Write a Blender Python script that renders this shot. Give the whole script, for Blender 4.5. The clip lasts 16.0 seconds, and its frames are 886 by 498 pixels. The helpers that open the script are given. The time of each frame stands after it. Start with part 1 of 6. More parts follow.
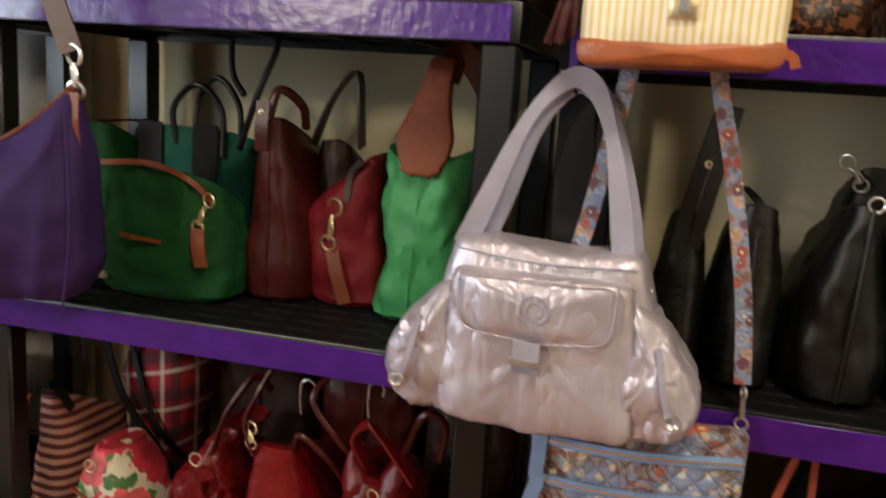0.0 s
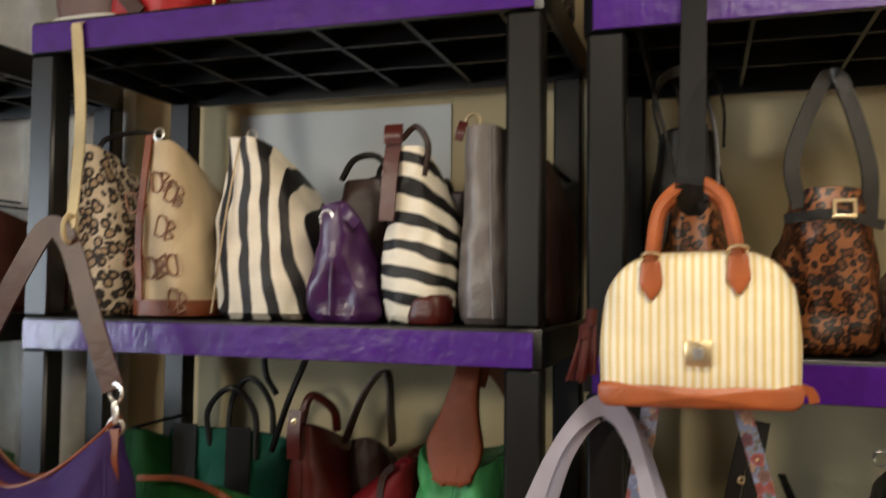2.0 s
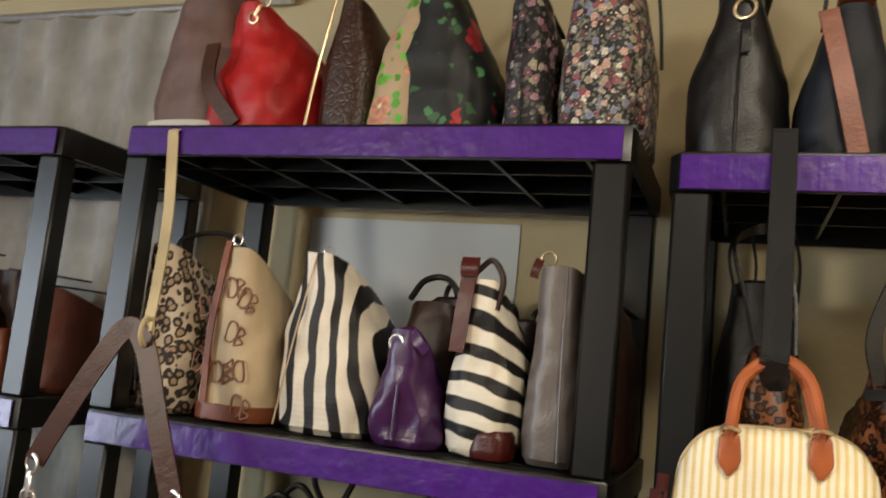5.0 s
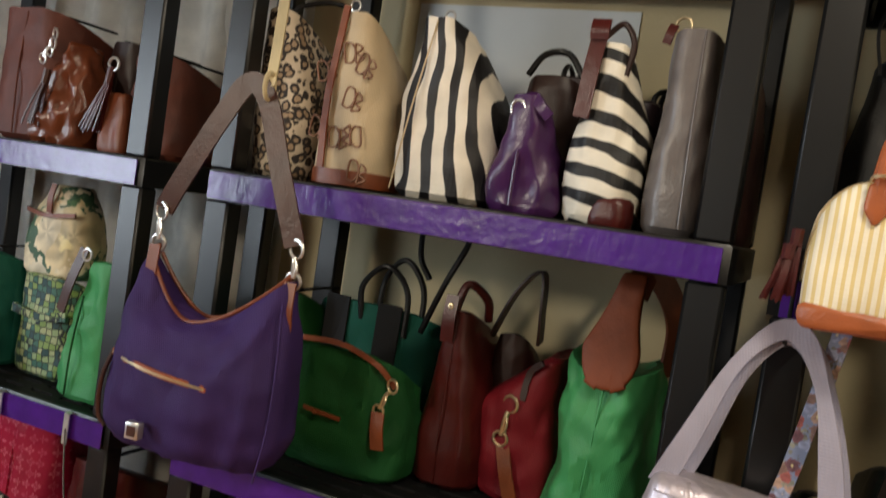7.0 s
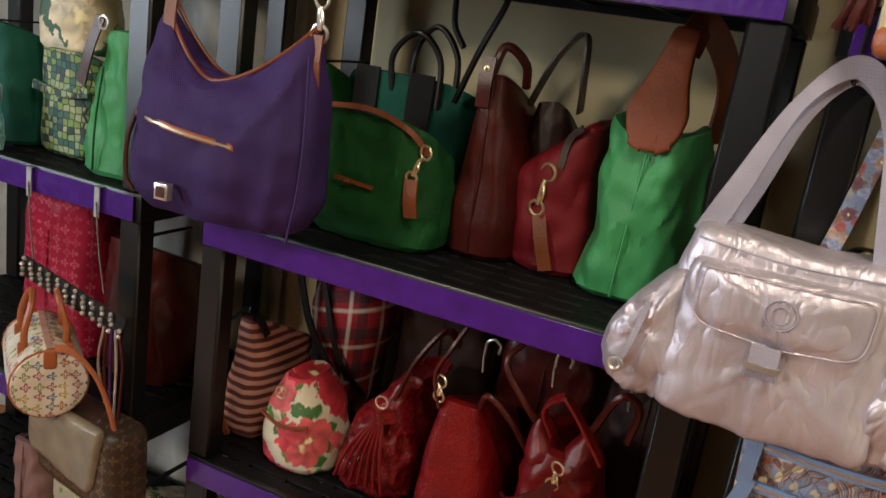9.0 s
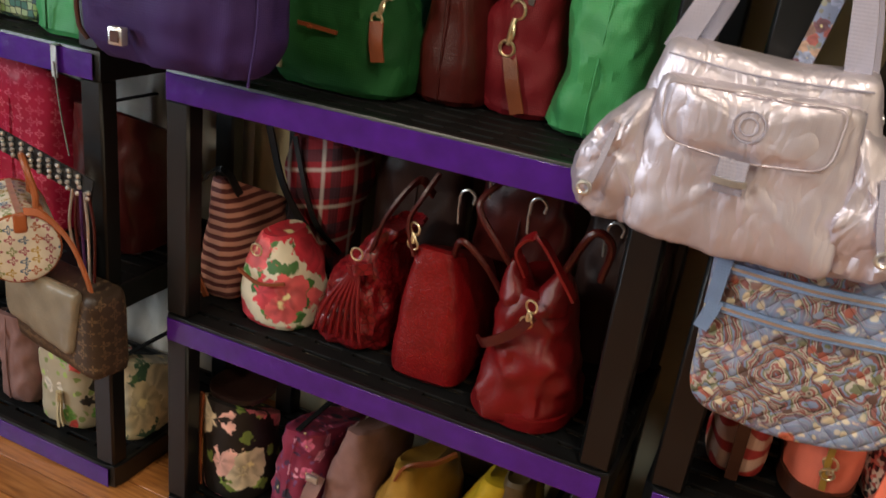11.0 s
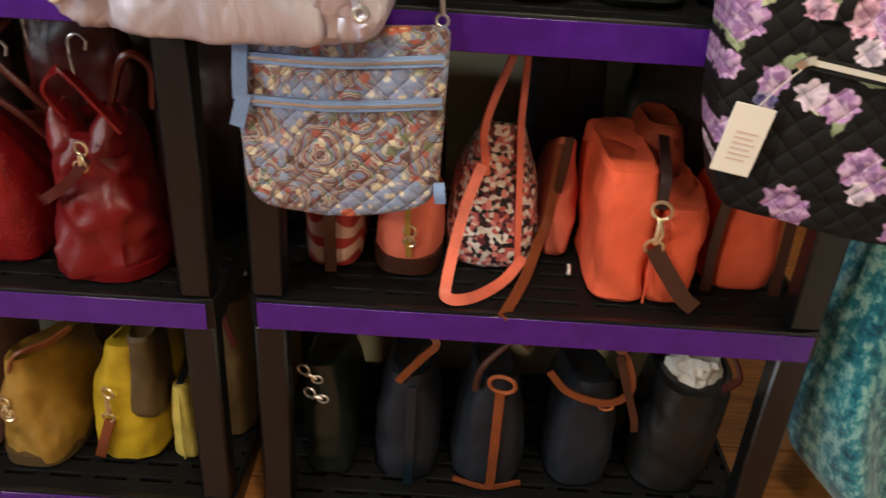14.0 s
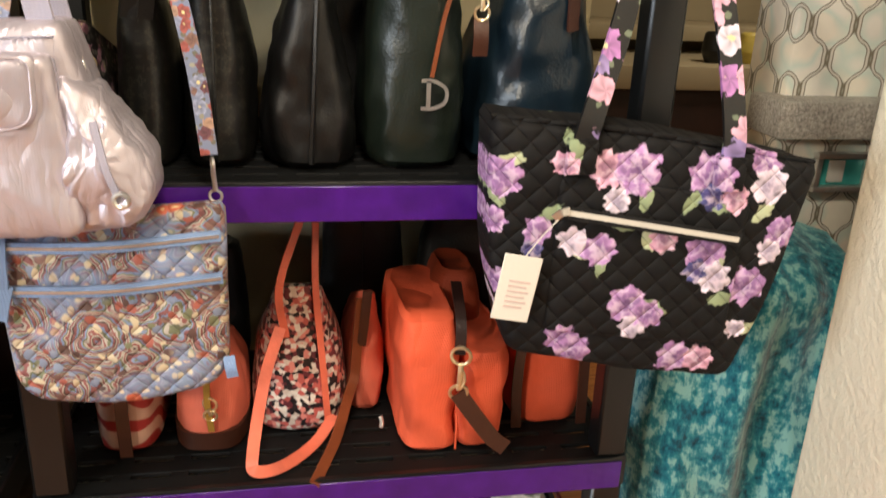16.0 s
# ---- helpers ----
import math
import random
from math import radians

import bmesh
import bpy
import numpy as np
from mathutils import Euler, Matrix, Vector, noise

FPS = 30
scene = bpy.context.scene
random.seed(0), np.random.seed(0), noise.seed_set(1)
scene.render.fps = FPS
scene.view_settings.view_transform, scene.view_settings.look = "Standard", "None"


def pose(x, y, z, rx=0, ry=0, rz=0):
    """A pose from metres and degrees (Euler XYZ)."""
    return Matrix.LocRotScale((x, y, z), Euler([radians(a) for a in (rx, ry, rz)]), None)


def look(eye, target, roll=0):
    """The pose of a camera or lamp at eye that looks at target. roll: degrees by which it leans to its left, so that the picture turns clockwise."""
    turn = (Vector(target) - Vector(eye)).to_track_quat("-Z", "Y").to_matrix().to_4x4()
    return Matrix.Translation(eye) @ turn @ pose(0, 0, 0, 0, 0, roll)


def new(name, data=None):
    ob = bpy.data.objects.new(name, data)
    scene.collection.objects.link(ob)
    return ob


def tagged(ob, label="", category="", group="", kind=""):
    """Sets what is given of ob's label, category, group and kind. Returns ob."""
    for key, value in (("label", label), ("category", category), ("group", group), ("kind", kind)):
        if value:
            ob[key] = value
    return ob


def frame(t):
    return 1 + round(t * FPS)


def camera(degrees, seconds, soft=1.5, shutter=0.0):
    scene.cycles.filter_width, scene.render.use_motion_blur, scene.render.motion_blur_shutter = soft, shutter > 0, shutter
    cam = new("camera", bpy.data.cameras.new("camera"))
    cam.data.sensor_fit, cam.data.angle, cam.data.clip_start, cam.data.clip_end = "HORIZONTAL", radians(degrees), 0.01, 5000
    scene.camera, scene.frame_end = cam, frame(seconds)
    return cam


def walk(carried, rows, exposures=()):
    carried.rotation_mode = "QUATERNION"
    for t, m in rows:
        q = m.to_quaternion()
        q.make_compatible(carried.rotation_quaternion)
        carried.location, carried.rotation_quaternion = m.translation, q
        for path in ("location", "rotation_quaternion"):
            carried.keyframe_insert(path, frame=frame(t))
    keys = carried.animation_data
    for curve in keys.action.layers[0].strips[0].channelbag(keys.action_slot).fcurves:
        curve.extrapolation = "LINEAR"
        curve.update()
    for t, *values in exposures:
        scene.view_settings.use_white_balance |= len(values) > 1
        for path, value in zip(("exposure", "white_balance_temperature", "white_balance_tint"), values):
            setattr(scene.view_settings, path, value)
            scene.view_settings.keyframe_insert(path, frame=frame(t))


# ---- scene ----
cam = camera(56.7, 16.0, 1.5, 0.5)
METRES, EYE, TILT, LEAN, TURN = 1.35, 1.438, -10.55, -3.71, 15.90
EYE_X, EYE_Y = 0.188, -1.128
ROWS = [
    (0.0, 0.0, 0.0, 0.0, 0.0, 0.0, -0.0),
    (0.5, -0.039, -0.0046, 0.0246, 1.56, 2.61, -0.17),
    (1.0, -0.0555, -0.0079, 0.0335, 2.48, 5.41, 0.19),
    (1.5, -0.0361, -0.0247, 0.0901, 3.18, 9.3, 1.76),
    (2.0, 0.0038, -0.0383, 0.139, 2.2, 13.2, 2.78),
    (2.5, 0.0538, -0.0339, 0.167, -1.47, 15.68, 3.46),
    (3.0, 0.0797, -0.0426, 0.1982, -3.57, 16.97, 3.57),
    (3.5, 0.0596, -0.058, 0.2172, -3.16, 18.65, 3.64),
    (4.0, 0.015, -0.0703, 0.2263, -0.03, 20.25, 2.57),
    (6.5, -0.0744, -0.0466, 0.1221, 7.11, 11.16, -6.25),
    (7.0, -0.0922, -0.0372, 0.097, 7.39, 7.95, -6.35),
    (7.5, -0.0983, -0.025, 0.0752, 7.39, 4.0, -6.45),
    (8.0, -0.0976, -0.0075, 0.0546, 7.62, 0.71, -6.38),
    (8.5, -0.0986, 0.0053, 0.0329, 8.59, -2.05, -6.3),
    (9.0, -0.0985, 0.0113, 0.018, 9.36, -4.17, -6.5),
    (11.5, -0.0665, 0.0204, -0.0613, 6.95, -12.97, -4.09),
    (12.0, -0.0506, 0.0253, -0.0758, 4.64, -14.6, -2.7),
    (12.5, -0.0052, 0.0229, -0.0831, -0.14, -15.97, -0.77),
    (13.0, 0.0365, 0.0246, -0.0925, -6.13, -17.28, 0.28),
    (13.5, 0.0653, 0.0232, -0.1018, -10.46, -19.01, 1.31),
    (14.0, 0.0986, 0.0136, -0.1074, -14.01, -20.04, 2.89),
    (14.5, 0.1159, 0.0022, -0.1145, -17.54, -20.44, 4.19),
    (15.0, 0.1446, -0.0037, -0.1074, -22.15, -18.81, 4.61),
    (15.5, 0.157, 0.0034, -0.0954, -25.47, -15.22, 4.84),
    (16.0, 0.1563, 0.0052, -0.0777, -25.92, -12.1, 5.5),
]
walk(cam, [(t, pose(EYE_X, EYE_Y, EYE, TILT, LEAN, TURN) @ pose(METRES * x, METRES * y, METRES * z, 90 + pitch, roll, yaw)) for t, x, y, z, yaw, pitch, roll in ROWS],
     [(0.0, -0.60), (2.0, -0.68), (3.5, -0.62), (4.5, -0.66), (7.0, -0.76), (9.0, -0.64), (12.0, -0.44), (14.5, -0.22), (15.2, 0.12), (16.0, 0.18)])

# ---- world, lamps, exposure ----
world = bpy.data.worlds.new("world")
scene.world = world
world.use_nodes = True
world.node_tree.nodes["Background"].inputs[0].default_value = (0.8, 0.85, 1.0, 1)
world.node_tree.nodes["Background"].inputs[1].default_value = 0.02


def area_lamp(name, m, sx, sy, watts, colour):
    data = bpy.data.lights.new(name, "AREA")
    data.shape, data.size, data.size_y = "RECTANGLE", sx, sy
    data.energy, data.color = watts, colour
    ob = new(name, data)
    ob.matrix_world = m
    return ob


# warm lamps before the racks; cool daylight through the south window and the west window
area_lamp("warm_lamp", look((0.95, -2.0, 2.45), (0.4, 0.0, 1.6)), 0.26, 0.26, 9, (1.0, 0.84, 0.62))
area_lamp("standing_lamp", look((-1.40, -2.30, 2.02), (0.60, 0.0, 1.1)), 0.22, 0.22, 34, (1.0, 0.89, 0.72))
# unseen downlight, added to brighten hanging bags, partition and velvet
area_lamp("down_lamp", look((0.42, -0.98, 2.60), (0.46, -0.94, 0.0)), 0.34, 0.34, 27, (1.0, 0.89, 0.72))
# added fill, out of view, that lifts the next room
area_lamp("kitchen_lamp", look((2.5, 1.5, 2.5), (2.5, 2.0, 0.0)), 0.4, 0.4, 15, (1.0, 0.86, 0.66))
area_lamp("south_window_light", look((-1.35, -6.30, 1.75), (-0.3, 0.0, 1.35)), 1.5, 1.3, 6, (0.76, 0.88, 1.0))
area_lamp("west_window_light", look((-3.44, -2.2, 1.6), (0.0, -1.0, 1.3)), 1.2, 1.2, 100, (0.80, 0.90, 1.0))


# ---- materials ----
def rgb(h):
    h = h.lstrip("#")
    v = [int(h[i:i + 2], 16) / 255 for i in (0, 2, 4)]
    return tuple((a / 12.92 if a <= 0.04045 else ((a + 0.055) / 1.055) ** 2.4) for a in v) + (1.0,)


class Mat:
    """A node material under construction; its methods return sockets."""

    def __init__(self, name, rough=0.5, metal=0.0, spec=0.5):
        self.m = bpy.data.materials.new(name)
        self.m.use_nodes = True
        self.t = self.m.node_tree
        self.b = self.t.nodes["Principled BSDF"]
        self.b.inputs["Roughness"].default_value = rough
        self.b.inputs["Metallic"].default_value = metal
        self.b.inputs["Specular IOR Level"].default_value = spec
        self.co = self.n("ShaderNodeTexCoord").outputs["Object"]

    def n(self, kind, ins=(), **props):
        nd = self.t.nodes.new(kind)
        for k, v in props.items():
            setattr(nd, k, v)
        for k, v in dict(ins).items():
            self.put(nd.inputs[k], v)
        return nd

    def put(self, sock, v):
        if isinstance(v, bpy.types.NodeSocket):
            self.t.links.new(v, sock)
        else:
            sock.default_value = v

    def math(self, op, a, b=0.0, c=0.0):
        return self.n("ShaderNodeMath", {0: a, 1: b, 2: c}, operation=op).outputs[0]

    def vec(self, op, a, b=(0, 0, 0)):
        return self.n("ShaderNodeVectorMath", {0: a, 1: b}, operation=op).outputs[0]

    def sep(self, v):
        return self.n("ShaderNodeSeparateXYZ", {0: v}).outputs

    def comb(self, x, y, z):
        return self.n("ShaderNodeCombineXYZ", {0: x, 1: y, 2: z}).outputs[0]

    def noise(self, scale, detail=3.0, v=None, rough=0.5):
        return self.n("ShaderNodeTexNoise", {"Vector": v or self.co, "Scale": scale, "Detail": detail, "Roughness": rough}).outputs

    def vor(self, scale, v=None, feature="F1", rand=1.0):
        return self.n("ShaderNodeTexVoronoi", {"Vector": v or self.co, "Scale": scale, "Randomness": rand}, feature=feature).outputs

    def mix(self, f, a, b):
        nd = self.n("ShaderNodeMix", data_type="RGBA")
        self.put(nd.inputs[0], f), self.put(nd.inputs[6], a), self.put(nd.inputs[7], b)
        return nd.outputs[2]

    def ramp(self, f, stops, hard=False):
        nd = self.n("ShaderNodeValToRGB", {0: f})
        r = nd.color_ramp
        r.interpolation = "CONSTANT" if hard else "LINEAR"
        while len(r.elements) < len(stops):
            r.elements.new(0.5)
        for e, (p, col) in zip(r.elements, stops):
            e.position, e.color = p, col
        return nd.outputs[0]

    def less(self, a, b, soft=0.05):
        """1 where a is under b, with a soft edge."""
        return self.n("ShaderNodeMapRange", {0: self.math("SUBTRACT", a, b), 1: soft, 2: -soft, 3: 0.0, 4: 1.0}).outputs[0]

    def bump(self, h, strength=0.3, dist=0.002):
        nd = self.n("ShaderNodeBump", {"Strength": strength, "Distance": dist, "Height": h})
        prev = self.b.inputs["Normal"]
        if prev.is_linked:
            self.t.links.new(prev.links[0].from_socket, nd.inputs["Normal"])
        self.t.links.new(nd.outputs[0], prev)

    def colour(self, v, vary=0.12, scale=18):
        """Sets the base colour, with patches of wear and dirt a few centimetres wide."""
        f = self.noise(scale, 4.0)[0]
        k = self.n("ShaderNodeMapRange", {0: f, 1: 0.3, 2: 0.7, 3: 1 - vary * 1.6, 4: 1 + vary}).outputs[0]
        nd = self.n("ShaderNodeHueSaturation", {"Value": k, "Color": v})
        self.put(self.b.inputs["Base Color"], nd.outputs[0])
        return self

    def weave(self, scale=900, strength=0.25):
        x, y, z = self.sep(self.co)[:3]
        h = self.math("ADD", self.math("SINE", self.math("MULTIPLY", self.math("ADD", x, y), scale)), self.math("SINE", self.math("MULTIPLY", z, scale)))
        self.bump(h, strength, 0.0006)
        return self

    def grain(self, scale=260, strength=0.22):
        self.bump(self.vor(scale)[0], strength, 0.0012)
        self.bump(self.noise(35, 3.0)[0], 0.18, 0.006)
        return self

    def sheen(self, v=0.4):
        self.b.inputs["Sheen Weight"].default_value = v
        return self

    def coat(self, v=0.5, r=0.1):
        self.b.inputs["Coat Weight"].default_value, self.b.inputs["Coat Roughness"].default_value = v, r
        return self


def leather(name, h, rough=0.42, grain=0.22):
    return Mat(name, rough).colour(rgb(h), 0.16).grain(240, grain).m


def cloth(name, h, rough=0.75):
    m = Mat(name, rough, 0, 0.35)
    m.colour(rgb(h), 0.14, 9)
    folds(m, 0.8, 8.0, 0.035)
    return m.weave(1500, 0.2).m


def folds(m, strength=0.5, scale=9.0, dist=0.03):
    """Creases of slack cloth, longer upwards than across."""
    st = m.n("ShaderNodeVectorMath", {0: m.co, 1: (1.0, 1.0, 0.45)}, operation="MULTIPLY").outputs[0]
    n = m.noise(scale, 2.0, st)[0]
    ridge = m.math("ABSOLUTE", m.math("SUBTRACT", n, 0.5))
    m.bump(ridge, strength, dist)


def metal(name, h, rough=0.22):
    m = Mat(name, rough + 0.08, 0.85)
    m.colour(rgb(h), 0.08, 60)
    m.bump(m.noise(90, 2.0)[0], 0.1, 0.001)
    return m.m


def croc(name, h, rough=0.3, deep=0.35, scale=75):
    m = Mat(name, rough)
    d = m.vor(scale, feature="DISTANCE_TO_EDGE")[0]
    e = m.less(d, 0.06, 0.05)
    m.colour(m.mix(e, rgb(h), tuple(a * deep for a in rgb(h)[:3]) + (1,)), 0.15)
    m.bump(m.math("MINIMUM", d, 0.2), 0.6, 0.004)
    return m.m


def leopard(name, ground, spot, edge, scale=48, rough=0.6):
    m = Mat(name, rough)
    w = m.vec("ADD", m.co, m.vec("SCALE", m.noise(30)[1]))
    w.node.inputs[1].links[0].from_node.inputs[3].default_value = 0.012
    v = m.vor(scale, w, rand=0.85)
    n = m.noise(scale * 1.3, 2)[0]
    r = m.math("ADD", v[0], m.math("MULTIPLY", m.math("SUBTRACT", n, 0.5), 0.5))
    col = m.mix(m.less(r, 0.56, 0.03), rgb(ground), rgb(edge))
    col = m.mix(m.less(r, 0.30, 0.03), col, rgb(spot))
    m.colour(col, 0.12)
    m.grain(300, 0.12)
    return m.m


def zebra(name, dark, light, axis, scale=9.0, rough=0.55, bend=2.2, duty=-0.2, draw=0.0, slant=0.0):
    """Forked dark stripes on a light ground; draw narrows them towards the top, slant tilts them."""
    m = Mat(name, rough)
    x, y, z = m.sep(m.co)[:3]
    n = m.noise(6.0, 1.5)[0]
    if axis == "X":
        u = m.math("MULTIPLY", m.math("SUBTRACT", x, m.math("MULTIPLY", z, slant)), m.math("MULTIPLY_ADD", z, draw, 1.0))
    else:
        u = m.math("ADD", z, m.math("MULTIPLY", x, slant))
    base = m.math("ADD", m.math("MULTIPLY", u, scale), m.math("MULTIPLY", m.math("SUBTRACT", n, 0.5), bend))
    base = m.math("ADD", base, m.math("MULTIPLY", y, scale * 0.25))
    s = m.math("SINE", m.math("MULTIPLY", base, 6.283))
    thick = m.math("MULTIPLY_ADD", m.math("SUBTRACT", m.noise(11.0, 2.0)[0], 0.5), 2.2, duty)
    m.colour(m.mix(m.less(s, thick, 0.10), rgb(light), rgb(dark)), 0.10)
    return m.weave(700, 0.15).m


def floral(name, ground, petals, leaf, scale=22, size=0.42, rough=0.55, leaves=0.3, quilt=0.0, heart="#e8d9a0"):
    m = Mat(name, rough)
    nv = m.vec("SCALE", m.vec("SUBTRACT", m.noise(55, 2)[1], (0.5, 0.5, 0.5)))
    nv.node.inputs[3].default_value = 0.35 / scale
    w = m.vec("ADD", m.co, nv)
    lv = m.vor(scale * 1.9, w)
    col = m.mix(m.less(lv[0], leaves, 0.03), rgb(ground), m.ramp(m.sep(lv[1])[1], [(0, rgb(leaf)), (0.5, rgb(leaf)), (1, tuple(min(1, 2.4 * a) for a in rgb(leaf)[:3]) + (1,))]))
    v = m.vor(scale, w)
    d = m.sep(m.vec("SUBTRACT", m.co, v[2]))
    ang = m.math("ARCTAN2", d[2], m.math("ADD", d[0], d[1]))
    lobes = m.math("SINE", m.math("ADD", m.math("MULTIPLY", ang, 5.0), m.math("MULTIPLY", v[0], 9.0)))
    ragged = m.math("MULTIPLY_ADD", m.noise(scale * 5, 2)[0], 0.5, 0.62)
    edge = m.math("MULTIPLY", m.math("MULTIPLY_ADD", lobes, 0.09, ragged), size)
    rnd = m.sep(v[1])[0]
    stops = [(i / len(petals), rgb(p)) for i, p in enumerate(petals)]
    pc = m.ramp(rnd, stops, hard=True)
    shade = m.n("ShaderNodeMapRange", {0: m.math("DIVIDE", v[0], size), 1: 0.0, 2: 1.0, 3: 0.62, 4: 1.25}).outputs[0]
    streak = m.math("MULTIPLY_ADD", lobes, 0.16, shade)
    pc = m.n("ShaderNodeHueSaturation", {"Value": streak, "Color": pc}).outputs[0]
    pc = m.mix(m.less(v[0], size * 0.2, 0.03), pc, rgb(heart))
    col = m.mix(m.less(v[0], edge, 0.02), col, pc)
    m.colour(col, 0.08)
    if quilt:
        quilted(m, quilt)
    else:
        m.grain(300, 0.1)
    return m.m


def quilted(m, size):
    """Diamond quilting as relief."""
    x, y, z = m.sep(m.co)[:3]
    k = math.pi / size
    a = m.math("ABSOLUTE", m.math("SINE", m.math("MULTIPLY", m.math("ADD", x, z), k)))
    b = m.math("ABSOLUTE", m.math("SINE", m.math("MULTIPLY", m.math("SUBTRACT", x, z), k)))
    m.bump(m.math("POWER", m.math("MULTIPLY", a, b), 0.4), 0.75, 0.006)


def paisley(name):
    m = Mat(name, 0.7)
    nv = m.vec("SCALE", m.vec("SUBTRACT", m.noise(38, 2)[1], (0.5, 0.5, 0.5)))
    nv.node.inputs[3].default_value = 0.022
    w = m.vec("ADD", m.co, nv)
    v = m.vor(14, w)
    rings = m.math("FRACT", m.math("MULTIPLY", v[0], 6.5))
    big = m.ramp(rings, [(0, rgb("#8a5a5a")), (0.18, rgb("#5c4a48")), (0.3, rgb("#a9a198")), (0.44, rgb("#8f5a58")), (0.6, rgb("#b3aaa0")), (0.72, rgb("#74785f")), (0.84, rgb("#7f8fae"))], hard=True)
    v2 = m.vor(62, w)
    small = m.ramp(m.sep(v2[1])[0], [(0, rgb("#8b97b0")), (0.16, rgb("#a85f52")), (0.36, rgb("#d6c7aa")), (0.54, rgb("#7a7c5e")), (0.68, rgb("#8a6a62")), (0.84, rgb("#5f4640"))], hard=True)
    col = m.mix(m.less(v2[0], 0.42, 0.03), big, small)
    patch = m.noise(11, 1)[0]
    blue = m.mix(m.less(v2[0], 0.3, 0.03), rgb("#8799bb"), rgb("#dfd3bd"))
    col = m.mix(m.n("ShaderNodeMapRange", {0: patch, 1: 0.50, 2: 0.57, 3: 0.0, 4: 0.75}).outputs[0], col, blue)
    v3 = m.vor(26, w)
    col = m.mix(m.math("MULTIPLY", m.less(v3[0], 0.3, 0.04), m.less(m.sep(v3[1])[1], 0.3, 0.02)), col, m.mix(m.less(v3[0], 0.12, 0.04), rgb("#c9694f"), rgb("#efd9a8")))
    m.colour(col, 0.08)
    quilted(m, 0.032)
    return m.m


def stripes(name, a, b, axis, pitch, duty=0.0, rough=0.7):
    m = Mat(name, rough)
    x, y, z = m.sep(m.co)[:3]
    u = {"X": x, "Z": z, "XY": m.math("ADD", x, y)}[axis]
    u = m.math("ADD", u, m.math("MULTIPLY", m.noise(12)[0], pitch * 0.25))
    s = m.math("SINE", m.math("MULTIPLY", u, 2 * math.pi / pitch))
    m.colour(m.mix(m.less(s, duty, 0.2), rgb(a), rgb(b)), 0.06)
    m.bump(s, 0.3, 0.0012)
    return m.weave(1100, 0.12).m


def plaid(name):
    m = Mat(name, 0.8)
    x, y, z = m.sep(m.co)[:3]
    col = rgb("#94121f")
    u, w = m.math("ADD", x, m.math("MULTIPLY", y, 0.7)), m.math("SUBTRACT", z, m.math("MULTIPLY", x, 0.25))
    for a, k, ph, lim, c in ((u, 75, 0, -0.6, "#151118"), (w, 75, 0.6, -0.55, "#16202a"), (u, 75, 2.4, -0.95, "#d8d2c2"), (w, 75, 2.9, -0.95, "#d8d2c2")):
        s = m.math("SINE", m.math("ADD", m.math("MULTIPLY", a, k), ph))
        col = m.mix(m.math("MULTIPLY", m.less(s, lim, 0.06), 0.65), col, rgb(c))
    return m.colour(col, 0.08).weave(700, 0.3).m


def cells(name, cols, scale, rough=0.5, gap=None, rand=1.0, grain=0.15):
    """A print of small pieces in several colours."""
    m = Mat(name, rough)
    v = m.vor(scale, rand=rand)
    col = m.ramp(m.sep(v[1])[0], [(i / len(cols), rgb(c)) for i, c in enumerate(cols)], hard=True)
    if gap:
        d = m.vor(scale, feature="DISTANCE_TO_EDGE", rand=rand)[0]
        col = m.mix(m.less(d, 0.07, 0.03), col, rgb(gap))
    m.colour(col, 0.1)
    m.grain(300, grain)
    return m.m


def snake(name, light, mid, dark, rough=0.4):
    m = Mat(name, rough)
    d = m.vor(230, feature="DISTANCE_TO_EDGE", rand=0.5)[0]
    p = m.vor(30, m.vec("ADD", m.co, m.vec("MULTIPLY", m.noise(60)[1], (0.016, 0.016, 0.016))), feature="DISTANCE_TO_EDGE", rand=0.7)[0]
    n = m.noise(26, 3)[0]
    col = m.ramp(n, [(0.3, rgb(mid)), (0.55, rgb(light)), (1, rgb(light))])
    col = m.mix(m.math("MULTIPLY", m.less(p, 0.10, 0.05), m.ramp(m.noise(150, 1)[0], [(0.36, (0, 0, 0, 1)), (0.5, (1, 1, 1, 1))])), col, rgb(dark))
    col = m.mix(m.math("MULTIPLY", m.less(d, 0.05, 0.04), 0.6), col, rgb(dark))
    m.colour(col, 0.12)
    m.bump(m.math("MINIMUM", d, 0.2), 0.4, 0.002)
    return m.m


def monogram(name, ground, marks, rough=0.45, scale=38):
    """Canvas with small plain four-lobed marks on a lattice."""
    m = Mat(name, rough)
    v = m.vor(scale, rand=0.25)
    d = m.sep(m.vec("SUBTRACT", m.co, v[2]))
    a = m.math("ARCTAN2", d[2], m.math("ADD", d[0], d[1]))
    lobes = m.math("MULTIPLY_ADD", m.math("COSINE", m.math("MULTIPLY", a, 4.0)), 0.12, 0.24)
    ring = m.math("ABSOLUTE", m.math("SUBTRACT", v[0], lobes))
    col = m.ramp(m.sep(v[1])[0], [(i / len(marks), rgb(c)) for i, c in enumerate(marks)], hard=True)
    m.colour(m.mix(m.less(ring, 0.09, 0.03), rgb(ground), col), 0.12)
    return m.grain(320, 0.15).m


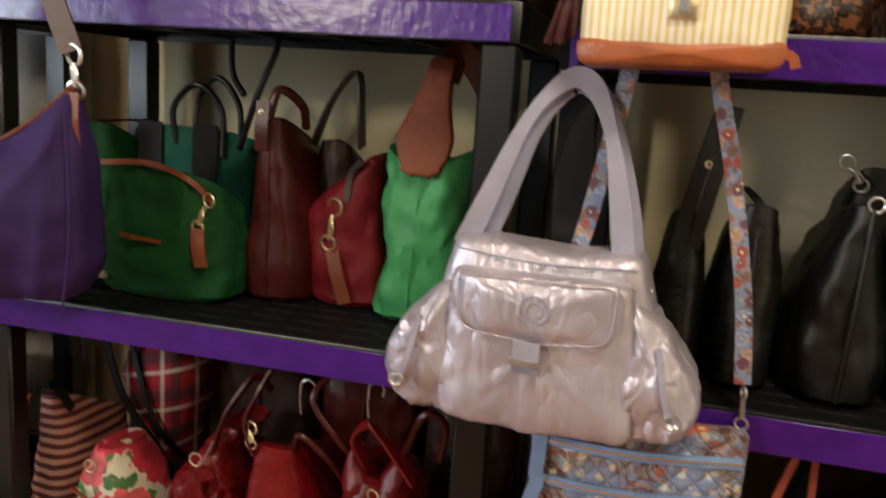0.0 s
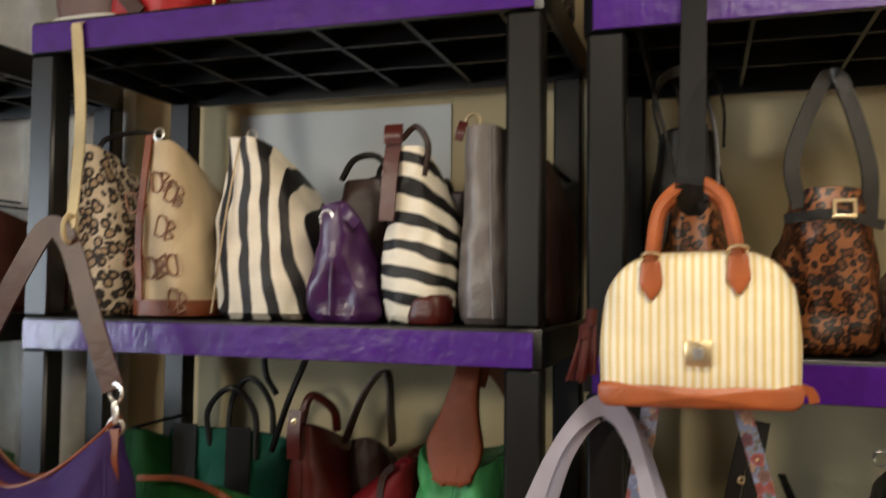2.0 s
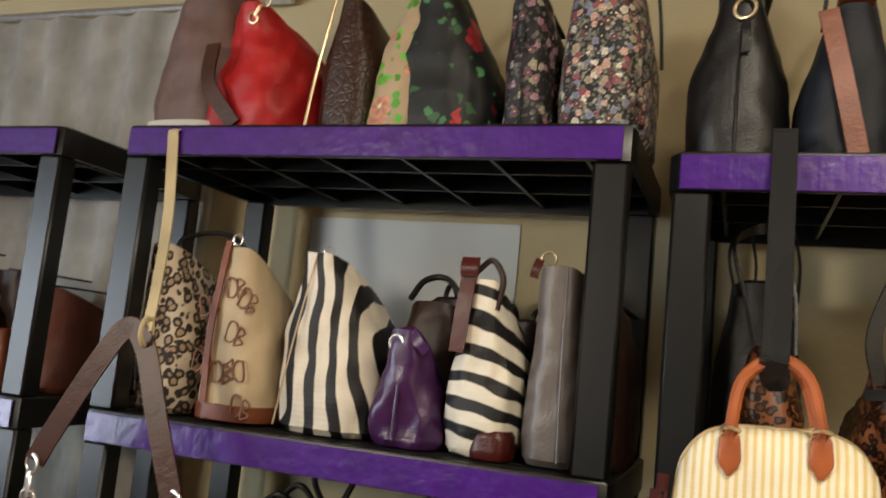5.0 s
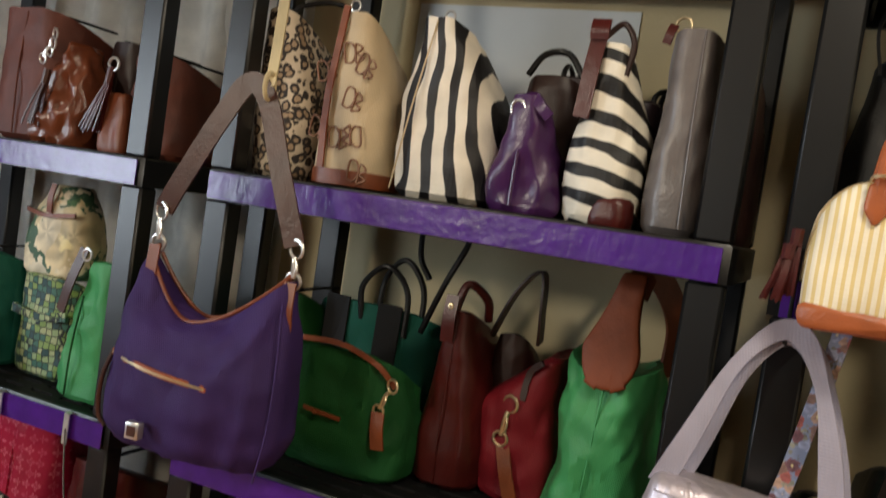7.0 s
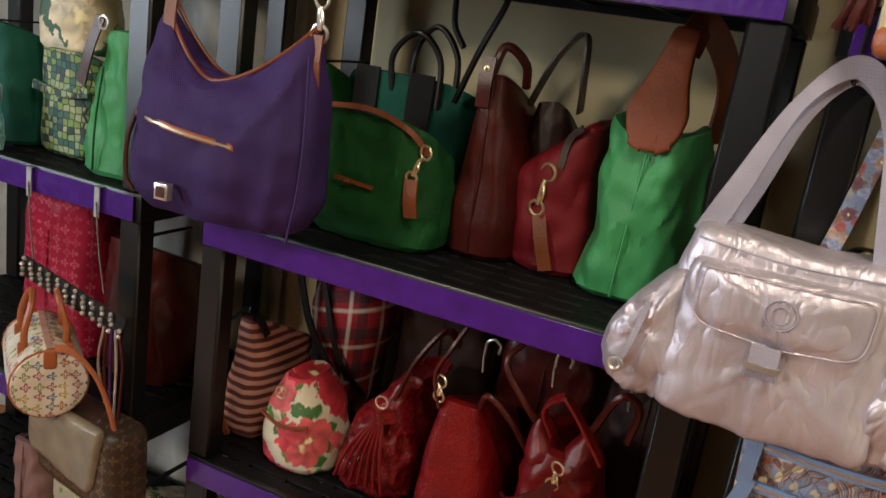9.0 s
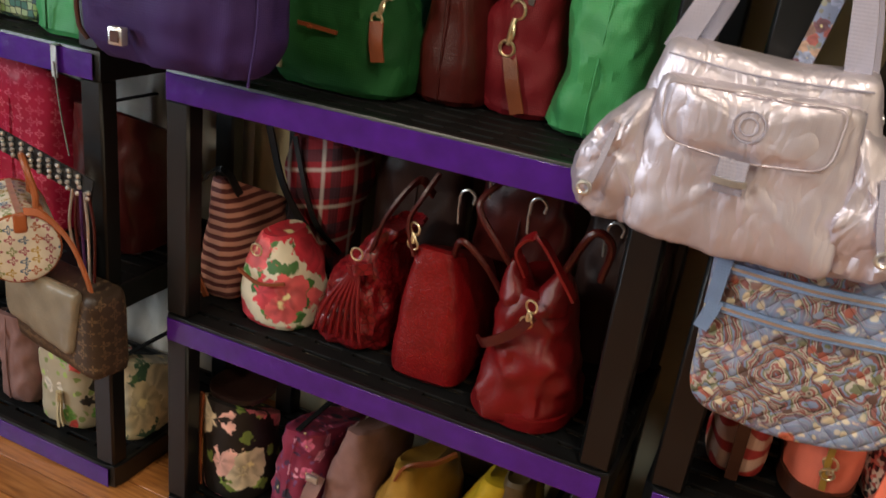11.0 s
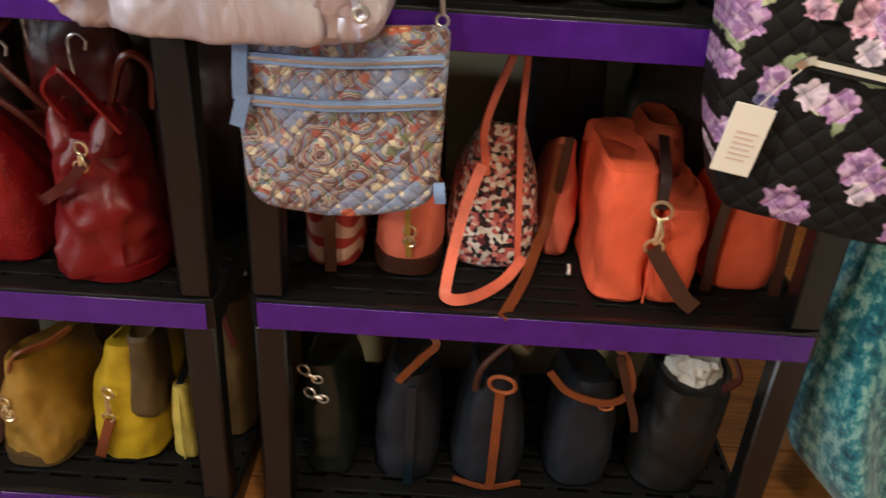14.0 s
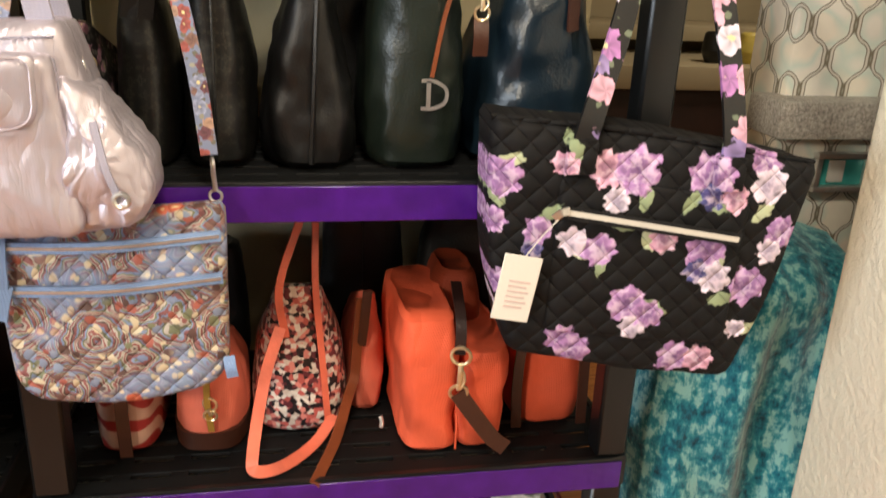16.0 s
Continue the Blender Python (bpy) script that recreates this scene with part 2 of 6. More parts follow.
BLACK = leather("black_leather", "#0b0b0c", 0.44)
BLACK_SOFT = leather("black_pebbled_leather", "#131313", 0.5, 0.4)
NAVY = leather("navy_leather", "#0e1520", 0.65)
OLIVE = leather("dark_olive_leather", "#1a221c", 0.36)
INK = leather("blue_black_leather", "#12202a", 0.3)
BROWN = leather("brown_leather", "#422419", 0.4)
MARK_BROWN = leather("printed_brown", "#7d5236", 0.6, 0.05)
SADDLE = leather("saddle_leather", "#74330f", 0.6)
PLUM = leather("dark_plum_leather", "#24141a", 0.5)
TAUPE = leather("taupe_leather", "#6f5650", 0.55)
CHESTNUT = leather("chestnut_leather", "#5e2c1d", 0.62)
DARK_BROWN = leather("dark_brown_leather", "#2e1a16", 0.45)
TAN = leather("tan_leather", "#7a3e20", 0.42)
ORANGE_TAN = leather("orange_tan_leather", "#a65a32", 0.4)
CORAL_LEATHER = leather("coral_leather", "#e8745a", 0.45)
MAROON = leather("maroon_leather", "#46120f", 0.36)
RED_LEATHER = leather("red_leather", "#6e0a0f", 0.4)
BRIGHT_RED = leather("bright_red_leather", "#b81a1c", 0.5)
GREY_LEATHER = leather("grey_leather", "#6c6562", 0.36)
PURPLE_LEATHER = leather("purple_leather", "#42204f", 0.3)
PURPLE_CLOTH = cloth("purple_nylon", "#341f57")
GREEN_CLOTH = cloth("green_canvas", "#0b4a1c")
GREEN_BRIGHT = cloth("bright_green_nylon", "#44985c", 0.5)
TEAL_CLOTH = cloth("teal_canvas", "#0b5446")
RED_CLOTH = cloth("red_nylon", "#761420", 0.55)
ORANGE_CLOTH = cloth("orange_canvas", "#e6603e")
ORANGE_SHADE_CLOTH = cloth("orange_canvas_shaded", "#8a3418")
CORAL_CLOTH = cloth("coral_canvas", "#e2745c")
YELLOW_LEATHER = leather("yellow_leather", "#bf9f22", 0.45)
GOLD_LEATHER = leather("gold_leather", "#a07a34", 0.32)
CREAM_LEATHER = leather("cream_leather", "#cdb85a", 0.45)
KHAKI = leather("khaki_leather", "#544225", 0.5)
MAUVE = leather("mauve_leather", "#8f6c66", 0.45)
CREAM_STRAP = cloth("cream_webbing", "#c9b890")
DARK_CLOTH = cloth("black_webbing", "#121214")
LILAC_WEB = cloth("silver_lilac_webbing", "#9b97a6")
GOLD = metal("gold_metal", "#e8d4ac", 0.24)
SILVER = metal("silver_metal", "#dedcd8", 0.24)
DULL_STEEL = metal("dull_steel", "#6a625c", 0.4)
ZEBRA_BIG = zebra("wide_zebra_print", "#141214", "#e8e0d0", "X", 21.0, bend=1.5, duty=-0.12, draw=1.6, slant=-0.06)
ZEBRA_BAND = zebra("banded_zebra_print", "#101012", "#e8e2d2", "Z", 23.0, bend=1.5, duty=-0.08, slant=0.18)
SNOW_LEOPARD = leopard("pale_leopard_print", "#c9b9a2", "#a0876c", "#241a16", 54)
LEOPARD = leopard("tan_leopard_print", "#86512e", "#5a331d", "#140c09", 84, 0.42)
CREAM_CANVAS = cloth("cream_canvas", "#c8b493", 0.6)
ROSE_PRINT = floral("black_rose_print", "#14181a", ["#a8222a", "#14181a", "#14181a", "#8f2028"], "#34603a", 16, 0.42, leaves=0.30, heart="#7a1218")
PALE_FLORAL = floral("pale_garden_print", "#b7a183", ["#5d9a34", "#c98a70", "#7aa63e", "#b0523e"], "#4c8a30", 20, 0.45)
DARK_FLORAL = floral("dark_floral_print", "#151316", ["#9a7484", "#151316", "#6a4452", "#151316", "#a39a8a"], "#4a4844", 58, 0.5, leaves=0.42)
MULTI_FLORAL = floral("multicoloured_floral_print", "#17171a", ["#c29a8c", "#17171a", "#8a4a54", "#7a7f96", "#cfc7b4", "#5e3a3c", "#a89a86"], "#6a6a60", 78, 0.6, leaves=0.5)
STRAWBERRY = floral("red_blossom_print", "#d8cdb4", ["#c9404a", "#d05a5c", "#b82f3c"], "#3f6a34", 14, 0.72, leaves=0.42)
PEONY = floral("black_peony_print", "#17120f", ["#d9a79a", "#c8b79a", "#cf6f7c"], "#6a7d3a", 11, 0.55, leaves=0.3)
PINK_PAISLEY = floral("pink_paisley_print", "#8a2f4c", ["#d06a8f", "#2e2a3c", "#c98aa4", "#7a2a4e"], "#5a3a5c", 26, 0.45)
WHITE_GREEN = floral("white_blossom_print", "#3f5f48", ["#d8ccae", "#d2c29a", "#cfc7b0"], "#567a50", 11, 0.85)
GREEN_TILE = cells("green_mosaic_print", ["#7f9a54", "#2a4a4c", "#93a87a", "#a9b184", "#3d6a5c"], 66, 0.6, "#182420", 0.3)
PET_PRINT = floral("garden_pet_print", "#b8ac92", ["#c24a44", "#d8d0c0", "#6a9a4a", "#2a2624"], "#7d8f50", 20, 0.48)
PLAID = plaid("red_tartan")
PINK_STRIPE = stripes("pink_brown_stripe", "#c08a78", "#5a2a28", "Z", 0.021)
SEERSUCKER = stripes("cream_yellow_seersucker", "#efe7d0", "#dfc98e", "X", 0.0098, -0.2)
PAISLEY = paisley("blue_paisley_quilting")
CONFETTI = cells("confetti_print", ["#d8c9bc", "#c0605a", "#1c1a1e", "#dc8a80", "#e4dcd2", "#6a3038", "#2a2428"], 125, 0.4)
RED_WHITE = zebra("red_white_swirl_print", "#a02a26", "#c9a08c", "Z", 16.0, bend=5.0)
SNAKE = snake("pale_snakeskin", "#bdb5a8", "#8c8274", "#302a24")
SNAKE_DARK = snake("tan_snakeskin", "#8f7d68", "#6a5a4a", "#2c241e")
PYTHON = snake("brown_python", "#a58a78", "#5f463a", "#2c2020", 0.35)
RED_EMBOSSED = croc("red_embossed_leather", "#7c0d12", 0.36, 0.8, 110)
RED_CROC = croc("dark_red_croc", "#7c161c")
BROWN_CROC = croc("brown_croc", "#3d2317", 0.4)
MONO_BROWN = monogram("brown_monogram", "#3a2c22", ["#6d5840", "#5e4a36"])
MONO_WHITE = monogram("white_monogram", "#e0d8c8", ["#b0603a", "#7d8a4a", "#a04a5c", "#4f6a86", "#b89a4a"], 0.4, 45)
MONO_RED = monogram("pink_red_monogram", "#a31f3c", ["#c4546a", "#b8405a"], 0.25)
MONO_BLACK = monogram("black_monogram", "#0f0f0e", ["#2a2823", "#24221e"], 0.4, 60)


def patent():
    m = Mat("blue_black_patent", 0.14)
    m.colour(rgb("#4a5372"), 0.3, 12)
    m.bump(m.noise(16, 3)[0], 0.6, 0.03)
    return m.coat(1.0, 0.05).m


def silver_nylon():
    """Crinkled foil-faced nylon: long soft folds, short sharp creases and a fine weave."""
    m = Mat("silver_lilac_nylon", 0.43, 0.55)
    m.colour(rgb("#cac2cc"), 0.12, 9)
    st = m.vec("MULTIPLY", m.co, (1.0, 1.0, 0.34))
    warp = m.vec("ADD", st, m.vec("MULTIPLY", m.vec("SUBTRACT", m.noise(9, 2.0)[1], (0.5, 0.5, 0.5)), (0.05, 0.05, 0.05)))
    ridge = m.math("ABSOLUTE", m.math("SUBTRACT", m.noise(24, 1.5, warp, 0.4)[0], 0.5))
    m.bump(m.math("POWER", ridge, 0.8), 0.38, 0.018)
    fine = m.math("ABSOLUTE", m.math("SUBTRACT", m.noise(40, 2.0, warp, 0.5)[0], 0.5))
    where = m.ramp(m.noise(10, 1.0)[0], [(0.36, (0.15, 0.15, 0.15, 1)), (0.60, (1, 1, 1, 1))])
    m.bump(m.math("MULTIPLY", fine, where), 0.55, 0.014)
    return m.weave(1900, 0.05).m


def velvet():
    m = Mat("turquoise_crushed_velvet", 0.6, 0, 0.3)
    n = m.noise(40, 5, rough=0.65)[0]
    st = m.n("ShaderNodeVectorMath", {0: m.co, 1: (3.0, 3.0, 1.0)}, operation="MULTIPLY").outputs[0]
    n2 = m.noise(17, 6, st, 0.7)[0]
    k = m.math("MULTIPLY", n, n2)
    # the pile's pale highlights are painted into this ramp
    col = m.ramp(k, [(0.14, rgb("#06495a")), (0.20, rgb("#1588a0")), (0.25, rgb("#3fb0bd")), (0.31, rgb("#b4ebe6"))])
    m.put(m.b.inputs["Base Color"], col)
    m.bump(n, 0.6, 0.01)
    return m.sheen(0.8).m


def wall_paint(name, h, lump=0.5, scale=90):
    m = Mat(name, 0.85, 0, 0.2)
    m.colour(rgb(h), 0.05, 3)
    m.bump(m.noise(scale, 4, rough=0.6)[0], lump, 0.006)
    return m.m


def wallpaper():
    """Pale paper with an ogee lattice and tinted cells."""
    m = Mat("ogee_wallpaper", 0.7)
    x, y, z = m.sep(m.co)[:3]
    u, w = m.math("MULTIPLY", m.math("ADD", x, y), 2 * math.pi / 0.094), m.math("MULTIPLY", z, 2 * math.pi / 0.125)
    f = m.math("ADD", m.math("COSINE", u), m.math("COSINE", w))
    f = m.math("ADD", f, m.math("MULTIPLY", m.math("SUBTRACT", m.math("COSINE", m.math("MULTIPLY", u, 3.0)), m.math("COSINE", m.math("MULTIPLY", w, 3.0))), 0.16))
    a = m.math("ABSOLUTE", f)
    tint = m.noise(16, 0)[0]
    cell = m.ramp(tint, [(0.35, rgb("#f0eadc")), (0.5, rgb("#d8e2d4")), (0.65, rgb("#f2e9d6"))])
    col = m.mix(m.less(a, 0.34, 0.05), cell, rgb("#7d7460"))
    col = m.mix(m.less(a, 0.17, 0.05), col, rgb("#dcd5c6"))
    return m.colour(col, 0.05).m


def granite():
    m = Mat("grey_granite", 0.35)
    m.colour(m.ramp(m.noise(160, 6, rough=0.8)[0], [(0.35, rgb("#6a6660")), (0.5, rgb("#a09a90")), (0.65, rgb("#c4bfb4"))]), 0.1)
    return m.m


def wood_floor():
    m = Mat("oak_floor", 0.4)
    st = m.n("ShaderNodeVectorMath", {0: m.co, 1: (2.0, 26.0, 1.0)}, operation="MULTIPLY").outputs[0]
    rnd = m.n("ShaderNodeObjectInfo").outputs["Random"]
    n = m.noise(4, 5, st)[0]
    col = m.ramp(n, [(0.3, rgb("#8a5228")), (0.55, rgb("#b5763e")), (0.8, rgb("#c48a52"))])
    col = m.n("ShaderNodeHueSaturation", {"Value": m.math("MULTIPLY_ADD", rnd, 0.3, 0.85), "Color": col}).outputs[0]
    m.put(m.b.inputs["Base Color"], col)
    m.bump(n, 0.15, 0.002)
    return m.coat(0.3, 0.2).m


def tape():
    m = Mat("purple_tape", 0.27)
    m.colour(rgb("#45177c"), 0.14, 22)
    m.bump(m.noise(42, 3)[0], 0.25, 0.006)
    st = m.n("ShaderNodeVectorMath", {0: m.co, 1: (60.0, 10.0, 6.0)}, operation="MULTIPLY").outputs[0]
    m.bump(m.noise(2.0, 3, st)[0], 0.12, 0.004)
    return m.coat(0.25, 0.14).m


def rack_plastic(name="black_plastic", rough=0.34, spec=0.5):
    m = Mat(name, rough, 0, spec)
    m.colour(rgb("#111213"), 0.2, 8)
    m.bump(m.noise(400, 2)[0], 0.15, 0.001)
    return m.m


DECK = rack_plastic("dull_black_deck", 0.6, 0.2)
PATENT, SILVER_NYLON, VELVET, WALLPAPER, GRANITE, FLOOR, TAPE, PLASTIC = patent(), silver_nylon(), velvet(), wallpaper(), granite(), wood_floor(), tape(), rack_plastic()
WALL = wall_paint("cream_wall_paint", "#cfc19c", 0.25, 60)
# for unseen room walls, kept dark to cut bounced light
ROOM_DARKENED = wall_paint("unseen_wall_darkened", "#51473b", 0.25, 60)
WALL_TEX = wall_paint("textured_cream_wall", "#f3ead4", 0.75, 55)
CEILING = wall_paint("popcorn_ceiling", "#b5a48c", 1.0, 110)
WHITE = wall_paint("white_paint", "#cfcac0", 0.1)
CURTAIN = cloth("white_curtain", "#e6e2da", 0.85)
BEIGE = wall_paint("beige_counter", "#a4977c", 0.1)
RED_PLASTIC = leather("red_plastic", "#a33a2c", 0.3, 0.05)
PAPER = wall_paint("white_card", "#dcd6cc", 0.05)
LIGHT_PATCH = wall_paint("light_patch_tint", "#dfe5e8", 0.06, 30)
PINK_INK = wall_paint("pink_ink", "#cbb4ae", 0.05)
TEAL_PLASTIC = leather("teal_plastic", "#3fa09a", 0.35, 0.05)


# ---- shapes ----
def part(name, bm, material, parent, label=""):
    me = bpy.data.meshes.new(name)
    bmesh.ops.recalc_face_normals(bm, faces=bm.faces)
    bm.to_mesh(me)
    bm.free()
    me.materials.append(material)
    me.shade_smooth()
    me.set_sharp_from_angle(angle=radians(38))
    ob = new(name, me)
    ob.parent = parent
    return tagged(ob, label)


def thing(name, x, y, z, label, category, group="", rz=0.0):
    ob = new(name)
    ob.empty_display_size = 0.05
    ob.matrix_world = pose(x, y, z, 0, 0, rz)
    return tagged(ob, label, category, group)


def box(x0, x1, y0, y1, z0, z1, bev=0.0, seg=2, bm=None):
    b = bmesh.new()
    v = [b.verts.new(p) for p in ((x0, y0, z0), (x1, y0, z0), (x1, y1, z0), (x0, y1, z0), (x0, y0, z1), (x1, y0, z1), (x1, y1, z1), (x0, y1, z1))]
    for f in ((3, 2, 1, 0), (4, 5, 6, 7), (0, 1, 5, 4), (1, 2, 6, 5), (2, 3, 7, 6), (3, 0, 4, 7)):
        b.faces.new([v[i] for i in f])
    if bev:
        bmesh.ops.bevel(b, geom=list(b.edges), offset=bev, segments=seg, affect="EDGES", profile=0.5)
    if bm is None:
        return b
    return join(bm, b)


def join(bm, other):
    me = bpy.data.meshes.new("tmp")
    other.to_mesh(me)
    other.free()
    bm.from_mesh(me)
    bpy.data.meshes.remove(me)
    return bm


def structure(name, bm, material):
    ob = part(name, bm, material, None)
    return tagged(ob, kind="structure")


def rings_mesh(rings, cap=True, closed=True):
    bm = bmesh.new()
    vs = [[bm.verts.new(p) for p in r] for r in rings]
    n = len(rings[0])
    for a, b in zip(vs, vs[1:]):
        for i in range(n if closed else n - 1):
            j = (i + 1) % n
            bm.faces.new((a[i], a[j], b[j], b[i]))
    if cap:
        for ring in (vs[0], vs[-1]):
            c = bm.verts.new(sum((v.co for v in ring), Vector()) / n)
            for i in range(n):
                bm.faces.new((ring[i], ring[(i + 1) % n], c))
    return bm


def wobble(p, amp, freq, seed):
    q = Vector((p[0] * freq + seed * 3.1, p[1] * freq * 0.7 + seed, p[2] * freq * 0.55))
    n = noise.noise(q) + 0.9 * (0.35 - abs(noise.noise(q * 1.7 + Vector((5, 1, 2))))) + 0.35 * noise.noise(q * 3.1)
    return amp * n


def soft(secs, e=3.2, seg=64, rings=34, wr=0.005, freq=16, seed=0, dip=0.0, r=0.018):
    """A soft bag body: rounded sections (z, cx, cy, half x, half y) from the bottom up; dip lets the middle of the top sag."""
    secs = np.array(secs, float)
    z0, z1 = secs[0, 0], secs[-1, 0]
    out = []
    hs = [(z0, 0.55), (z0, 0.9)] + [(z, 1.0) for z in np.linspace(z0 + r * 0.6, z1 - r * 0.4, rings)] + [(z1, 0.86), (z1 - 0.006, 0.6)]
    f = [np.interp([h for h, _ in hs], secs[:, 0], secs[:, k]) for k in range(1, 5)]
    f = [np.convolve(np.pad(a, 2, mode="edge"), [0.1, 0.2, 0.4, 0.2, 0.1], "valid") for a in f]
    for k, (z, s) in enumerate(hs):
        cx, cy, hx, hy = (a[k] for a in f)
        ring = []
        for i in range(seg):
            t = 2 * math.pi * i / seg
            c, d = math.cos(t), math.sin(t)
            x = math.copysign(abs(c) ** (2 / e), c)
            y = math.copysign(abs(d) ** (2 / e), d)
            p = Vector((cx + s * hx * x, cy + s * hy * y, z))
            w = wobble(p, wr, freq, seed)
            p += Vector((x * w, y * w * 1.3, 0))
            u = (z - z0) / (z1 - z0)
            p.z -= dip * max(0.0, u) ** 3 * (1 - abs(s * x) ** 1.5)
            ring.append(p)
        out.append(ring)
    return rings_mesh(out)


def resample(pts, n, closed=True):
    p = np.array(pts + pts[:1] if closed else pts, float)
    d = np.r_[0, np.cumsum(np.linalg.norm(np.diff(p, axis=0), axis=1))]
    t = np.linspace(0, d[-1], n + 1 if closed else n)
    q = np.stack([np.interp(t, d, p[:, k]) for k in range(p.shape[1])], 1)
    return q[:-1] if closed else q


def rounded(pts, r, k=5):
    """A polygon (x, z) with rounded corners; r is one radius or one a corner."""
    out, n = [], len(pts)
    for i, p in enumerate(pts):
        rr = r[i] if isinstance(r, (list, tuple)) else r
        a, b, c = Vector(pts[i - 1]), Vector(p), Vector(pts[(i + 1) % n])
        u, v = (a - b).normalized() * rr, (c - b).normalized() * rr
        for j in range(k + 1):
            t = j / k
            out.append(tuple((b + u) * (1 - t) ** 2 + b * 2 * t * (1 - t) + (b + v) * t ** 2))
    return out


def pillow(outline, y0, y1, r=0.02, bulge=0.01, wr=0.003, freq=14, seed=0, n=72):
    """A body with that outline (x, z) seen from the front, from y0 (front) to y1, with rounded rims and a slightly full front."""
    o = resample(list(outline), n)
    c = (o.max(0) + o.min(0)) / 2
    size = (o.max(0) - o.min(0)).min() / 2
    r = min(r, (y1 - y0) / 2)
    k = r / size
    prof = [(s, y0 - bulge * (1 - s * s)) for s in (0.12, 0.3, 0.5, 0.68, 0.82, 0.92) if s < 1 - k * 1.05]
    prof += [(1 - k + k * math.sin(a), y0 + r - r * math.cos(a)) for a in np.linspace(0.15, math.pi / 2, 5)]
    back = [(s, y0 + y1 - y) for s, y in prof][::-1]
    rings = []
    for s, y in prof + back:
        ring = []
        for q in o:
            x, z = c + (q - c) * s
            w = wobble((x, y, z), wr, freq, seed)
            ring.append(Vector((x + w * 0.5, y + w, z + w * 0.3)))
        rings.append(ring)
    return rings_mesh(rings)


def curve(pts, n=36):
    """Points of a smooth curve through pts."""
    p = [Vector(q) for q in pts]
    p = [2 * p[0] - p[1]] + p + [2 * p[-1] - p[-2]]
    out, m = [], len(p) - 3
    for i in range(n):
        t = i / (n - 1) * m
        k = min(int(t), m - 1)
        t -= k
        a, b, c, d = p[k:k + 4]
        out.append(0.5 * (2 * b + (c - a) * t + (2 * a - 5 * b + 4 * c - d) * t * t + (3 * b - a - 3 * c + d) * t ** 3))
    return out


def strap(pts, w, th=0.004, face=(0, -1, 0), n=36, face_end=None, smooth=True, waist=0.0):
    """A flat band through pts whose broad side faces along face (and turns to face_end)."""
    c = curve(pts, n) if smooth else [Vector(p) for p in pts]
    f0, f1 = Vector(face), Vector(face_end or face)
    rings = []
    for i, p in enumerate(c):
        t = (c[min(i + 1, len(c) - 1)] - c[max(i - 1, 0)]).normalized()
        f = f0.lerp(f1, i / (len(c) - 1))
        side = t.cross(f)
        side = side.normalized() if side.length > 1e-4 else Vector((1, 0, 0))
        nn = side.cross(t).normalized()
        u = i / (len(c) - 1)
        ww = w * (1 - waist * (math.exp(-((u - 0.30) / 0.12) ** 2) + math.exp(-((u - 0.72) / 0.12) ** 2)))
        a, b = side * ww / 2, nn * th / 2
        rings.append([p + a * 0.96 + b, p + a - b * 0.2, p + a * 0.96 - b, p - a * 0.96 - b, p - a + b * 0.2, p - a * 0.96 + b])
    return rings_mesh(rings)


def tube(pts, r, n=32, seg=8, smooth=True):
    c = curve(pts, n) if smooth else [Vector(p) for p in pts]
    rings, up = [], Vector((0.31, 0.83, 0.21))
    for i, p in enumerate(c):
        t = (c[min(i + 1, len(c) - 1)] - c[max(i - 1, 0)]).normalized()
        a = t.cross(up).normalized()
        b = t.cross(a)
        rings.append([p + r * (math.cos(k) * a + math.sin(k) * b) for k in np.linspace(0, 2 * math.pi, seg, endpoint=False)])
    return rings_mesh(rings)


def torus(c, R, r, normal=(0, 1, 0), squash=1.0, bm=None):
    nrm = Vector(normal).normalized()
    a = nrm.cross(Vector((0.03, 0.02, 1))).normalized()
    b = nrm.cross(a)
    rings = []
    for t in np.linspace(0, 2 * math.pi, 20, endpoint=False):
        d = a * math.cos(t) + b * math.sin(t) * squash
        p = Vector(c) + d * R
        rings.append([p + r * (math.cos(k) * d + math.sin(k) * nrm) for k in np.linspace(0, 2 * math.pi, 7, endpoint=False)])
    t = rings_mesh(rings + [rings[0]], cap=False)
    bmesh.ops.remove_doubles(t, verts=t.verts, dist=1e-6)
    return t if bm is None else join(bm, t)


def clasp(parent, x, y, z, drop=0.05, dx=0.0, mat=None, s=1.0):
    """A dog-leash clip that hangs on a ring: ring, swivel, hook."""
    bm = torus((x, y, z), 0.011 * s, 0.0022 * s, (0.35, 1, 0.1))
    torus((x + dx * 0.8, y - 0.002, z - drop * 0.95), 0.010 * s, 0.0022 * s, (0.1, 1, 0.2), bm=bm)
    join(bm, tube([(x + dx * 0.15, y - 0.003, z - 0.010 * s), (x + dx * 0.4, y - 0.005, z - drop * 0.4), (x + dx * 0.7, y - 0.003, z - drop * 0.85)], 0.0034 * s, 12))
    join(bm, tube([(x + dx * 0.4 + 0.004, y - 0.006, z - drop * 0.35), (x + dx * 0.55 + 0.007, y - 0.008, z - drop * 0.6), (x + dx * 0.7 + 0.002, y - 0.004, z - drop * 0.85)], 0.0018 * s, 10))
    return part("clasp", bm, mat or GOLD, parent, "polished metal snap clasp")


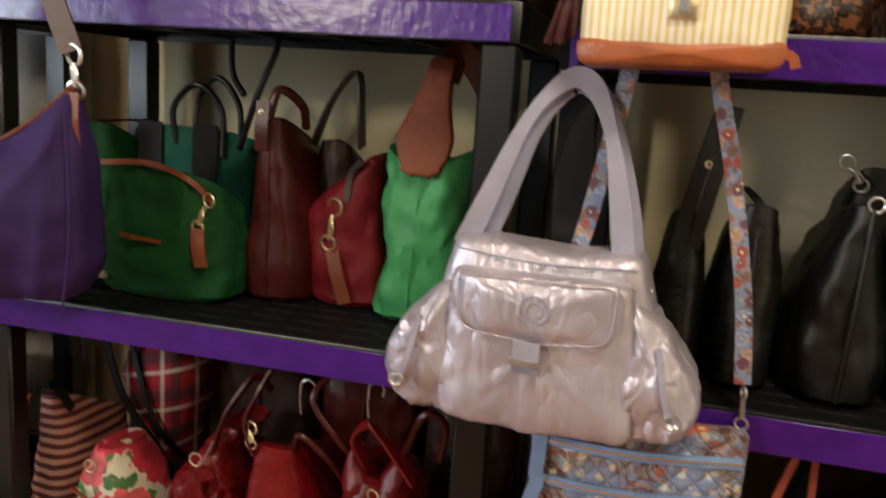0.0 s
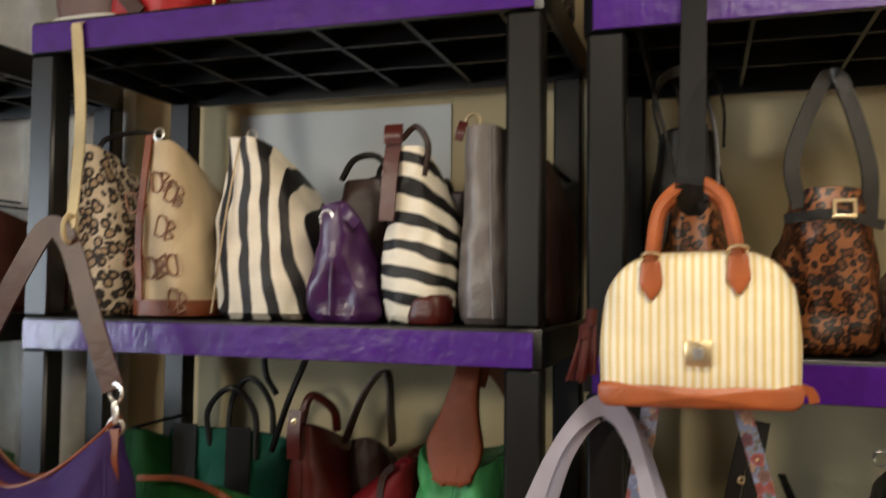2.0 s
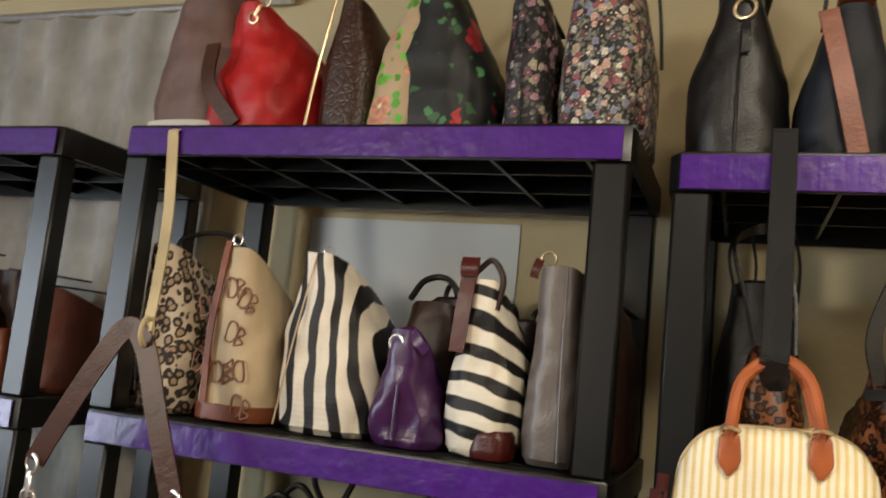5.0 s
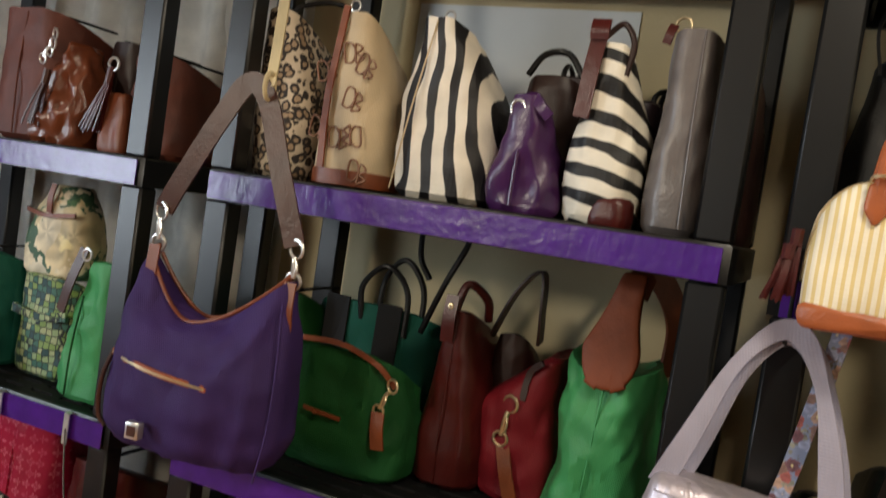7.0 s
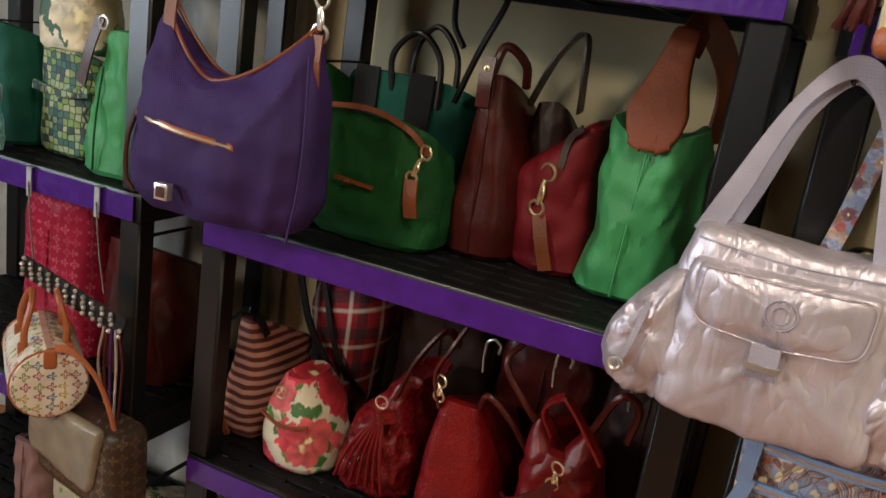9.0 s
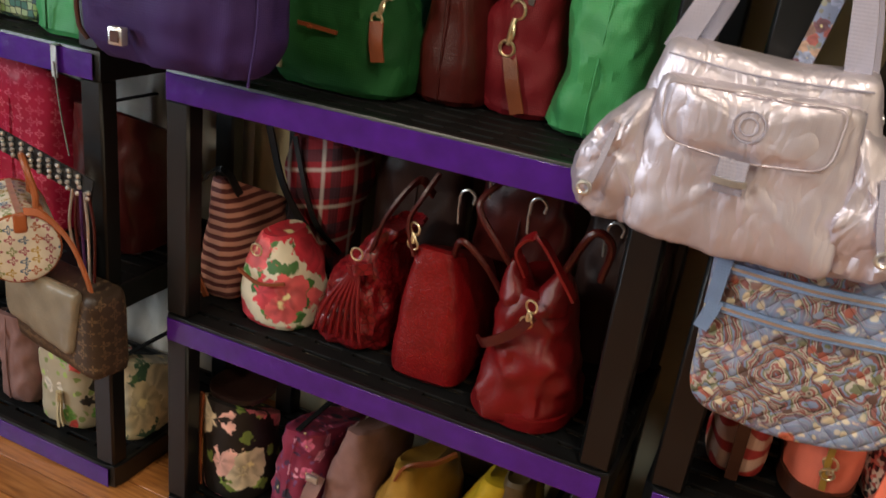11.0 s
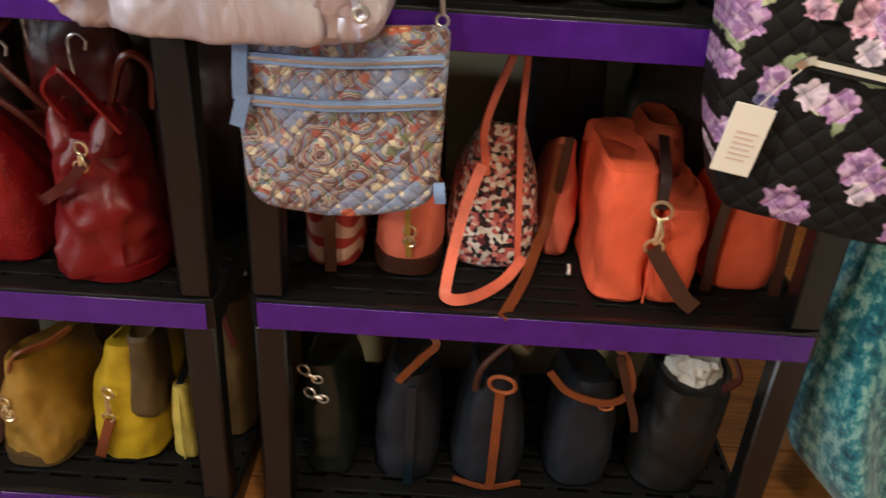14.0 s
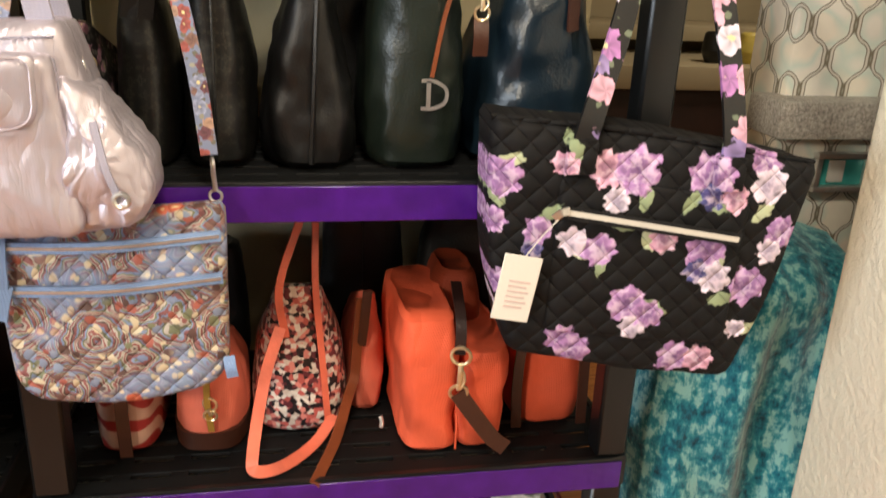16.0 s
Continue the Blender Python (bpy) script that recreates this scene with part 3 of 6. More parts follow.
def tassel(parent, x, y, z, length, mat, lean=0.0, n=16, spread=0.02):
    bm = tube([(x, y, z), (x + lean * 0.1, y - 0.002, z - length * 0.25)], 0.008, 4)
    rnd = random.Random(int(1000 * abs(x + z)))
    for i in range(n):
        a = rnd.uniform(-1, 1)
        b = rnd.uniform(-1, 1)
        join(bm, strap([(x + lean * 0.1 + a * 0.006, y + b * 0.005, z - length * 0.22), (x + lean * 0.5 + a * spread * 0.7, y + b * 0.008 - 0.004, z - length * 0.6), (x + lean + a * spread, y + b * 0.012, z - length * rnd.uniform(0.9, 1.0))], 0.004, 0.0016, n=6))
    return part("tassel", bm, mat, parent, "cut leather tassel")


# ---- the room ----
CEIL = 2.63
FLOOR_Z = 0.052
BACK = 0.52
structure("wall_north", box(-3.5, 1.0, BACK, BACK + 0.12, 0, CEIL), WALL)
structure("wall_west_low", box(-3.62, -3.5, -6.5, BACK + 0.12, 0, 0.85), ROOM_DARKENED)
structure("wall_west_high", box(-3.62, -3.5, -6.5, BACK + 0.12, 2.15, CEIL), ROOM_DARKENED)
structure("wall_west_side", box(-3.62, -3.5, -1.6, BACK + 0.12, 0.85, 2.15), ROOM_DARKENED)
structure("wall_west_far", box(-3.62, -3.5, -6.5, -2.8, 0.85, 2.15), ROOM_DARKENED)
structure("wall_south", box(-3.62, 3.62, -6.62, -6.5, 0, 1.0), ROOM_DARKENED)
structure("wall_south_high", box(-3.62, 3.62, -6.62, -6.5, 2.45, CEIL), ROOM_DARKENED)
structure("wall_south_side", box(-3.62, -2.15, -6.62, -6.5, 1.0, 2.45), ROOM_DARKENED)
structure("wall_south_far", box(-0.55, 3.62, -6.62, -6.5, 1.0, 2.45), ROOM_DARKENED)
win2 = structure("window_2", box(-2.15, -0.55, -6.60, -6.52, 1.70, 1.76, 0.004), WHITE)
for a in ((-2.15, -2.09, 1.0, 2.45), (-0.61, -0.55, 1.0, 2.45), (-2.09, -0.61, 1.0, 1.06), (-2.09, -0.61, 2.39, 2.45)):
    part("window_frame", box(a[0], a[1], -6.60, -6.52, a[2], a[3], 0.003), WHITE, win2)
structure("wall_east", box(3.5, 3.62, -6.5, 3.0, 0, CEIL), ROOM_DARKENED)
structure("wall_far", box(0.88, 3.62, 3.0, 3.12, 0, CEIL), BEIGE)
structure("wall_passage", box(0.88, 1.0, BACK + 0.12, 3.0, 0, CEIL), WALL)
structure("ceiling", box(-3.62, 3.62, -6.62, 3.12, CEIL, CEIL + 0.1), CEILING)

# oak boards
floor = structure("floor", box(-3.62, 3.62, -6.62, 3.12, FLOOR_Z - 0.06, FLOOR_Z - 0.006), FLOOR)
board = None
for i in range(21):
    for j in range(3):
        y = -1.32 + i * 0.088
        x = -3.3 + j * 1.55 + (i * 0.61) % 1.5 - 0.75
        if board is None:
            board = part("board", box(-0.772, 0.772, -0.0428, 0.0428, -0.006, 0.0, 0.001, 1), FLOOR, floor)
            ob = board
        else:
            ob = new("board", board.data)
            ob.parent = floor
        ob.location = (x + 0.775, y, FLOOR_Z)

# white curtain behind the far rack
drape = []
for i in range(164):
    x = -2.6 + i * 0.0092
    drape.append((x, BACK - 0.028 + 0.013 * math.sin(i * 0.42) + 0.006 * math.sin(i * 0.17 + 1)))
bm = bmesh.new()
cols = [[bm.verts.new((x, y, z)) for z in (0.05, 0.9, 1.7, 2.55)] for x, y in drape]
for a, b in zip(cols, cols[1:]):
    for k in range(3):
        bm.faces.new((a[k], b[k], b[k + 1], a[k + 1]))
bmesh.ops.solidify(bm, geom=list(bm.faces), thickness=0.003)
curtain = thing("curtain", 0, 0, 0, "white curtain hanging in folds behind the rack", "curtain")
part("cloth", bm, CURTAIN, curtain)
part("curtain_rod", tube([(-2.7, BACK - 0.03, 2.56), (-1.7, BACK - 0.03, 2.56), (-0.95, BACK - 0.03, 2.56)], 0.01), SILVER, curtain)

# thin pale panel added in place of a light patch on the wall
sheet = thing("paper_sheet", -0.581, BACK - 0.004, 1.60, "pale blue-white panel standing in for a patch of light on the cream wall", "paper sheet")
part("sheet", box(-0.256, 0.256, 0, 0.003, 0, 0.42, 0.001, 1), LIGHT_PATCH, sheet)

# partition with rough plaster, ogee-papered bar front with its granite ledge and a small recessed box
structure("wall_partition", box(1.255, 1.40, -1.75, -0.01, 0, CEIL, 0.014, 3), WALL_TEX)
structure("wall_papered", box(1.350, 3.5, 0.36, 0.50, 0, CEIL, 0.004), WALLPAPER)
ledge = structure("trim_ledge", box(1.30, 2.2, 0.28, 0.40, 1.045, 1.115, 0.006), GRANITE)
wall_box = thing("wall_box", 1.50, 0.34, 0.965, "small recessed metal wall box with a teal insert", "wall box")
bm = box(-0.062, 0.062, 0.0, 0.02, 0.028, 0.040, 0.002)
for a in ((-0.062, 0.062, 0, 0.02, -0.040, -0.028), (-0.062, -0.050, 0, 0.02, -0.028, 0.028), (0.050, 0.062, 0, 0.02, -0.028, 0.028)):
    box(*a, 0.002, 2, bm)
part("frame", bm, SILVER, wall_box)
part("insert", box(-0.05, 0.05, 0.012, 0.02, -0.028, 0.028, 0.002), TEAL_PLASTIC, wall_box, "teal plastic insert")
part("card", box(-0.03, 0.004, 0.006, 0.012, -0.02, 0.024, 0.001), WHITE, wall_box)

# kitchen end seen through the passage
counter = thing("counter", 2.1, 2.2, FLOOR_Z, "beige counter in the next room", "counter")
# solid body coloured dark for the shaded recess below the worktop
part("body", box(-1.05, 1.3, 0, 0.6, 0, 0.788, 0.01), DARK_BROWN, counter)
part("worktop", box(-1.08, 1.3, -0.04, 0.6, 0.788, 0.888, 0.006), BEIGE, counter)
shelf_far = thing("shelf", 2.1, 2.6, 1.0, "beige wall shelf in the next room", "shelf")
part("board", box(-1.05, 1.3, 0, 0.398, 0, 0.07, 0.008), BEIGE, shelf_far)
tray = thing("tray", 2.60, 2.22, 0.941, "red tray on the beige counter", "tray")
bm = soft([(0, 0, 0.12, 0.16, 0.07), (0.04, 0, 0.12, 0.2, 0.1)], wr=0.001, r=0.01)
part("dish", bm, RED_PLASTIC, tray)
for k, xx in enumerate((2.25, 2.42)):
    pot = thing("pot", xx, 2.3, 0.941, "dark glazed pot on the counter", "pot", "pots on the counter")
    part("bowl", soft([(0, 0, 0, 0.035, 0.035), (0.05, 0, 0, 0.055, 0.055), (0.13, 0, 0, 0.045, 0.045)], e=2, wr=0.001), BLACK if k == 0 else CREAM_LEATHER, pot)

# window in the west wall, and the ceiling lamp
win = structure("window_1", box(-3.60, -3.52, -2.8, -1.6, 1.47, 1.53, 0.004), WHITE)
for a in ((-3.60, -3.52, -2.8, -2.74, 0.85, 2.15), (-3.60, -3.52, -1.66, -1.6, 0.85, 2.15), (-3.60, -3.52, -2.74, -1.66, 0.85, 0.91), (-3.60, -3.52, -2.74, -1.66, 2.09, 2.15)):
    part("window_frame", box(*a, 0.003), WHITE, win)

# ---- the racks ----
TOPS = (0.112, 0.562, 1.054, 1.571, 2.088)
TOPS_B = (0.112, 0.572, 1.048, 1.541, 2.046)
WIDE, DEEP, LIP = 0.930, 0.455, 0.056


def shelf_mesh():
    """The rim of a shelf, with rounded corners, from 0 down."""
    o = rounded([(0, 0), (WIDE, 0), (WIDE, DEEP), (0, DEEP)], 0.022)
    o = resample(o, 96)
    c = np.array([WIDE / 2, DEEP / 2])
    inn = c + (o - c) * np.array([1 - 0.02 / WIDE, 1 - 0.02 / DEEP])
    rings = [[Vector((x, y, z)) for x, y in q] for q, z in ((inn, -LIP), (o, -LIP), (o, -0.003), (c + (o - c) * 0.994, 0.0), (inn, 0.0), (inn, -LIP))]
    bm = rings_mesh(rings, cap=False)
    bmesh.ops.remove_doubles(bm, verts=bm.verts, dist=1e-6)
    return bm


SHARED = {}


def piece(name, parent, make, loc, label=""):
    """A part on mesh data shared by all pieces of that name."""
    if name not in SHARED:
        ob = part(name, make(), TAPE if name == "tape_strip" else DECK if name in ("deck_slat", "deck_bridge") else PLASTIC, parent)
        SHARED[name] = ob.data
    else:
        ob = new(name, SHARED[name])
        ob.parent = parent
    ob.location = loc
    return tagged(ob, label)


def rack(x0, label, tops=TOPS):
    th = thing("storage_rack", x0, 0, 0, label, "shelving unit", "plastic racks along the wall")
    for top in tops:
        s = piece("shelf", th, shelf_mesh, (0, 0, top))
        piece("tape_strip", s, lambda: box(0.016, WIDE - 0.016, -0.003, -0.0006, -LIP + 0.001, -0.005, 0.0008, 1), (0, 0, 0), "shiny purple tape along the shelf edge")
        for i in range(10):
            piece("deck_slat", s, lambda: box(0.01, WIDE - 0.01, 0, 0.0325, -0.010, -0.002, 0.001, 1), (0, 0.01 + i * (DEEP - 0.02) / 10, 0))
        for i in range(11):
            piece("deck_bridge", s, lambda: box(0, 0.026, 0.01, DEEP - 0.01, -0.012, -0.0025), (0.02 + i * (WIDE - 0.065) / 10, 0, 0))
        for i in range(6):
            piece("cross_rib", s, lambda: box(0, 0.006, 0.01, DEEP - 0.01, -0.045, -0.012), (0.07 + i * (WIDE - 0.15) / 5, 0, 0))
        for y in (0.15, 0.30):
            piece("long_rib", s, lambda: box(0.01, WIDE - 0.01, 0, 0.006, -0.044, -0.012), (0, y, 0))
    for lo, hi in zip(tops, tops[1:]):
        h = hi - LIP - lo
        for x in (0.006, WIDE - 0.060):
            for y in (0.006, DEEP - 0.050):
                bm = box(0, 0.054, 0, 0.044, 0, h, 0.005, 1)
                box(0.002, 0.052, 0.002, 0.042, 0.0, 0.03, 0.004, 1, bm)
                p = part("post", bm, PLASTIC, th)
                p.location = (x, y, lo)
    return th


rack(-0.957, "black plastic five-tier rack with purple-taped shelf edges")
rack(0.024, "black plastic five-tier rack with purple tape, holding dark and orange bags", TOPS_B)
rack(-2.030, "black plastic five-tier rack with purple tape before a curtain")


# ---- bags on the shelves ----
def end_bag(label, level, x0, x1, y, h, mat, depth=0.24, top=0.45, mid=0.95, topd=1.0, e=3.2, lean=0.0, wr=0.005, seed=0, rz=0.0, dip=0.0, kind="handbag", lift=0.0, droop=0.09):
    """A bag that stands with its narrow end to the front. Local y = 0 is its front end."""
    w = (x1 - x0) / 2
    d = min(depth, 0.44 - y)
    th = thing(kind, (x0 + x1) / 2, y, (TOPS if x0 < 0 else TOPS_B)[level] + 0.001 + lift, label, "handbag", "handbags on the racks", rz)
    bm = soft([(0, 0, d / 2, w * 0.94, d / 2 * 0.97), (h * 0.18, lean * 0.05, d / 2, w, d / 2), (h * 0.55, lean * 0.35, d / 2, w * mid, d / 2 * (1 + topd) / 2), (h, lean, d / 2, w * top, d / 2 * topd)],
              e=e, wr=wr, seed=seed, dip=dip)
    for v in bm.verts:
        u = max(0.0, v.co.z / h)
        v.co.z -= droop * u * u * max(0.0, v.co.y / d)
    part("body", bm, mat, th)
    return th


def seam(th, x0, x1, h, mat, r=0.0022, y=-0.003, name="piping", z0=0.01):
    part(name, tube([(x0, y, z0), ((x0 + x1) / 2, y - 0.004, h * 0.5), (x1, y + 0.004, h)], r, 20, 6), mat, th)


def base_trim(th, w, d, h, mat, label="leather base"):
    part("base", soft([(-0.0005, 0, d / 2, w + 0.002, d / 2 + 0.003), (h, 0, d / 2, w + 0.003, d / 2 + 0.003)], wr=0.001, rings=5, r=0.006), mat, th, label)


def loop(th, pts, w, mat, th_=0.005, face=(1, 0, 0), face_end=None, label="", name="handle"):
    return part(name, strap(pts, w, th_, face, face_end=face_end), mat, th, label)


def roll_loop(th, pts, r, mat, label="", name="handle"):
    return part(name, tube(pts, r), mat, th, label)


def arches(th, h, d, rise, mat, xs=(-0.02, 0.02), r=0.005, tilt=0.0):
    """Two rolled handles that stand over the top, seen nearly end on."""
    for k, x in enumerate(xs):
        roll_loop(th, [(x, d * 0.22, h - 0.03), (x + tilt * 0.3, d * 0.24, h + rise * 0.5), (x + tilt + 0.012 * k, d * 0.45, h + rise), (x + tilt * 0.4, d * 0.72, h + rise * 0.5), (x, d * 0.76, h - 0.03)], r, mat)


def tab(th, x, y, z, w, l, mat, lean=0.0, name="tab", label=""):
    return part(name, strap([(x, y, z), (x + lean * 0.5, y - 0.006, z - l * 0.5), (x + lean, y - 0.003, z - l)], w, 0.004, n=10), mat, th, label)


# top shelf, first rack
b = end_bag("taupe and white plaid bag with rounded top", 4, -1.005, -0.775, 0.06, 0.335, TAUPE, 0.3, 0.55, e=2.6, lean=0.02, seed=1)
base_trim(b, 0.112, 0.3, 0.03, WHITE, "white lower panel")
loop(b, [(-0.03, 0.05, 0.31), (-0.01, 0.08, 0.36), (0.05, 0.1, 0.345), (0.09, 0.05, 0.26)], 0.02, BROWN)
b = end_bag("bright red nylon bag with a brown strap", 4, -0.872, -0.632, 0.05, 0.255, BRIGHT_RED, 0.3, 0.45, e=2.4, wr=0.012, seed=2)
loop(b, [(-0.07, -0.004, 0.17), (-0.062, -0.012, 0.09), (0.0, -0.008, 0.012)], 0.03, BROWN, face=(0, -1, 0), name="strap", label="brown leather strap")
clasp(b, 0.035, -0.004, 0.25, 0.035, -0.03)
b = end_bag("dark brown croc-embossed structured bag", 4, -0.618, -0.485, 0.06, 0.262, BROWN_CROC, 0.3, 0.42, wr=0.002, seed=3)
seam(b, -0.062, -0.03, 0.25, GOLD, 0.003)
roll_loop(b, [(-0.03, 0.06, 0.24), (0.0, 0.05, 0.30), (0.06, 0.06, 0.335), (0.09, 0.09, 0.31), (0.085, 0.14, 0.25), (0.07, 0.16, 0.2)], 0.008, DARK_BROWN)
b = end_bag("black bag printed with red roses and a pale floral end", 4, -0.500, -0.272, 0.05, 0.30, ROSE_PRINT, 0.3, 0.22, mid=0.75, lean=0.0, wr=0.006, seed=4)
part("end_panel", soft([(0.0, -0.07, 0.03, 0.045, 0.036), (0.15, -0.055, 0.03, 0.038, 0.034), (0.265, -0.03, 0.05, 0.018, 0.03)], wr=0.005, seed=9), PALE_FLORAL, b, "pale floral end panel")
part("charm", torus((0.0, 0.04, 0.302), 0.011, 0.002), GOLD, b)
b = end_bag("black bag with mauve flowers", 4, -0.268, -0.175, 0.06, 0.285, DARK_FLORAL, 0.3, 0.5, wr=0.008, seed=5, lean=-0.006)
b = end_bag("tall bag with a dense multicoloured floral print", 4, -0.176, -0.022, 0.05, 0.33, MULTI_FLORAL, 0.3, 0.62, wr=0.005, seed=6)
loop(b, [(0.05, 0.03, 0.3), (0.075, 0.04, 0.28), (0.088, 0.03, 0.2), (0.092, 0.06, 0.12)], 0.012, BLACK)
roll_loop(b, [(0.0, 0.05, 0.31), (0.03, 0.06, 0.37), (0.06, 0.1, 0.34), (0.06, 0.12, 0.3)], 0.006, BLACK)

# top shelf, second rack
b = end_bag("black leather satchel with a ring charm", 4, 0.030, 0.190, 0.06, 0.275, BLACK, 0.3, 0.42, wr=0.004, seed=7)
part("charm", torus((0.005, -0.006, 0.235), 0.016, 0.003, (0.3, 1, 0)), GOLD, b, "gold ring charm")
tab(b, 0.008, -0.006, 0.215, 0.012, 0.05, BLACK)
arches(b, 0.27, 0.3, 0.06, BLACK, (-0.03, 0.03), 0.007)
seam(b, 0.0, 0.0, 0.2, BLACK)
b = end_bag("navy leather tote with a tan strap", 4, 0.192, 0.335, 0.06, 0.245, NAVY, 0.3, 0.5, wr=0.005, seed=8)
tab(b, -0.035, -0.008, 0.225, 0.028, 0.215, TAN, 0.045, "strap", "tan leather strap")
loop(b, [(-0.04, 0.02, 0.21), (-0.03, 0.03, 0.30), (0.0, 0.06, 0.36), (0.03, 0.1, 0.3), (0.045, 0.1, 0.23)], 0.03, NAVY)
part("zip_end", box(-0.02, 0.03, 0.0, 0.05, 0.243, 0.262, 0.004), TAN, b)
b = end_bag("pale snakeskin bag with a darker lower half", 4, 0.345, 0.515, 0.05, 0.28, SNAKE, 0.3, 0.6, wr=0.004, seed=10)
part("lower_panel", soft([(-0.0005, 0, 0.152, 0.083, 0.155), (0.06, 0, 0.152, 0.084, 0.157), (0.125, 0.0, 0.152, 0.079, 0.156)], wr=0.004, seed=10, r=0.004), SNAKE_DARK, b, "tan snakeskin lower panel")
loop(b, [(0.03, 0.03, 0.26), (0.05, 0.03, 0.31), (0.075, 0.04, 0.27), (0.08, 0.08, 0.2)], 0.016, TAN)
b = end_bag("shiny blue-black patent tote", 4, 0.515, 0.715, 0.05, 0.31, PATENT, 0.32, 0.75, wr=0.014, seed=11)

# second shelf from the top, first rack
b = end_bag("pale leopard-print bag with a thin black handle", 3, -0.930, -0.800, 0.06, 0.315, SNOW_LEOPARD, 0.2, 0.6, wr=0.003, seed=12, lean=-0.02)
roll_loop(b, [(-0.035, 0.06, 0.30), (-0.02, 0.07, 0.33), (0.04, 0.1, 0.345), (0.08, 0.12, 0.32), (0.085, 0.13, 0.26)], 0.005, BLACK)
b = end_bag("cream canvas bag with brown mark print and tan base", 3, -0.790, -0.640, 0.06, 0.315, CREAM_CANVAS, 0.20, 0.42, mid=0.88, wr=0.003, seed=13, droop=0.12)
base_trim(b, 0.073, 0.20, 0.032, TAN, "tan leather base")
loop(b, [(-0.032, -0.004, 0.03), (-0.034, -0.007, 0.15), (-0.028, -0.003, 0.25), (-0.024, 0.002, 0.318)], 0.013, TAN, face=(0, -1, 0), name="gusset_strap")
for k, (mx, mz) in enumerate(((0.0, 0.235), (0.012, 0.155), (-0.008, 0.085), (0.028, 0.09), (0.03, 0.215), (-0.05, 0.1), (-0.05, 0.2), (0.04, 0.03))):
    mk = strap([(mx - 0.010, -0.003, mz - 0.012), (mx - 0.010, -0.003, mz + 0.012), (mx, -0.003, mz + 0.013), (mx + 0.006, -0.003, mz), (mx, -0.003, mz - 0.013), (mx - 0.010, -0.003, mz - 0.012)], 0.0021, 0.003, n=26)
    join(mk, strap([(mx + 0.006, -0.003, mz - 0.016), (mx + 0.006, -0.003, mz + 0.010), (mx + 0.016, -0.002, mz + 0.004), (mx + 0.008, -0.003, mz - 0.003), (mx + 0.017, -0.002, mz - 0.009), (mx + 0.006, -0.003, mz - 0.016)], 0.0021, 0.003, n=26))
    bmesh.ops.scale(mk, vec=(1.35, 1, 1.3), verts=mk.verts, space=Matrix.Translation((-mx, 0, -mz)))
    bmesh.ops.rotate(mk, verts=mk.verts, cent=(mx, 0, mz), matrix=Matrix.Rotation(radians((-12, 14, -6, 170, 20, 8, -15, 5)[k]), 3, "Y"))
    part("printed_mark", mk, MARK_BROWN, b)
part("hook", torus((-0.026, 0.03, 0.325), 0.010, 0.002), SILVER, b)
b = end_bag("large black and cream zebra-print bag", 3, -0.632, -0.425, 0.06, 0.315, ZEBRA_BIG, 0.24, 0.40, mid=0.86, wr=0.007, seed=14, lean=-0.025, droop=0.10)
seam(b, -0.075, -0.03, 0.30, CREAM_CANVAS, 0.0016)
part("hook", torus((-0.018, 0.02, 0.312), 0.009, 0.002), SILVER, b)
b = end_bag("dark purple bag with short handles at the back", 3, -0.470, -0.315, 0.19, 0.255, DARK_BROWN, 0.22, 0.7, wr=0.006, seed=15)
roll_loop(b, [(-0.05, 0.03, 0.25), (-0.02, 0.02, 0.285), (0.02, 0.03, 0.29), (0.05, 0.04, 0.25)], 0.006, BLACK)
b = end_bag("purple glossy leather bag with a ring", 3, -0.440, -0.315, 0.055, 0.195, PURPLE_LEATHER, 0.13, 0.42, mid=0.78, wr=0.009, seed=16)
part("ring", torus((-0.012, -0.004, 0.165), 0.013, 0.0025, (0.2, 1, 0.1)), SILVER, b)
tab(b, 0.012, -0.003, 0.185, 0.018, 0.03, PURPLE_LEATHER, 0.03)
seam(b, -0.004, 0.0, 0.16, PURPLE_LEATHER, 0.003)
b = end_bag("black and cream banded zebra bag with a red tag", 3, -0.312, -0.190, 0.06, 0.285, ZEBRA_BAND, 0.2, 0.36, mid=0.88, wr=0.008, seed=17)
tab(b, -0.024, -0.006, 0.305, 0.026, 0.145, MAROON, -0.012, "luggage_tag", "dark red leather strap tag")
tab(b, -0.024, -0.012, 0.31, 0.03, 0.03, MAROON, 0.0, "keeper")
roll_loop(b, [(-0.02, 0.01, 0.29), (0.005, 0.01, 0.31), (0.025, 0.01, 0.28), (0.02, 0.005, 0.23)], 0.005, DARK_BROWN)
part("base_patch", soft([(0.0, 0.025, 0.03, 0.035, 0.036), (0.045, 0.028, 0.03, 0.03, 0.036)], wr=0.002, rings=6), MAROON, b)
for x0, x1, y, hh in ((-0.445, -0.300, 0.27, 0.265), (-0.300, -0.205, 0.29, 0.235), (-0.220, -0.095, 0.30, 0.270)):
    b = end_bag("dark plum leather bag in the back row of the shelf", 3, x0, x1, y, hh, PLUM, 0.13, 0.8, wr=0.007, seed=int(-x0 * 120), droop=0.02)
    arches(b, hh - 0.01, 0.13, 0.035, BLACK, (-0.03, 0.02), 0.005)
b = end_bag("tall grey leather bag with a centre seam", 3, -0.186, -0.082, 0.06, 0.315, GREY_LEATHER, 0.24, 0.78, mid=0.86, wr=0.003, seed=18)
seam(b, 0.018, 0.012, 0.305, GREY_LEATHER, 0.0018)
part("ring", torus((-0.03, 0.05, 0.322), 0.012, 0.0022), GOLD, b)
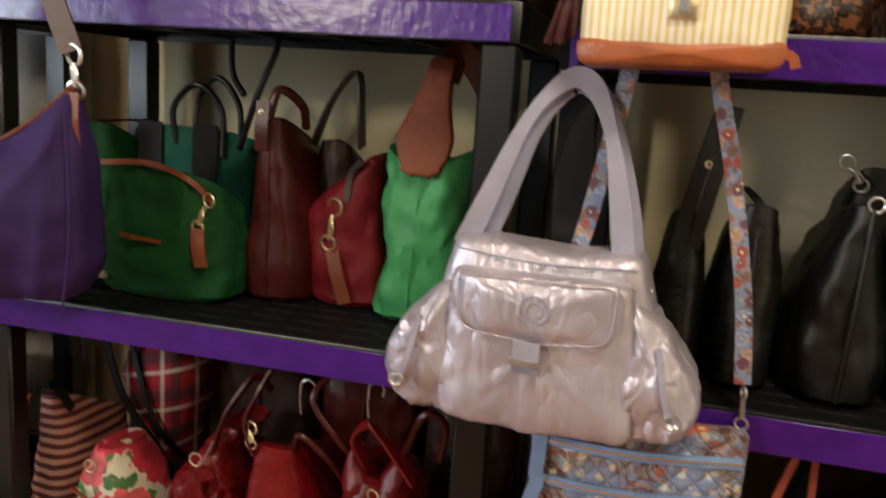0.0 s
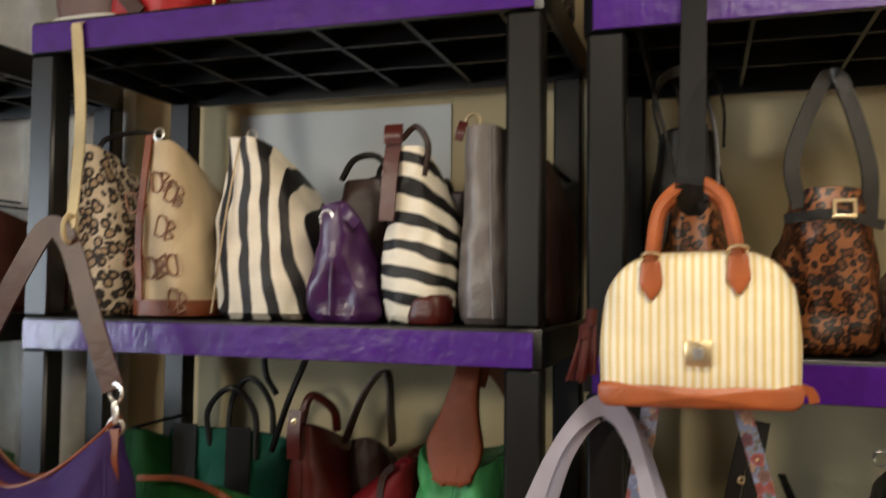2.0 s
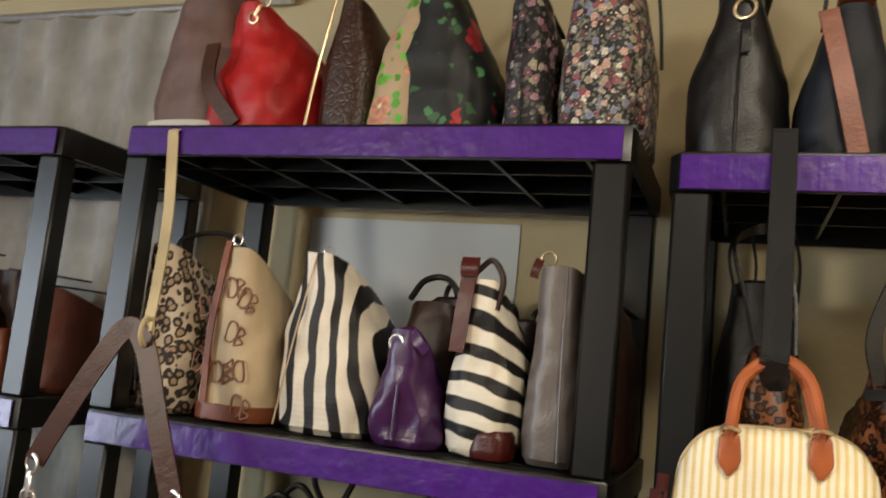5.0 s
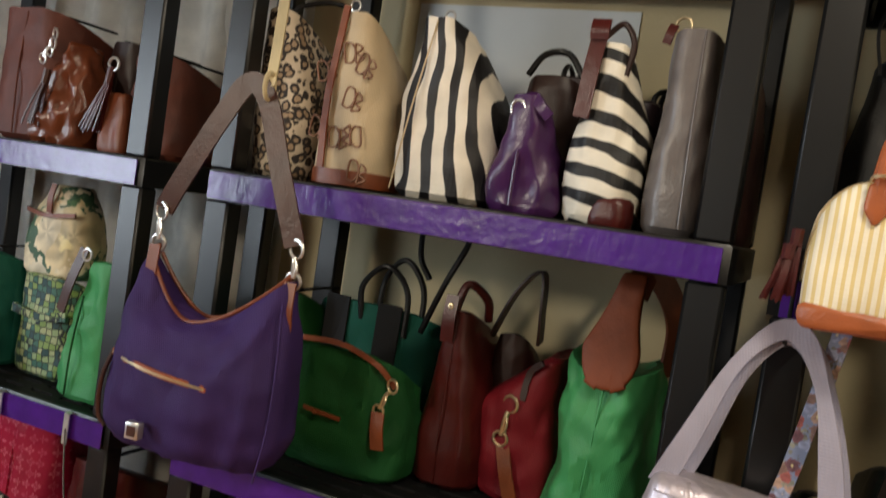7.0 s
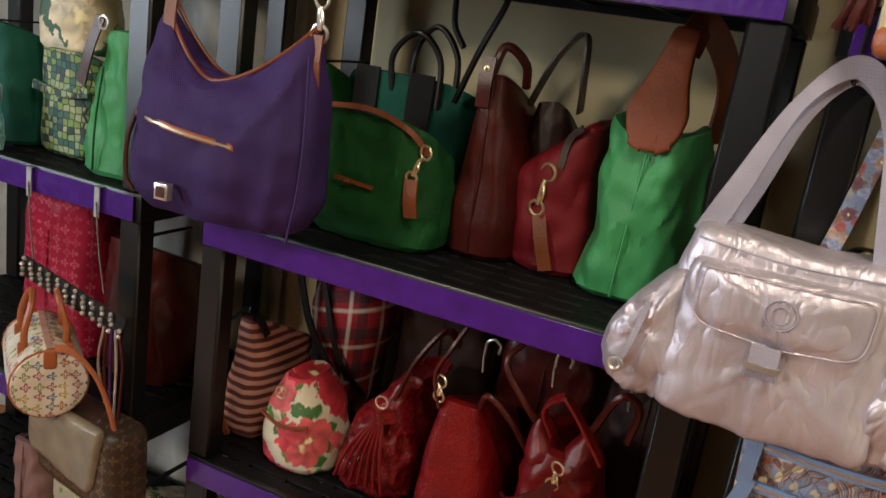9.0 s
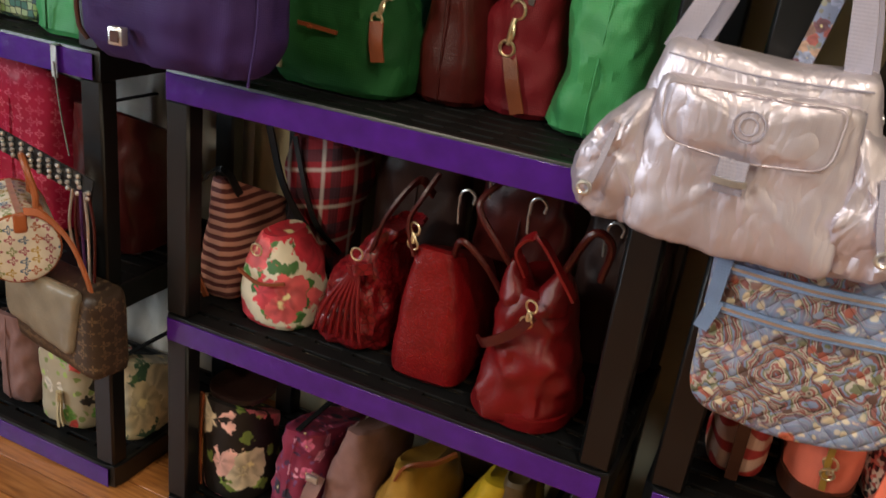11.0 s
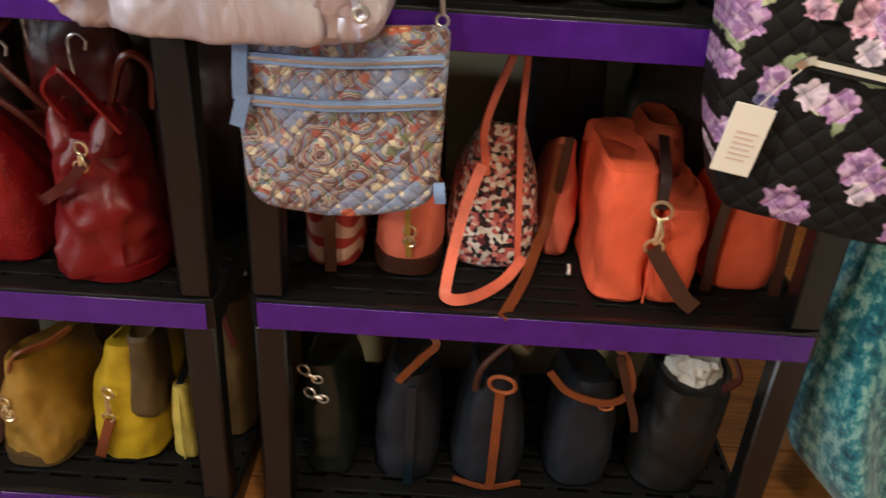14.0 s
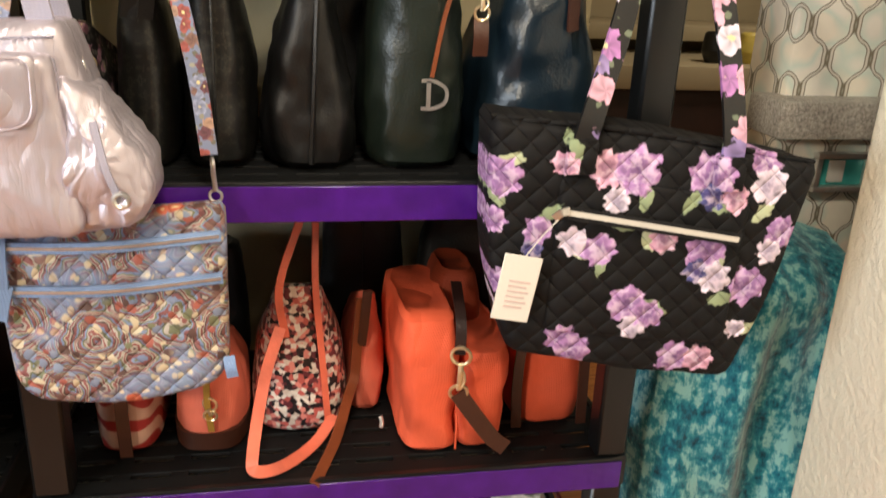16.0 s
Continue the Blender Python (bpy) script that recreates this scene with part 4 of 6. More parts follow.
tab(b, -0.042, 0.04, 0.32, 0.014, 0.03, MAROON, -0.008)
b = end_bag("dark brown suede bag half hidden by the rack post", 3, -0.078, -0.028, 0.10, 0.26, DARK_BROWN, 0.3, 0.6, wr=0.006, seed=19)

# second shelf from the top, second rack
# added tote: black straps, and a dark body in place of shadow
b = end_bag("black tote with straps, added for the shadowed area behind the leopard bags", 3, 0.085, 0.235, 0.27, 0.36, BLACK_SOFT, 0.15, 0.6, wr=0.006, seed=90, droop=0.02)
for xx in (-0.04, 0.03):
    loop(b, [(xx, 0.0, 0.33), (xx - 0.012, -0.01, 0.40), (xx + 0.012, 0.02, 0.45), (xx + 0.03, 0.05, 0.40), (xx + 0.03, 0.06, 0.33)], 0.016, BLACK)
b = end_bag("brown leopard bag with black straps", 3, 0.120, 0.225, 0.08, 0.25, LEOPARD, 0.28, 0.5, wr=0.008, seed=20)
loop(b, [(-0.02, 0.03, 0.23), (-0.04, 0.02, 0.32), (-0.055, 0.05, 0.40), (0.0, 0.08, 0.42), (0.03, 0.05, 0.33), (0.035, 0.03, 0.23)], 0.018, BLACK)
b = end_bag("brown leopard bag with black handles and a buckle", 3, 0.282, 0.425, 0.06, 0.235, LEOPARD, 0.3, 0.68, wr=0.010, seed=21)
loop(b, [(-0.042, 0.01, 0.20), (-0.05, 0.01, 0.27), (-0.01, 0.03, 0.375), (0.006, 0.04, 0.385)], 0.022, BLACK, face=(0.2, -1, 0))
loop(b, [(0.044, 0.01, 0.18), (0.044, 0.01, 0.26), (0.016, 0.03, 0.375), (0.0, 0.04, 0.385)], 0.022, BLACK, face=(0.2, -1, 0))
loop(b, [(-0.062, 0.0, 0.185), (0.0, -0.012, 0.190), (0.06, 0.0, 0.175)], 0.014, BLACK, face=(0, -1, 0), name="belt")
bm = box(-0.004, 0.026, -0.017, -0.012, 0.184, 0.189, 0.001)
for a in ((-0.004, 0.026, -0.017, -0.012, 0.205, 0.210), (-0.004, 0.001, -0.017, -0.012, 0.189, 0.205), (0.021, 0.026, -0.017, -0.012, 0.189, 0.205)):
    box(*a, 0.001, 1, bm)
part("buckle", bm, GOLD, b, "gold frame buckle")
b = end_bag("brown python drawstring bag with a leather tassel", 3, 0.432, 0.610, 0.055, 0.215, PYTHON, 0.3, 0.45, mid=0.9, wr=0.010, seed=22)
part("ring", torus((-0.018, 0.0, 0.205), 0.024, 0.004, (0.3, 1, 0.2)), GOLD, b, "large gold ring")
tassel(b, 0.015, -0.014, 0.17, 0.14, MAROON, 0.02, 22, 0.03)
loop(b, [(-0.06, -0.004, 0.14), (-0.01, -0.016, 0.165), (0.055, -0.004, 0.15)], 0.012, BROWN, face=(0, -1, 0), name="drawstring")
loop(b, [(0.0, 0.0, 0.2), (0.03, -0.01, 0.19), (0.07, 0.0, 0.165)], 0.024, BROWN, face=(0, -1, 0))
b = end_bag("dark brown leather bag at the end of the shelf", 3, 0.620, 0.780, 0.06, 0.27, BROWN, 0.3, 0.5, wr=0.006, seed=23)
arches(b, 0.26, 0.3, 0.07, BLACK)

# middle shelf, first rack
b = end_bag("green canvas bag with brown trim and a hanging clasp", 2, -0.800, -0.535, 0.09, 0.235, GREEN_CLOTH, 0.16, 0.78, mid=1.0, e=3.0, wr=0.008, seed=24)
loop(b, [(-0.10, 0.0, 0.232), (0.0, -0.005, 0.238), (0.075, 0.0, 0.215), (0.112, 0.01, 0.18)], 0.010, TAN, face=(0, -1, 0.3), name="zip_trim", label="tan leather zip trim")
tab(b, -0.03, -0.010, 0.108, 0.008, 0.002, TAN)
part("pocket_zip", strap([(-0.06, -0.006, 0.110), (-0.02, -0.010, 0.108), (0.02, -0.006, 0.104)], 0.007, 0.003, (0, -1, 0), 12), TAN, b)
clasp(b, 0.112, -0.002, 0.185, 0.05, -0.025, GOLD, 1.1)
tab(b, 0.092, -0.004, 0.135, 0.026, 0.065, TAN, 0.01, "leather_tab", "tan leather tab")
part("plate", box(-0.112, -0.094, -0.004, 0.004, 0.025, 0.038, 0.001), GOLD, b, "small gold plate")
b = end_bag("teal and black canvas bag with looped handles", 2, -0.870, -0.560, 0.265, 0.30, TEAL_CLOTH, 0.15, 0.95, mid=1.0, wr=0.006, seed=25)
for xx in (-0.075, 0.045):
    part("band", strap([(xx, -0.006, 0.02), (xx, -0.008, 0.15), (xx, -0.004, 0.30)], 0.055, 0.004, (0, -1, 0), 8), DARK_CLOTH, b, "black vertical band")
roll_loop(b, [(-0.02, 0.0, 0.26), (-0.02, -0.01, 0.33), (0.03, -0.01, 0.375), (0.075, 0.0, 0.33), (0.08, 0.0, 0.24)], 0.006, BLACK)
roll_loop(b, [(0.0, 0.03, 0.26), (0.01, 0.03, 0.35), (0.05, 0.03, 0.39), (0.095, 0.03, 0.34), (0.1, 0.03, 0.26)], 0.006, BLACK)
roll_loop(b, [(0.12, -0.01, 0.26), (0.16, -0.02, 0.36), (0.195, -0.02, 0.44), (0.19, 0.0, 0.47)], 0.006, BLACK)
roll_loop(b, [(0.06, 0.06, 0.47), (0.07, 0.05, 0.40), (0.10, 0.04, 0.36)], 0.006, BLACK)
b = end_bag("tall narrow maroon leather tote", 2, -0.560, -0.415, 0.17, 0.335, MAROON, 0.24, 0.36, mid=0.75, wr=0.004, seed=26)
tab(b, -0.012, -0.004, 0.355, 0.026, 0.085, MAROON, 0.0, "strap_end")
part("rivet", torus((-0.012, -0.009, 0.335), 0.004, 0.002), GOLD, b)
roll_loop(b, [(-0.015, 0.02, 0.32), (0.0, 0.03, 0.375), (0.03, 0.06, 0.35), (0.03, 0.08, 0.31)], 0.008, MAROON)
seam(b, 0.0, 0.0, 0.32, MAROON, 0.0015)
b = end_bag("dark brown tote with a pointed handle", 2, -0.475, -0.360, 0.27, 0.30, DARK_BROWN, 0.15, 0.6, wr=0.005, seed=27)
loop(b, [(-0.05, 0.02, 0.26), (-0.005, 0.02, 0.37), (0.04, 0.02, 0.415), (0.05, 0.02, 0.33), (0.05, 0.03, 0.28)], 0.03, DARK_BROWN)
# red nylon bag that leans with its pointed corner
b = thing("handbag", -0.360, 0.20, TOPS[2] + 0.001, "red nylon bag with a gold clasp on its end", "handbag", "handbags on the racks")
part("body", soft([(0, 0.004, 0.11, 0.075, 0.105), (0.08, -0.005, 0.11, 0.082, 0.11), (0.17, -0.02, 0.11, 0.078, 0.11), (0.235, 0.025, 0.11, 0.040, 0.1), (0.272, 0.05, 0.11, 0.016, 0.09)], e=2.6, wr=0.007, seed=28), RED_CLOTH, b)
part("zip", strap([(0.035, -0.004, 0.265), (0.012, 0.004, 0.24), (0.006, 0.0, 0.19)], 0.012, 0.004, (0, -1, 0.2), 12), DARK_BROWN, b)
clasp(b, -0.012, -0.004, 0.180, 0.068, -0.012, GOLD, 1.35)
tab(b, -0.016, -0.003, 0.105, 0.026, 0.095, TAN, 0.03, "leather_tab", "tan leather tab")
# bright green bag with a leather hobo handle
b = thing("handbag", -0.205, 0.15, TOPS[2] + 0.001, "bright green nylon bag with a broad brown leather handle", "handbag", "handbags on the racks")
part("body", soft([(0, -0.005, 0.12, 0.088, 0.118), (0.1, 0, 0.12, 0.080, 0.12), (0.22, -0.004, 0.12, 0.080, 0.12), (0.305, -0.002, 0.12, 0.074, 0.115)], e=3.2, wr=0.011, freq=16, seed=29, dip=0.035), GREEN_BRIGHT, b)
yoke = rounded([(-0.048, 0.318), (-0.036, 0.262), (0.002, 0.244), (0.040, 0.264), (0.050, 0.312), (0.032, 0.375), (0.036, 0.445), (-0.006, 0.448), (-0.020, 0.385)], [0.01, 0.03, 0.04, 0.03, 0.015, 0.04, 0.01, 0.01, 0.04])
bm = pillow(yoke, -0.022, -0.004, 0.005, 0.003, 0.001, 12, 3, n=80)
for v in bm.verts:
    v.co.y += 0.30 * max(0.0, v.co.z - 0.24)
part("yoke", bm, SADDLE, b, "brown leather handle yoke")
loop(b, [(0.016, 0.06, 0.41), (0.030, 0.08, 0.455), (0.062, 0.11, 0.42), (0.082, 0.13, 0.36), (0.075, 0.15, 0.27)], 0.045, TAN, 0.006, (0.3, -1, 0), (0.9, -0.5, 0))
seam(b, -0.012, 0.0, 0.25, GREEN_BRIGHT, 0.0022, -0.004)

# middle shelf, second rack
b = end_bag("dark quilted bag with gold fittings", 2, 0.090, 0.165, 0.08, 0.20, DARK_FLORAL, 0.28, 0.7, wr=0.006, seed=30)
clasp(b, 0.0, -0.006, 0.18, 0.04, 0.03)
b = end_bag("black monogram bag with slanting handles", 2, 0.175, 0.255, 0.07, 0.26, MONO_BLACK, 0.3, 0.6, wr=0.004, seed=31)
for k in (0, 1):
    loop(b, [(-0.01 + 0.022 * k, 0.0, 0.20), (0.008 + 0.022 * k, -0.004, 0.30), (0.030 + 0.018 * k, 0.0, 0.40)], 0.02, BLACK, face=(0.2, -1, 0))
part("rivet", torus((0.02, -0.006, 0.32), 0.004, 0.002), GOLD, b)
b = end_bag("black quilted monogram bag with gentle sheen", 2, 0.258, 0.362, 0.07, 0.275, MONO_BLACK, 0.3, 0.6, mid=0.98, wr=0.004, seed=32)
b = end_bag("black leather bag with a pinched front fold", 2, 0.366, 0.508, 0.06, 0.29, BLACK, 0.3, 0.35, mid=0.8, wr=0.007, seed=33)
seam(b, 0.0, 0.012, 0.28, BLACK, 0.004)
part("zip_pull", torus((0.014, 0.0, 0.285), 0.010, 0.002), SILVER, b)
b = end_bag("dark olive leather bag", 2, 0.512, 0.668, 0.06, 0.285, OLIVE, 0.3, 0.85, wr=0.007, seed=34)
loop(b, [(0.05, -0.008, 0.285), (0.028, -0.012, 0.22), (0.012, -0.014, 0.135)], 0.006, TAN, face=(0, -1, 0), name="charm_cord")
# the letter-shaped metal charm: a plain D outline
bm = strap([(0.008, -0.016, 0.130), (0.008, -0.016, 0.092)], 0.006, 0.003, n=4)
join(bm, strap([(-0.002, -0.016, 0.130), (0.014, -0.016, 0.130), (0.030, -0.016, 0.122), (0.034, -0.016, 0.111), (0.030, -0.016, 0.099), (0.014, -0.016, 0.092), (-0.002, -0.016, 0.092)], 0.005, 0.003, n=26))
part("letter_charm", bm, SILVER, b, "silver letter D charm")
clasp(b, 0.078, -0.012, 0.255, 0.035, 0.0, GOLD)
tab(b, 0.078, -0.010, 0.215, 0.022, 0.05, BROWN, 0.0, "leather_tab", "brown leather tab")
b = end_bag("blue-black leather bag with brown straps", 2, 0.672, 0.880, 0.07, 0.275, INK, 0.3, 0.6, mid=0.9, wr=0.008, seed=35)
loop(b, [(0.03, -0.004, 0.2), (0.02, -0.012, 0.28), (-0.02, 0.0, 0.36), (-0.05, 0.03, 0.40)], 0.018, BROWN, face=(0.3, -1, 0), name="strap")
b = end_bag("black bag with slim handles and a silver clip", 2, 0.420, 0.560, 0.25, 0.33, BLACK, 0.18, 0.5, wr=0.006, seed=36)
clasp(b, -0.05, -0.01, 0.33, 0.035, 0.03, SILVER)

# second shelf from the floor, first rack
b = end_bag("pink and brown striped bag with tan strap", 1, -0.985, -0.872, 0.11, 0.275, PINK_STRIPE, 0.20, 0.42, mid=0.85, wr=0.005, seed=37, rz=-6, lean=0.02)
loop(b, [(-0.03, 0.0, 0.26), (-0.058, -0.004, 0.17), (-0.05, -0.006, 0.08), (0.0, -0.008, 0.004)], 0.014, TAN, face=(0, -1, 0), name="strap", label="tan leather strap")
loop(b, [(-0.03, 0.01, 0.25), (0.01, 0.0, 0.285), (0.045, 0.0, 0.285), (0.06, 0.02, 0.24)], 0.016, BLACK)
clasp(b, -0.052, -0.008, 0.17, 0.02, 0.0)
b = thing("handbag", -0.764, 0.06, TOPS[1] + 0.001, "small domed bag with red blossoms on white", "handbag", "handbags on the racks")
part("body", soft([(0, 0, 0.085, 0.080, 0.075), (0.06, 0, 0.085, 0.083, 0.08), (0.13, -0.004, 0.085, 0.066, 0.075), (0.188, -0.010, 0.085, 0.030, 0.06)], e=2.5, wr=0.005, seed=38), STRAWBERRY, b)
part("zip_pull", torus((-0.01, -0.004, 0.17), 0.012, 0.002), GOLD, b)
loop(b, [(-0.055, 0.0, 0.115), (0.0, -0.006, 0.102), (0.055, 0.0, 0.115)], 0.006, TAN, face=(0, -1, 0), name="piping")
b = thing("handbag", -0.800, 0.27, TOPS[1] + 0.001, "red tartan bag with black straps", "handbag", "handbags on the racks")
part("body", soft([(0, 0.02, 0.07, 0.02, 0.04), (0.12, 0.015, 0.07, 0.045, 0.06), (0.25, 0.0, 0.07, 0.098, 0.07), (0.345, 0.01, 0.07, 0.075, 0.06)], e=3, wr=0.006, seed=39), PLAID, b)
loop(b, [(-0.10, -0.015, 0.36), (-0.05, -0.02, 0.23), (0.03, -0.02, 0.13), (0.09, -0.015, 0.05)], 0.016, BLACK, face=(0, -1, 0), name="strap")
loop(b, [(-0.04, -0.005, 0.34), (0.02, -0.012, 0.18), (0.09, -0.006, 0.11)], 0.012, BLACK, face=(0, -1, 0), name="strap")
roll_loop(b, [(0.0, 0.02, 0.33), (0.04, 0.02, 0.39), (0.09, 0.03, 0.33)], 0.005, BLACK)
b = thing("handbag", -0.588, 0.085, TOPS[1] + 0.001, "gathered dark red croc-print bag", "handbag", "handbags on the racks")
part("body", soft([(0, -0.01, 0.10, 0.074, 0.09), (0.06, -0.008, 0.10, 0.079, 0.10), (0.15, 0.008, 0.11, 0.060, 0.1), (0.20, 0.022, 0.11, 0.030, 0.08), (0.255, 0.055, 0.11, 0.030, 0.07)], e=2.6, wr=0.012, freq=30, seed=40), RED_CROC, b)
for k in range(7):
    a = -0.05 + k * 0.015
    roll_loop(b, [(0.016 + a * 0.2, 0.0, 0.17), (a * 0.75, -0.006, 0.10), (a * 1.15 - 0.005, -0.004, 0.03)], 0.0035, RED_LEATHER, name="pleat")
loop(b, [(0.0, 0.0, 0.175), (0.022, -0.012, 0.182), (0.05, 0.0, 0.19)], 0.022, RED_CROC, face=(0, -1, 0), name="belt")
loop(b, [(0.03, 0.03, 0.21), (0.06, 0.02, 0.29), (0.10, 0.05, 0.36), (0.12, 0.08, 0.33)], 0.016, MAROON)
part("ring", torus((0.022, -0.012, 0.215), 0.012, 0.002), GOLD, b)
b = end_bag("red crocodile-textured tapered tote", 1, -0.490, -0.336, 0.065, 0.275, RED_EMBOSSED, 0.24, 0.5, mid=0.86, e=4.6, wr=0.003, seed=41)
loop(b, [(-0.035, 0.0, 0.25), (-0.05, -0.004, 0.31), (-0.03, 0.0, 0.36), (-0.015, 0.02, 0.40)], 0.014, MAROON)
clasp(b, -0.038, -0.004, 0.30, 0.03, 0.0)
roll_loop(b, [(0.03, 0.02, 0.26), (0.05, 0.0, 0.30), (0.09, 0.02, 0.26), (0.12, 0.05, 0.2)], 0.006, MAROON)
b = thing("handbag", -0.220, 0.03, TOPS[1] + 0.001, "red leather bucket bag with a drawstring strap", "handbag", "handbags on the racks")
part("body", soft([(0, 0.0, 0.10, 0.084, 0.095), (0.03, 0, 0.10, 0.086, 0.1), (0.12, 0.0, 0.10, 0.076, 0.092), (0.20, -0.006, 0.10, 0.062, 0.08), (0.25, -0.012, 0.10, 0.046, 0.07)], e=2.5, wr=0.017, freq=16, seed=42), RED_LEATHER, b)
for xx, lean in ((-0.040, -0.010), (0.022, 0.012)):
    part("mouth_fold", soft([(0.215, xx, 0.06, 0.030, 0.045), (0.255, xx + lean * 0.5, 0.06, 0.022, 0.035), (0.290, xx + lean, 0.06, 0.007, 0.02)], e=2.2, wr=0.006, rings=12, seed=6), RED_LEATHER, b)
part("base", soft([(-0.0005, 0, 0.10, 0.087, 0.099), (0.032, 0, 0.10, 0.090, 0.105)], wr=0.002, e=2.5, rings=5, r=0.006), RED_LEATHER, b)
loop(b, [(-0.084, 0.02, 0.14), (-0.06, -0.012, 0.155), (-0.015, -0.016, 0.19), (0.012, -0.006, 0.225)], 0.017, MAROON, face=(0, -1, 0), name="drawstring")
clasp(b, 0.006, -0.006, 0.24, 0.03, -0.005)
loop(b, [(-0.02, 0.02, 0.28), (-0.035, 0.0, 0.33), (0.0, -0.012, 0.36), (0.05, -0.006, 0.30), (0.07, 0.0, 0.27)], 0.018, RED_LEATHER)
roll_loop(b, [(-0.05, 0.05, 0.27), (-0.075, 0.03, 0.31), (-0.12, 0.03, 0.37), (-0.1, 0.06, 0.41)], 0.006, MAROON)
roll_loop(b, [(0.03, 0.06, 0.28), (0.07, 0.04, 0.37), (0.10, 0.06, 0.35), (0.09, 0.08, 0.28)], 0.007, MAROON)
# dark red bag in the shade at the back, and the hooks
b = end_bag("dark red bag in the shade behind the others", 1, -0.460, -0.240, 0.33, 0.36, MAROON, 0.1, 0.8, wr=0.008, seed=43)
for hx, hy, hz in ((-0.395, 0.30, 0.925), (-0.285, 0.22, 0.905), (-0.43, 0.24, 0.88), (-0.155, 0.30, 0.87)):
    hk = thing("bag_hook", hx, hy, hz, "silver bag hook over a strap", "hook", "silver bag hooks")
    part("hook", tube([(-0.016, 0, -0.02), (-0.014, 0, 0.004), (0.0, 0, 0.014), (0.014, 0, 0.004), (0.012, 0, -0.012)], 0.003, 20), SILVER, hk)
    part("stem", tube([(-0.016, 0, -0.018), (-0.018, 0.004, -0.03), (-0.016, 0.006, -0.06)], 0.0025, 8), SILVER, hk)

# added dark bags as a backdrop for the dim shelf back
for x0, x1, hh in ((-0.925, -0.74, 0.33), (-0.70, -0.47, 0.36), (-0.235, -0.045, 0.34)):
    end_bag("dark bag added as a backdrop to darken the back of the shelf", 1, x0, x1, 0.345, hh, DARK_BROWN, 0.09, 0.85, wr=0.006, seed=int(-x0 * 90), droop=0.0)

# second shelf from the floor, second rack
# black filler bags, added so the back of this shelf reads dark
for x0, x1, hh in ((0.12, 0.33, 0.26), (0.46, 0.62, 0.34), (0.64, 0.90, 0.36)):
    end_bag("black bag added as a backdrop to darken the back of the shelf", 1, x0, x1, 0.35, hh, BLACK_SOFT, 0.08, 0.85, wr=0.006, seed=int(x0 * 90), droop=0.0)

b = end_bag("red bag with a pale swirling print", 1, 0.092, 0.196, 0.10, 0.175, RED_WHITE, 0.25, 0.9, wr=0.004, seed=44)
tab(b, 0.0, -0.006, 0.17, 0.02, 0.165, BROWN, 0.002, "strap", "brown leather strap")
b = end_bag("coral canvas dome bag with tan base", 1, 0.213, 0.332, 0.10, 0.205, CORAL_CLOTH, 0.24, 0.55, e=2.6, wr=0.004, seed=45)
base_trim(b, 0.058, 0.24, 0.036, BROWN, "brown leather base")
loop(b, [(0.004, -0.006, 0.04), (0.0, -0.008, 0.1), (0.002, 0.0, 0.19)], 0.010, GOLD_LEATHER, face=(0, -1, 0), name="zip", label="gold zip")
clasp(b, 0.004, -0.008, 0.09, 0.02)
b = end_bag("confetti-print tote with coral straps", 1, 0.335, 0.500, 0.135, 0.275, CONFETTI, 0.2, 0.45, mid=0.88, wr=0.003, seed=46)
loop(b, [(-0.030, -0.004, 0.20), (-0.056, -0.045, 0.13), (-0.076, -0.10, 0.03), (-0.070, -0.118, 0.012), (-0.03, -0.10, 0.006), (0.02, -0.05, 0.010), (0.055, 0.0, 0.03)], 0.019, CORAL_LEATHER, face=(0.1, -1, 0.2), face_end=(0, -0.6, 0.8), name="long_strap", label="coral leather strap looping over the shelf edge")
loop(b, [(-0.022, 0.0, 0.18), (-0.03, -0.002, 0.27), (0.008, 0.03, 0.38), (0.020, 0.04, 0.43)], 0.013, CORAL_LEATHER, face=(0.2, -1, 0))
loop(b, [(0.045, 0.0, 0.02), (0.035, -0.006, 0.15), (0.026, 0.0, 0.27), (0.028, 0.03, 0.37), (0.022, 0.04, 0.43)], 0.011, CORAL_LEATHER, face=(0.2, -1, 0))
b = end_bag("slim coral bag with a tan strap trailing forward", 1, 0.498, 0.566, 0.19, 0.235, CORAL_CLOTH, 0.2, 0.5, wr=0.005, seed=47)
loop(b, [(-0.01, 0.0, 0.22), (-0.018, -0.008, 0.13), (-0.022, -0.012, 0.08), (-0.035, -0.04, 0.055), (-0.060, -0.11, 0.02), (-0.098, -0.192, -0.006)], 0.018, TAN, face=(0.2, -1, 0), face_end=(0.2, -0.7, 0.7), name="strap", label="tan leather strap")
tab(b, 0.0, -0.004, 0.235, 0.016, 0.1, BROWN, -0.01)
part("charm", tube([(0.02, -0.05, 0.02), (0.022, -0.055, 0.012), (0.02, -0.06, 0.004)], 0.004, 6), SILVER, b)
b = thing("handbag", 0.662, 0.048, TOPS_B[1] + 0.001, "large orange canvas bag with a gold clasp and brown strap", "handbag", "handbags on the racks")
# same orange canvas, its shade put into a darker colour
part("back_panel", soft([(0.10, 0.020, 0.20, 0.058, 0.075), (0.20, 0.022, 0.20, 0.050, 0.075), (0.262, 0.026, 0.21, 0.030, 0.06)], e=3.0, wr=0.006, seed=50), ORANGE_SHADE_CLOTH, b, "orange canvas top, coloured darker to stand for shade")
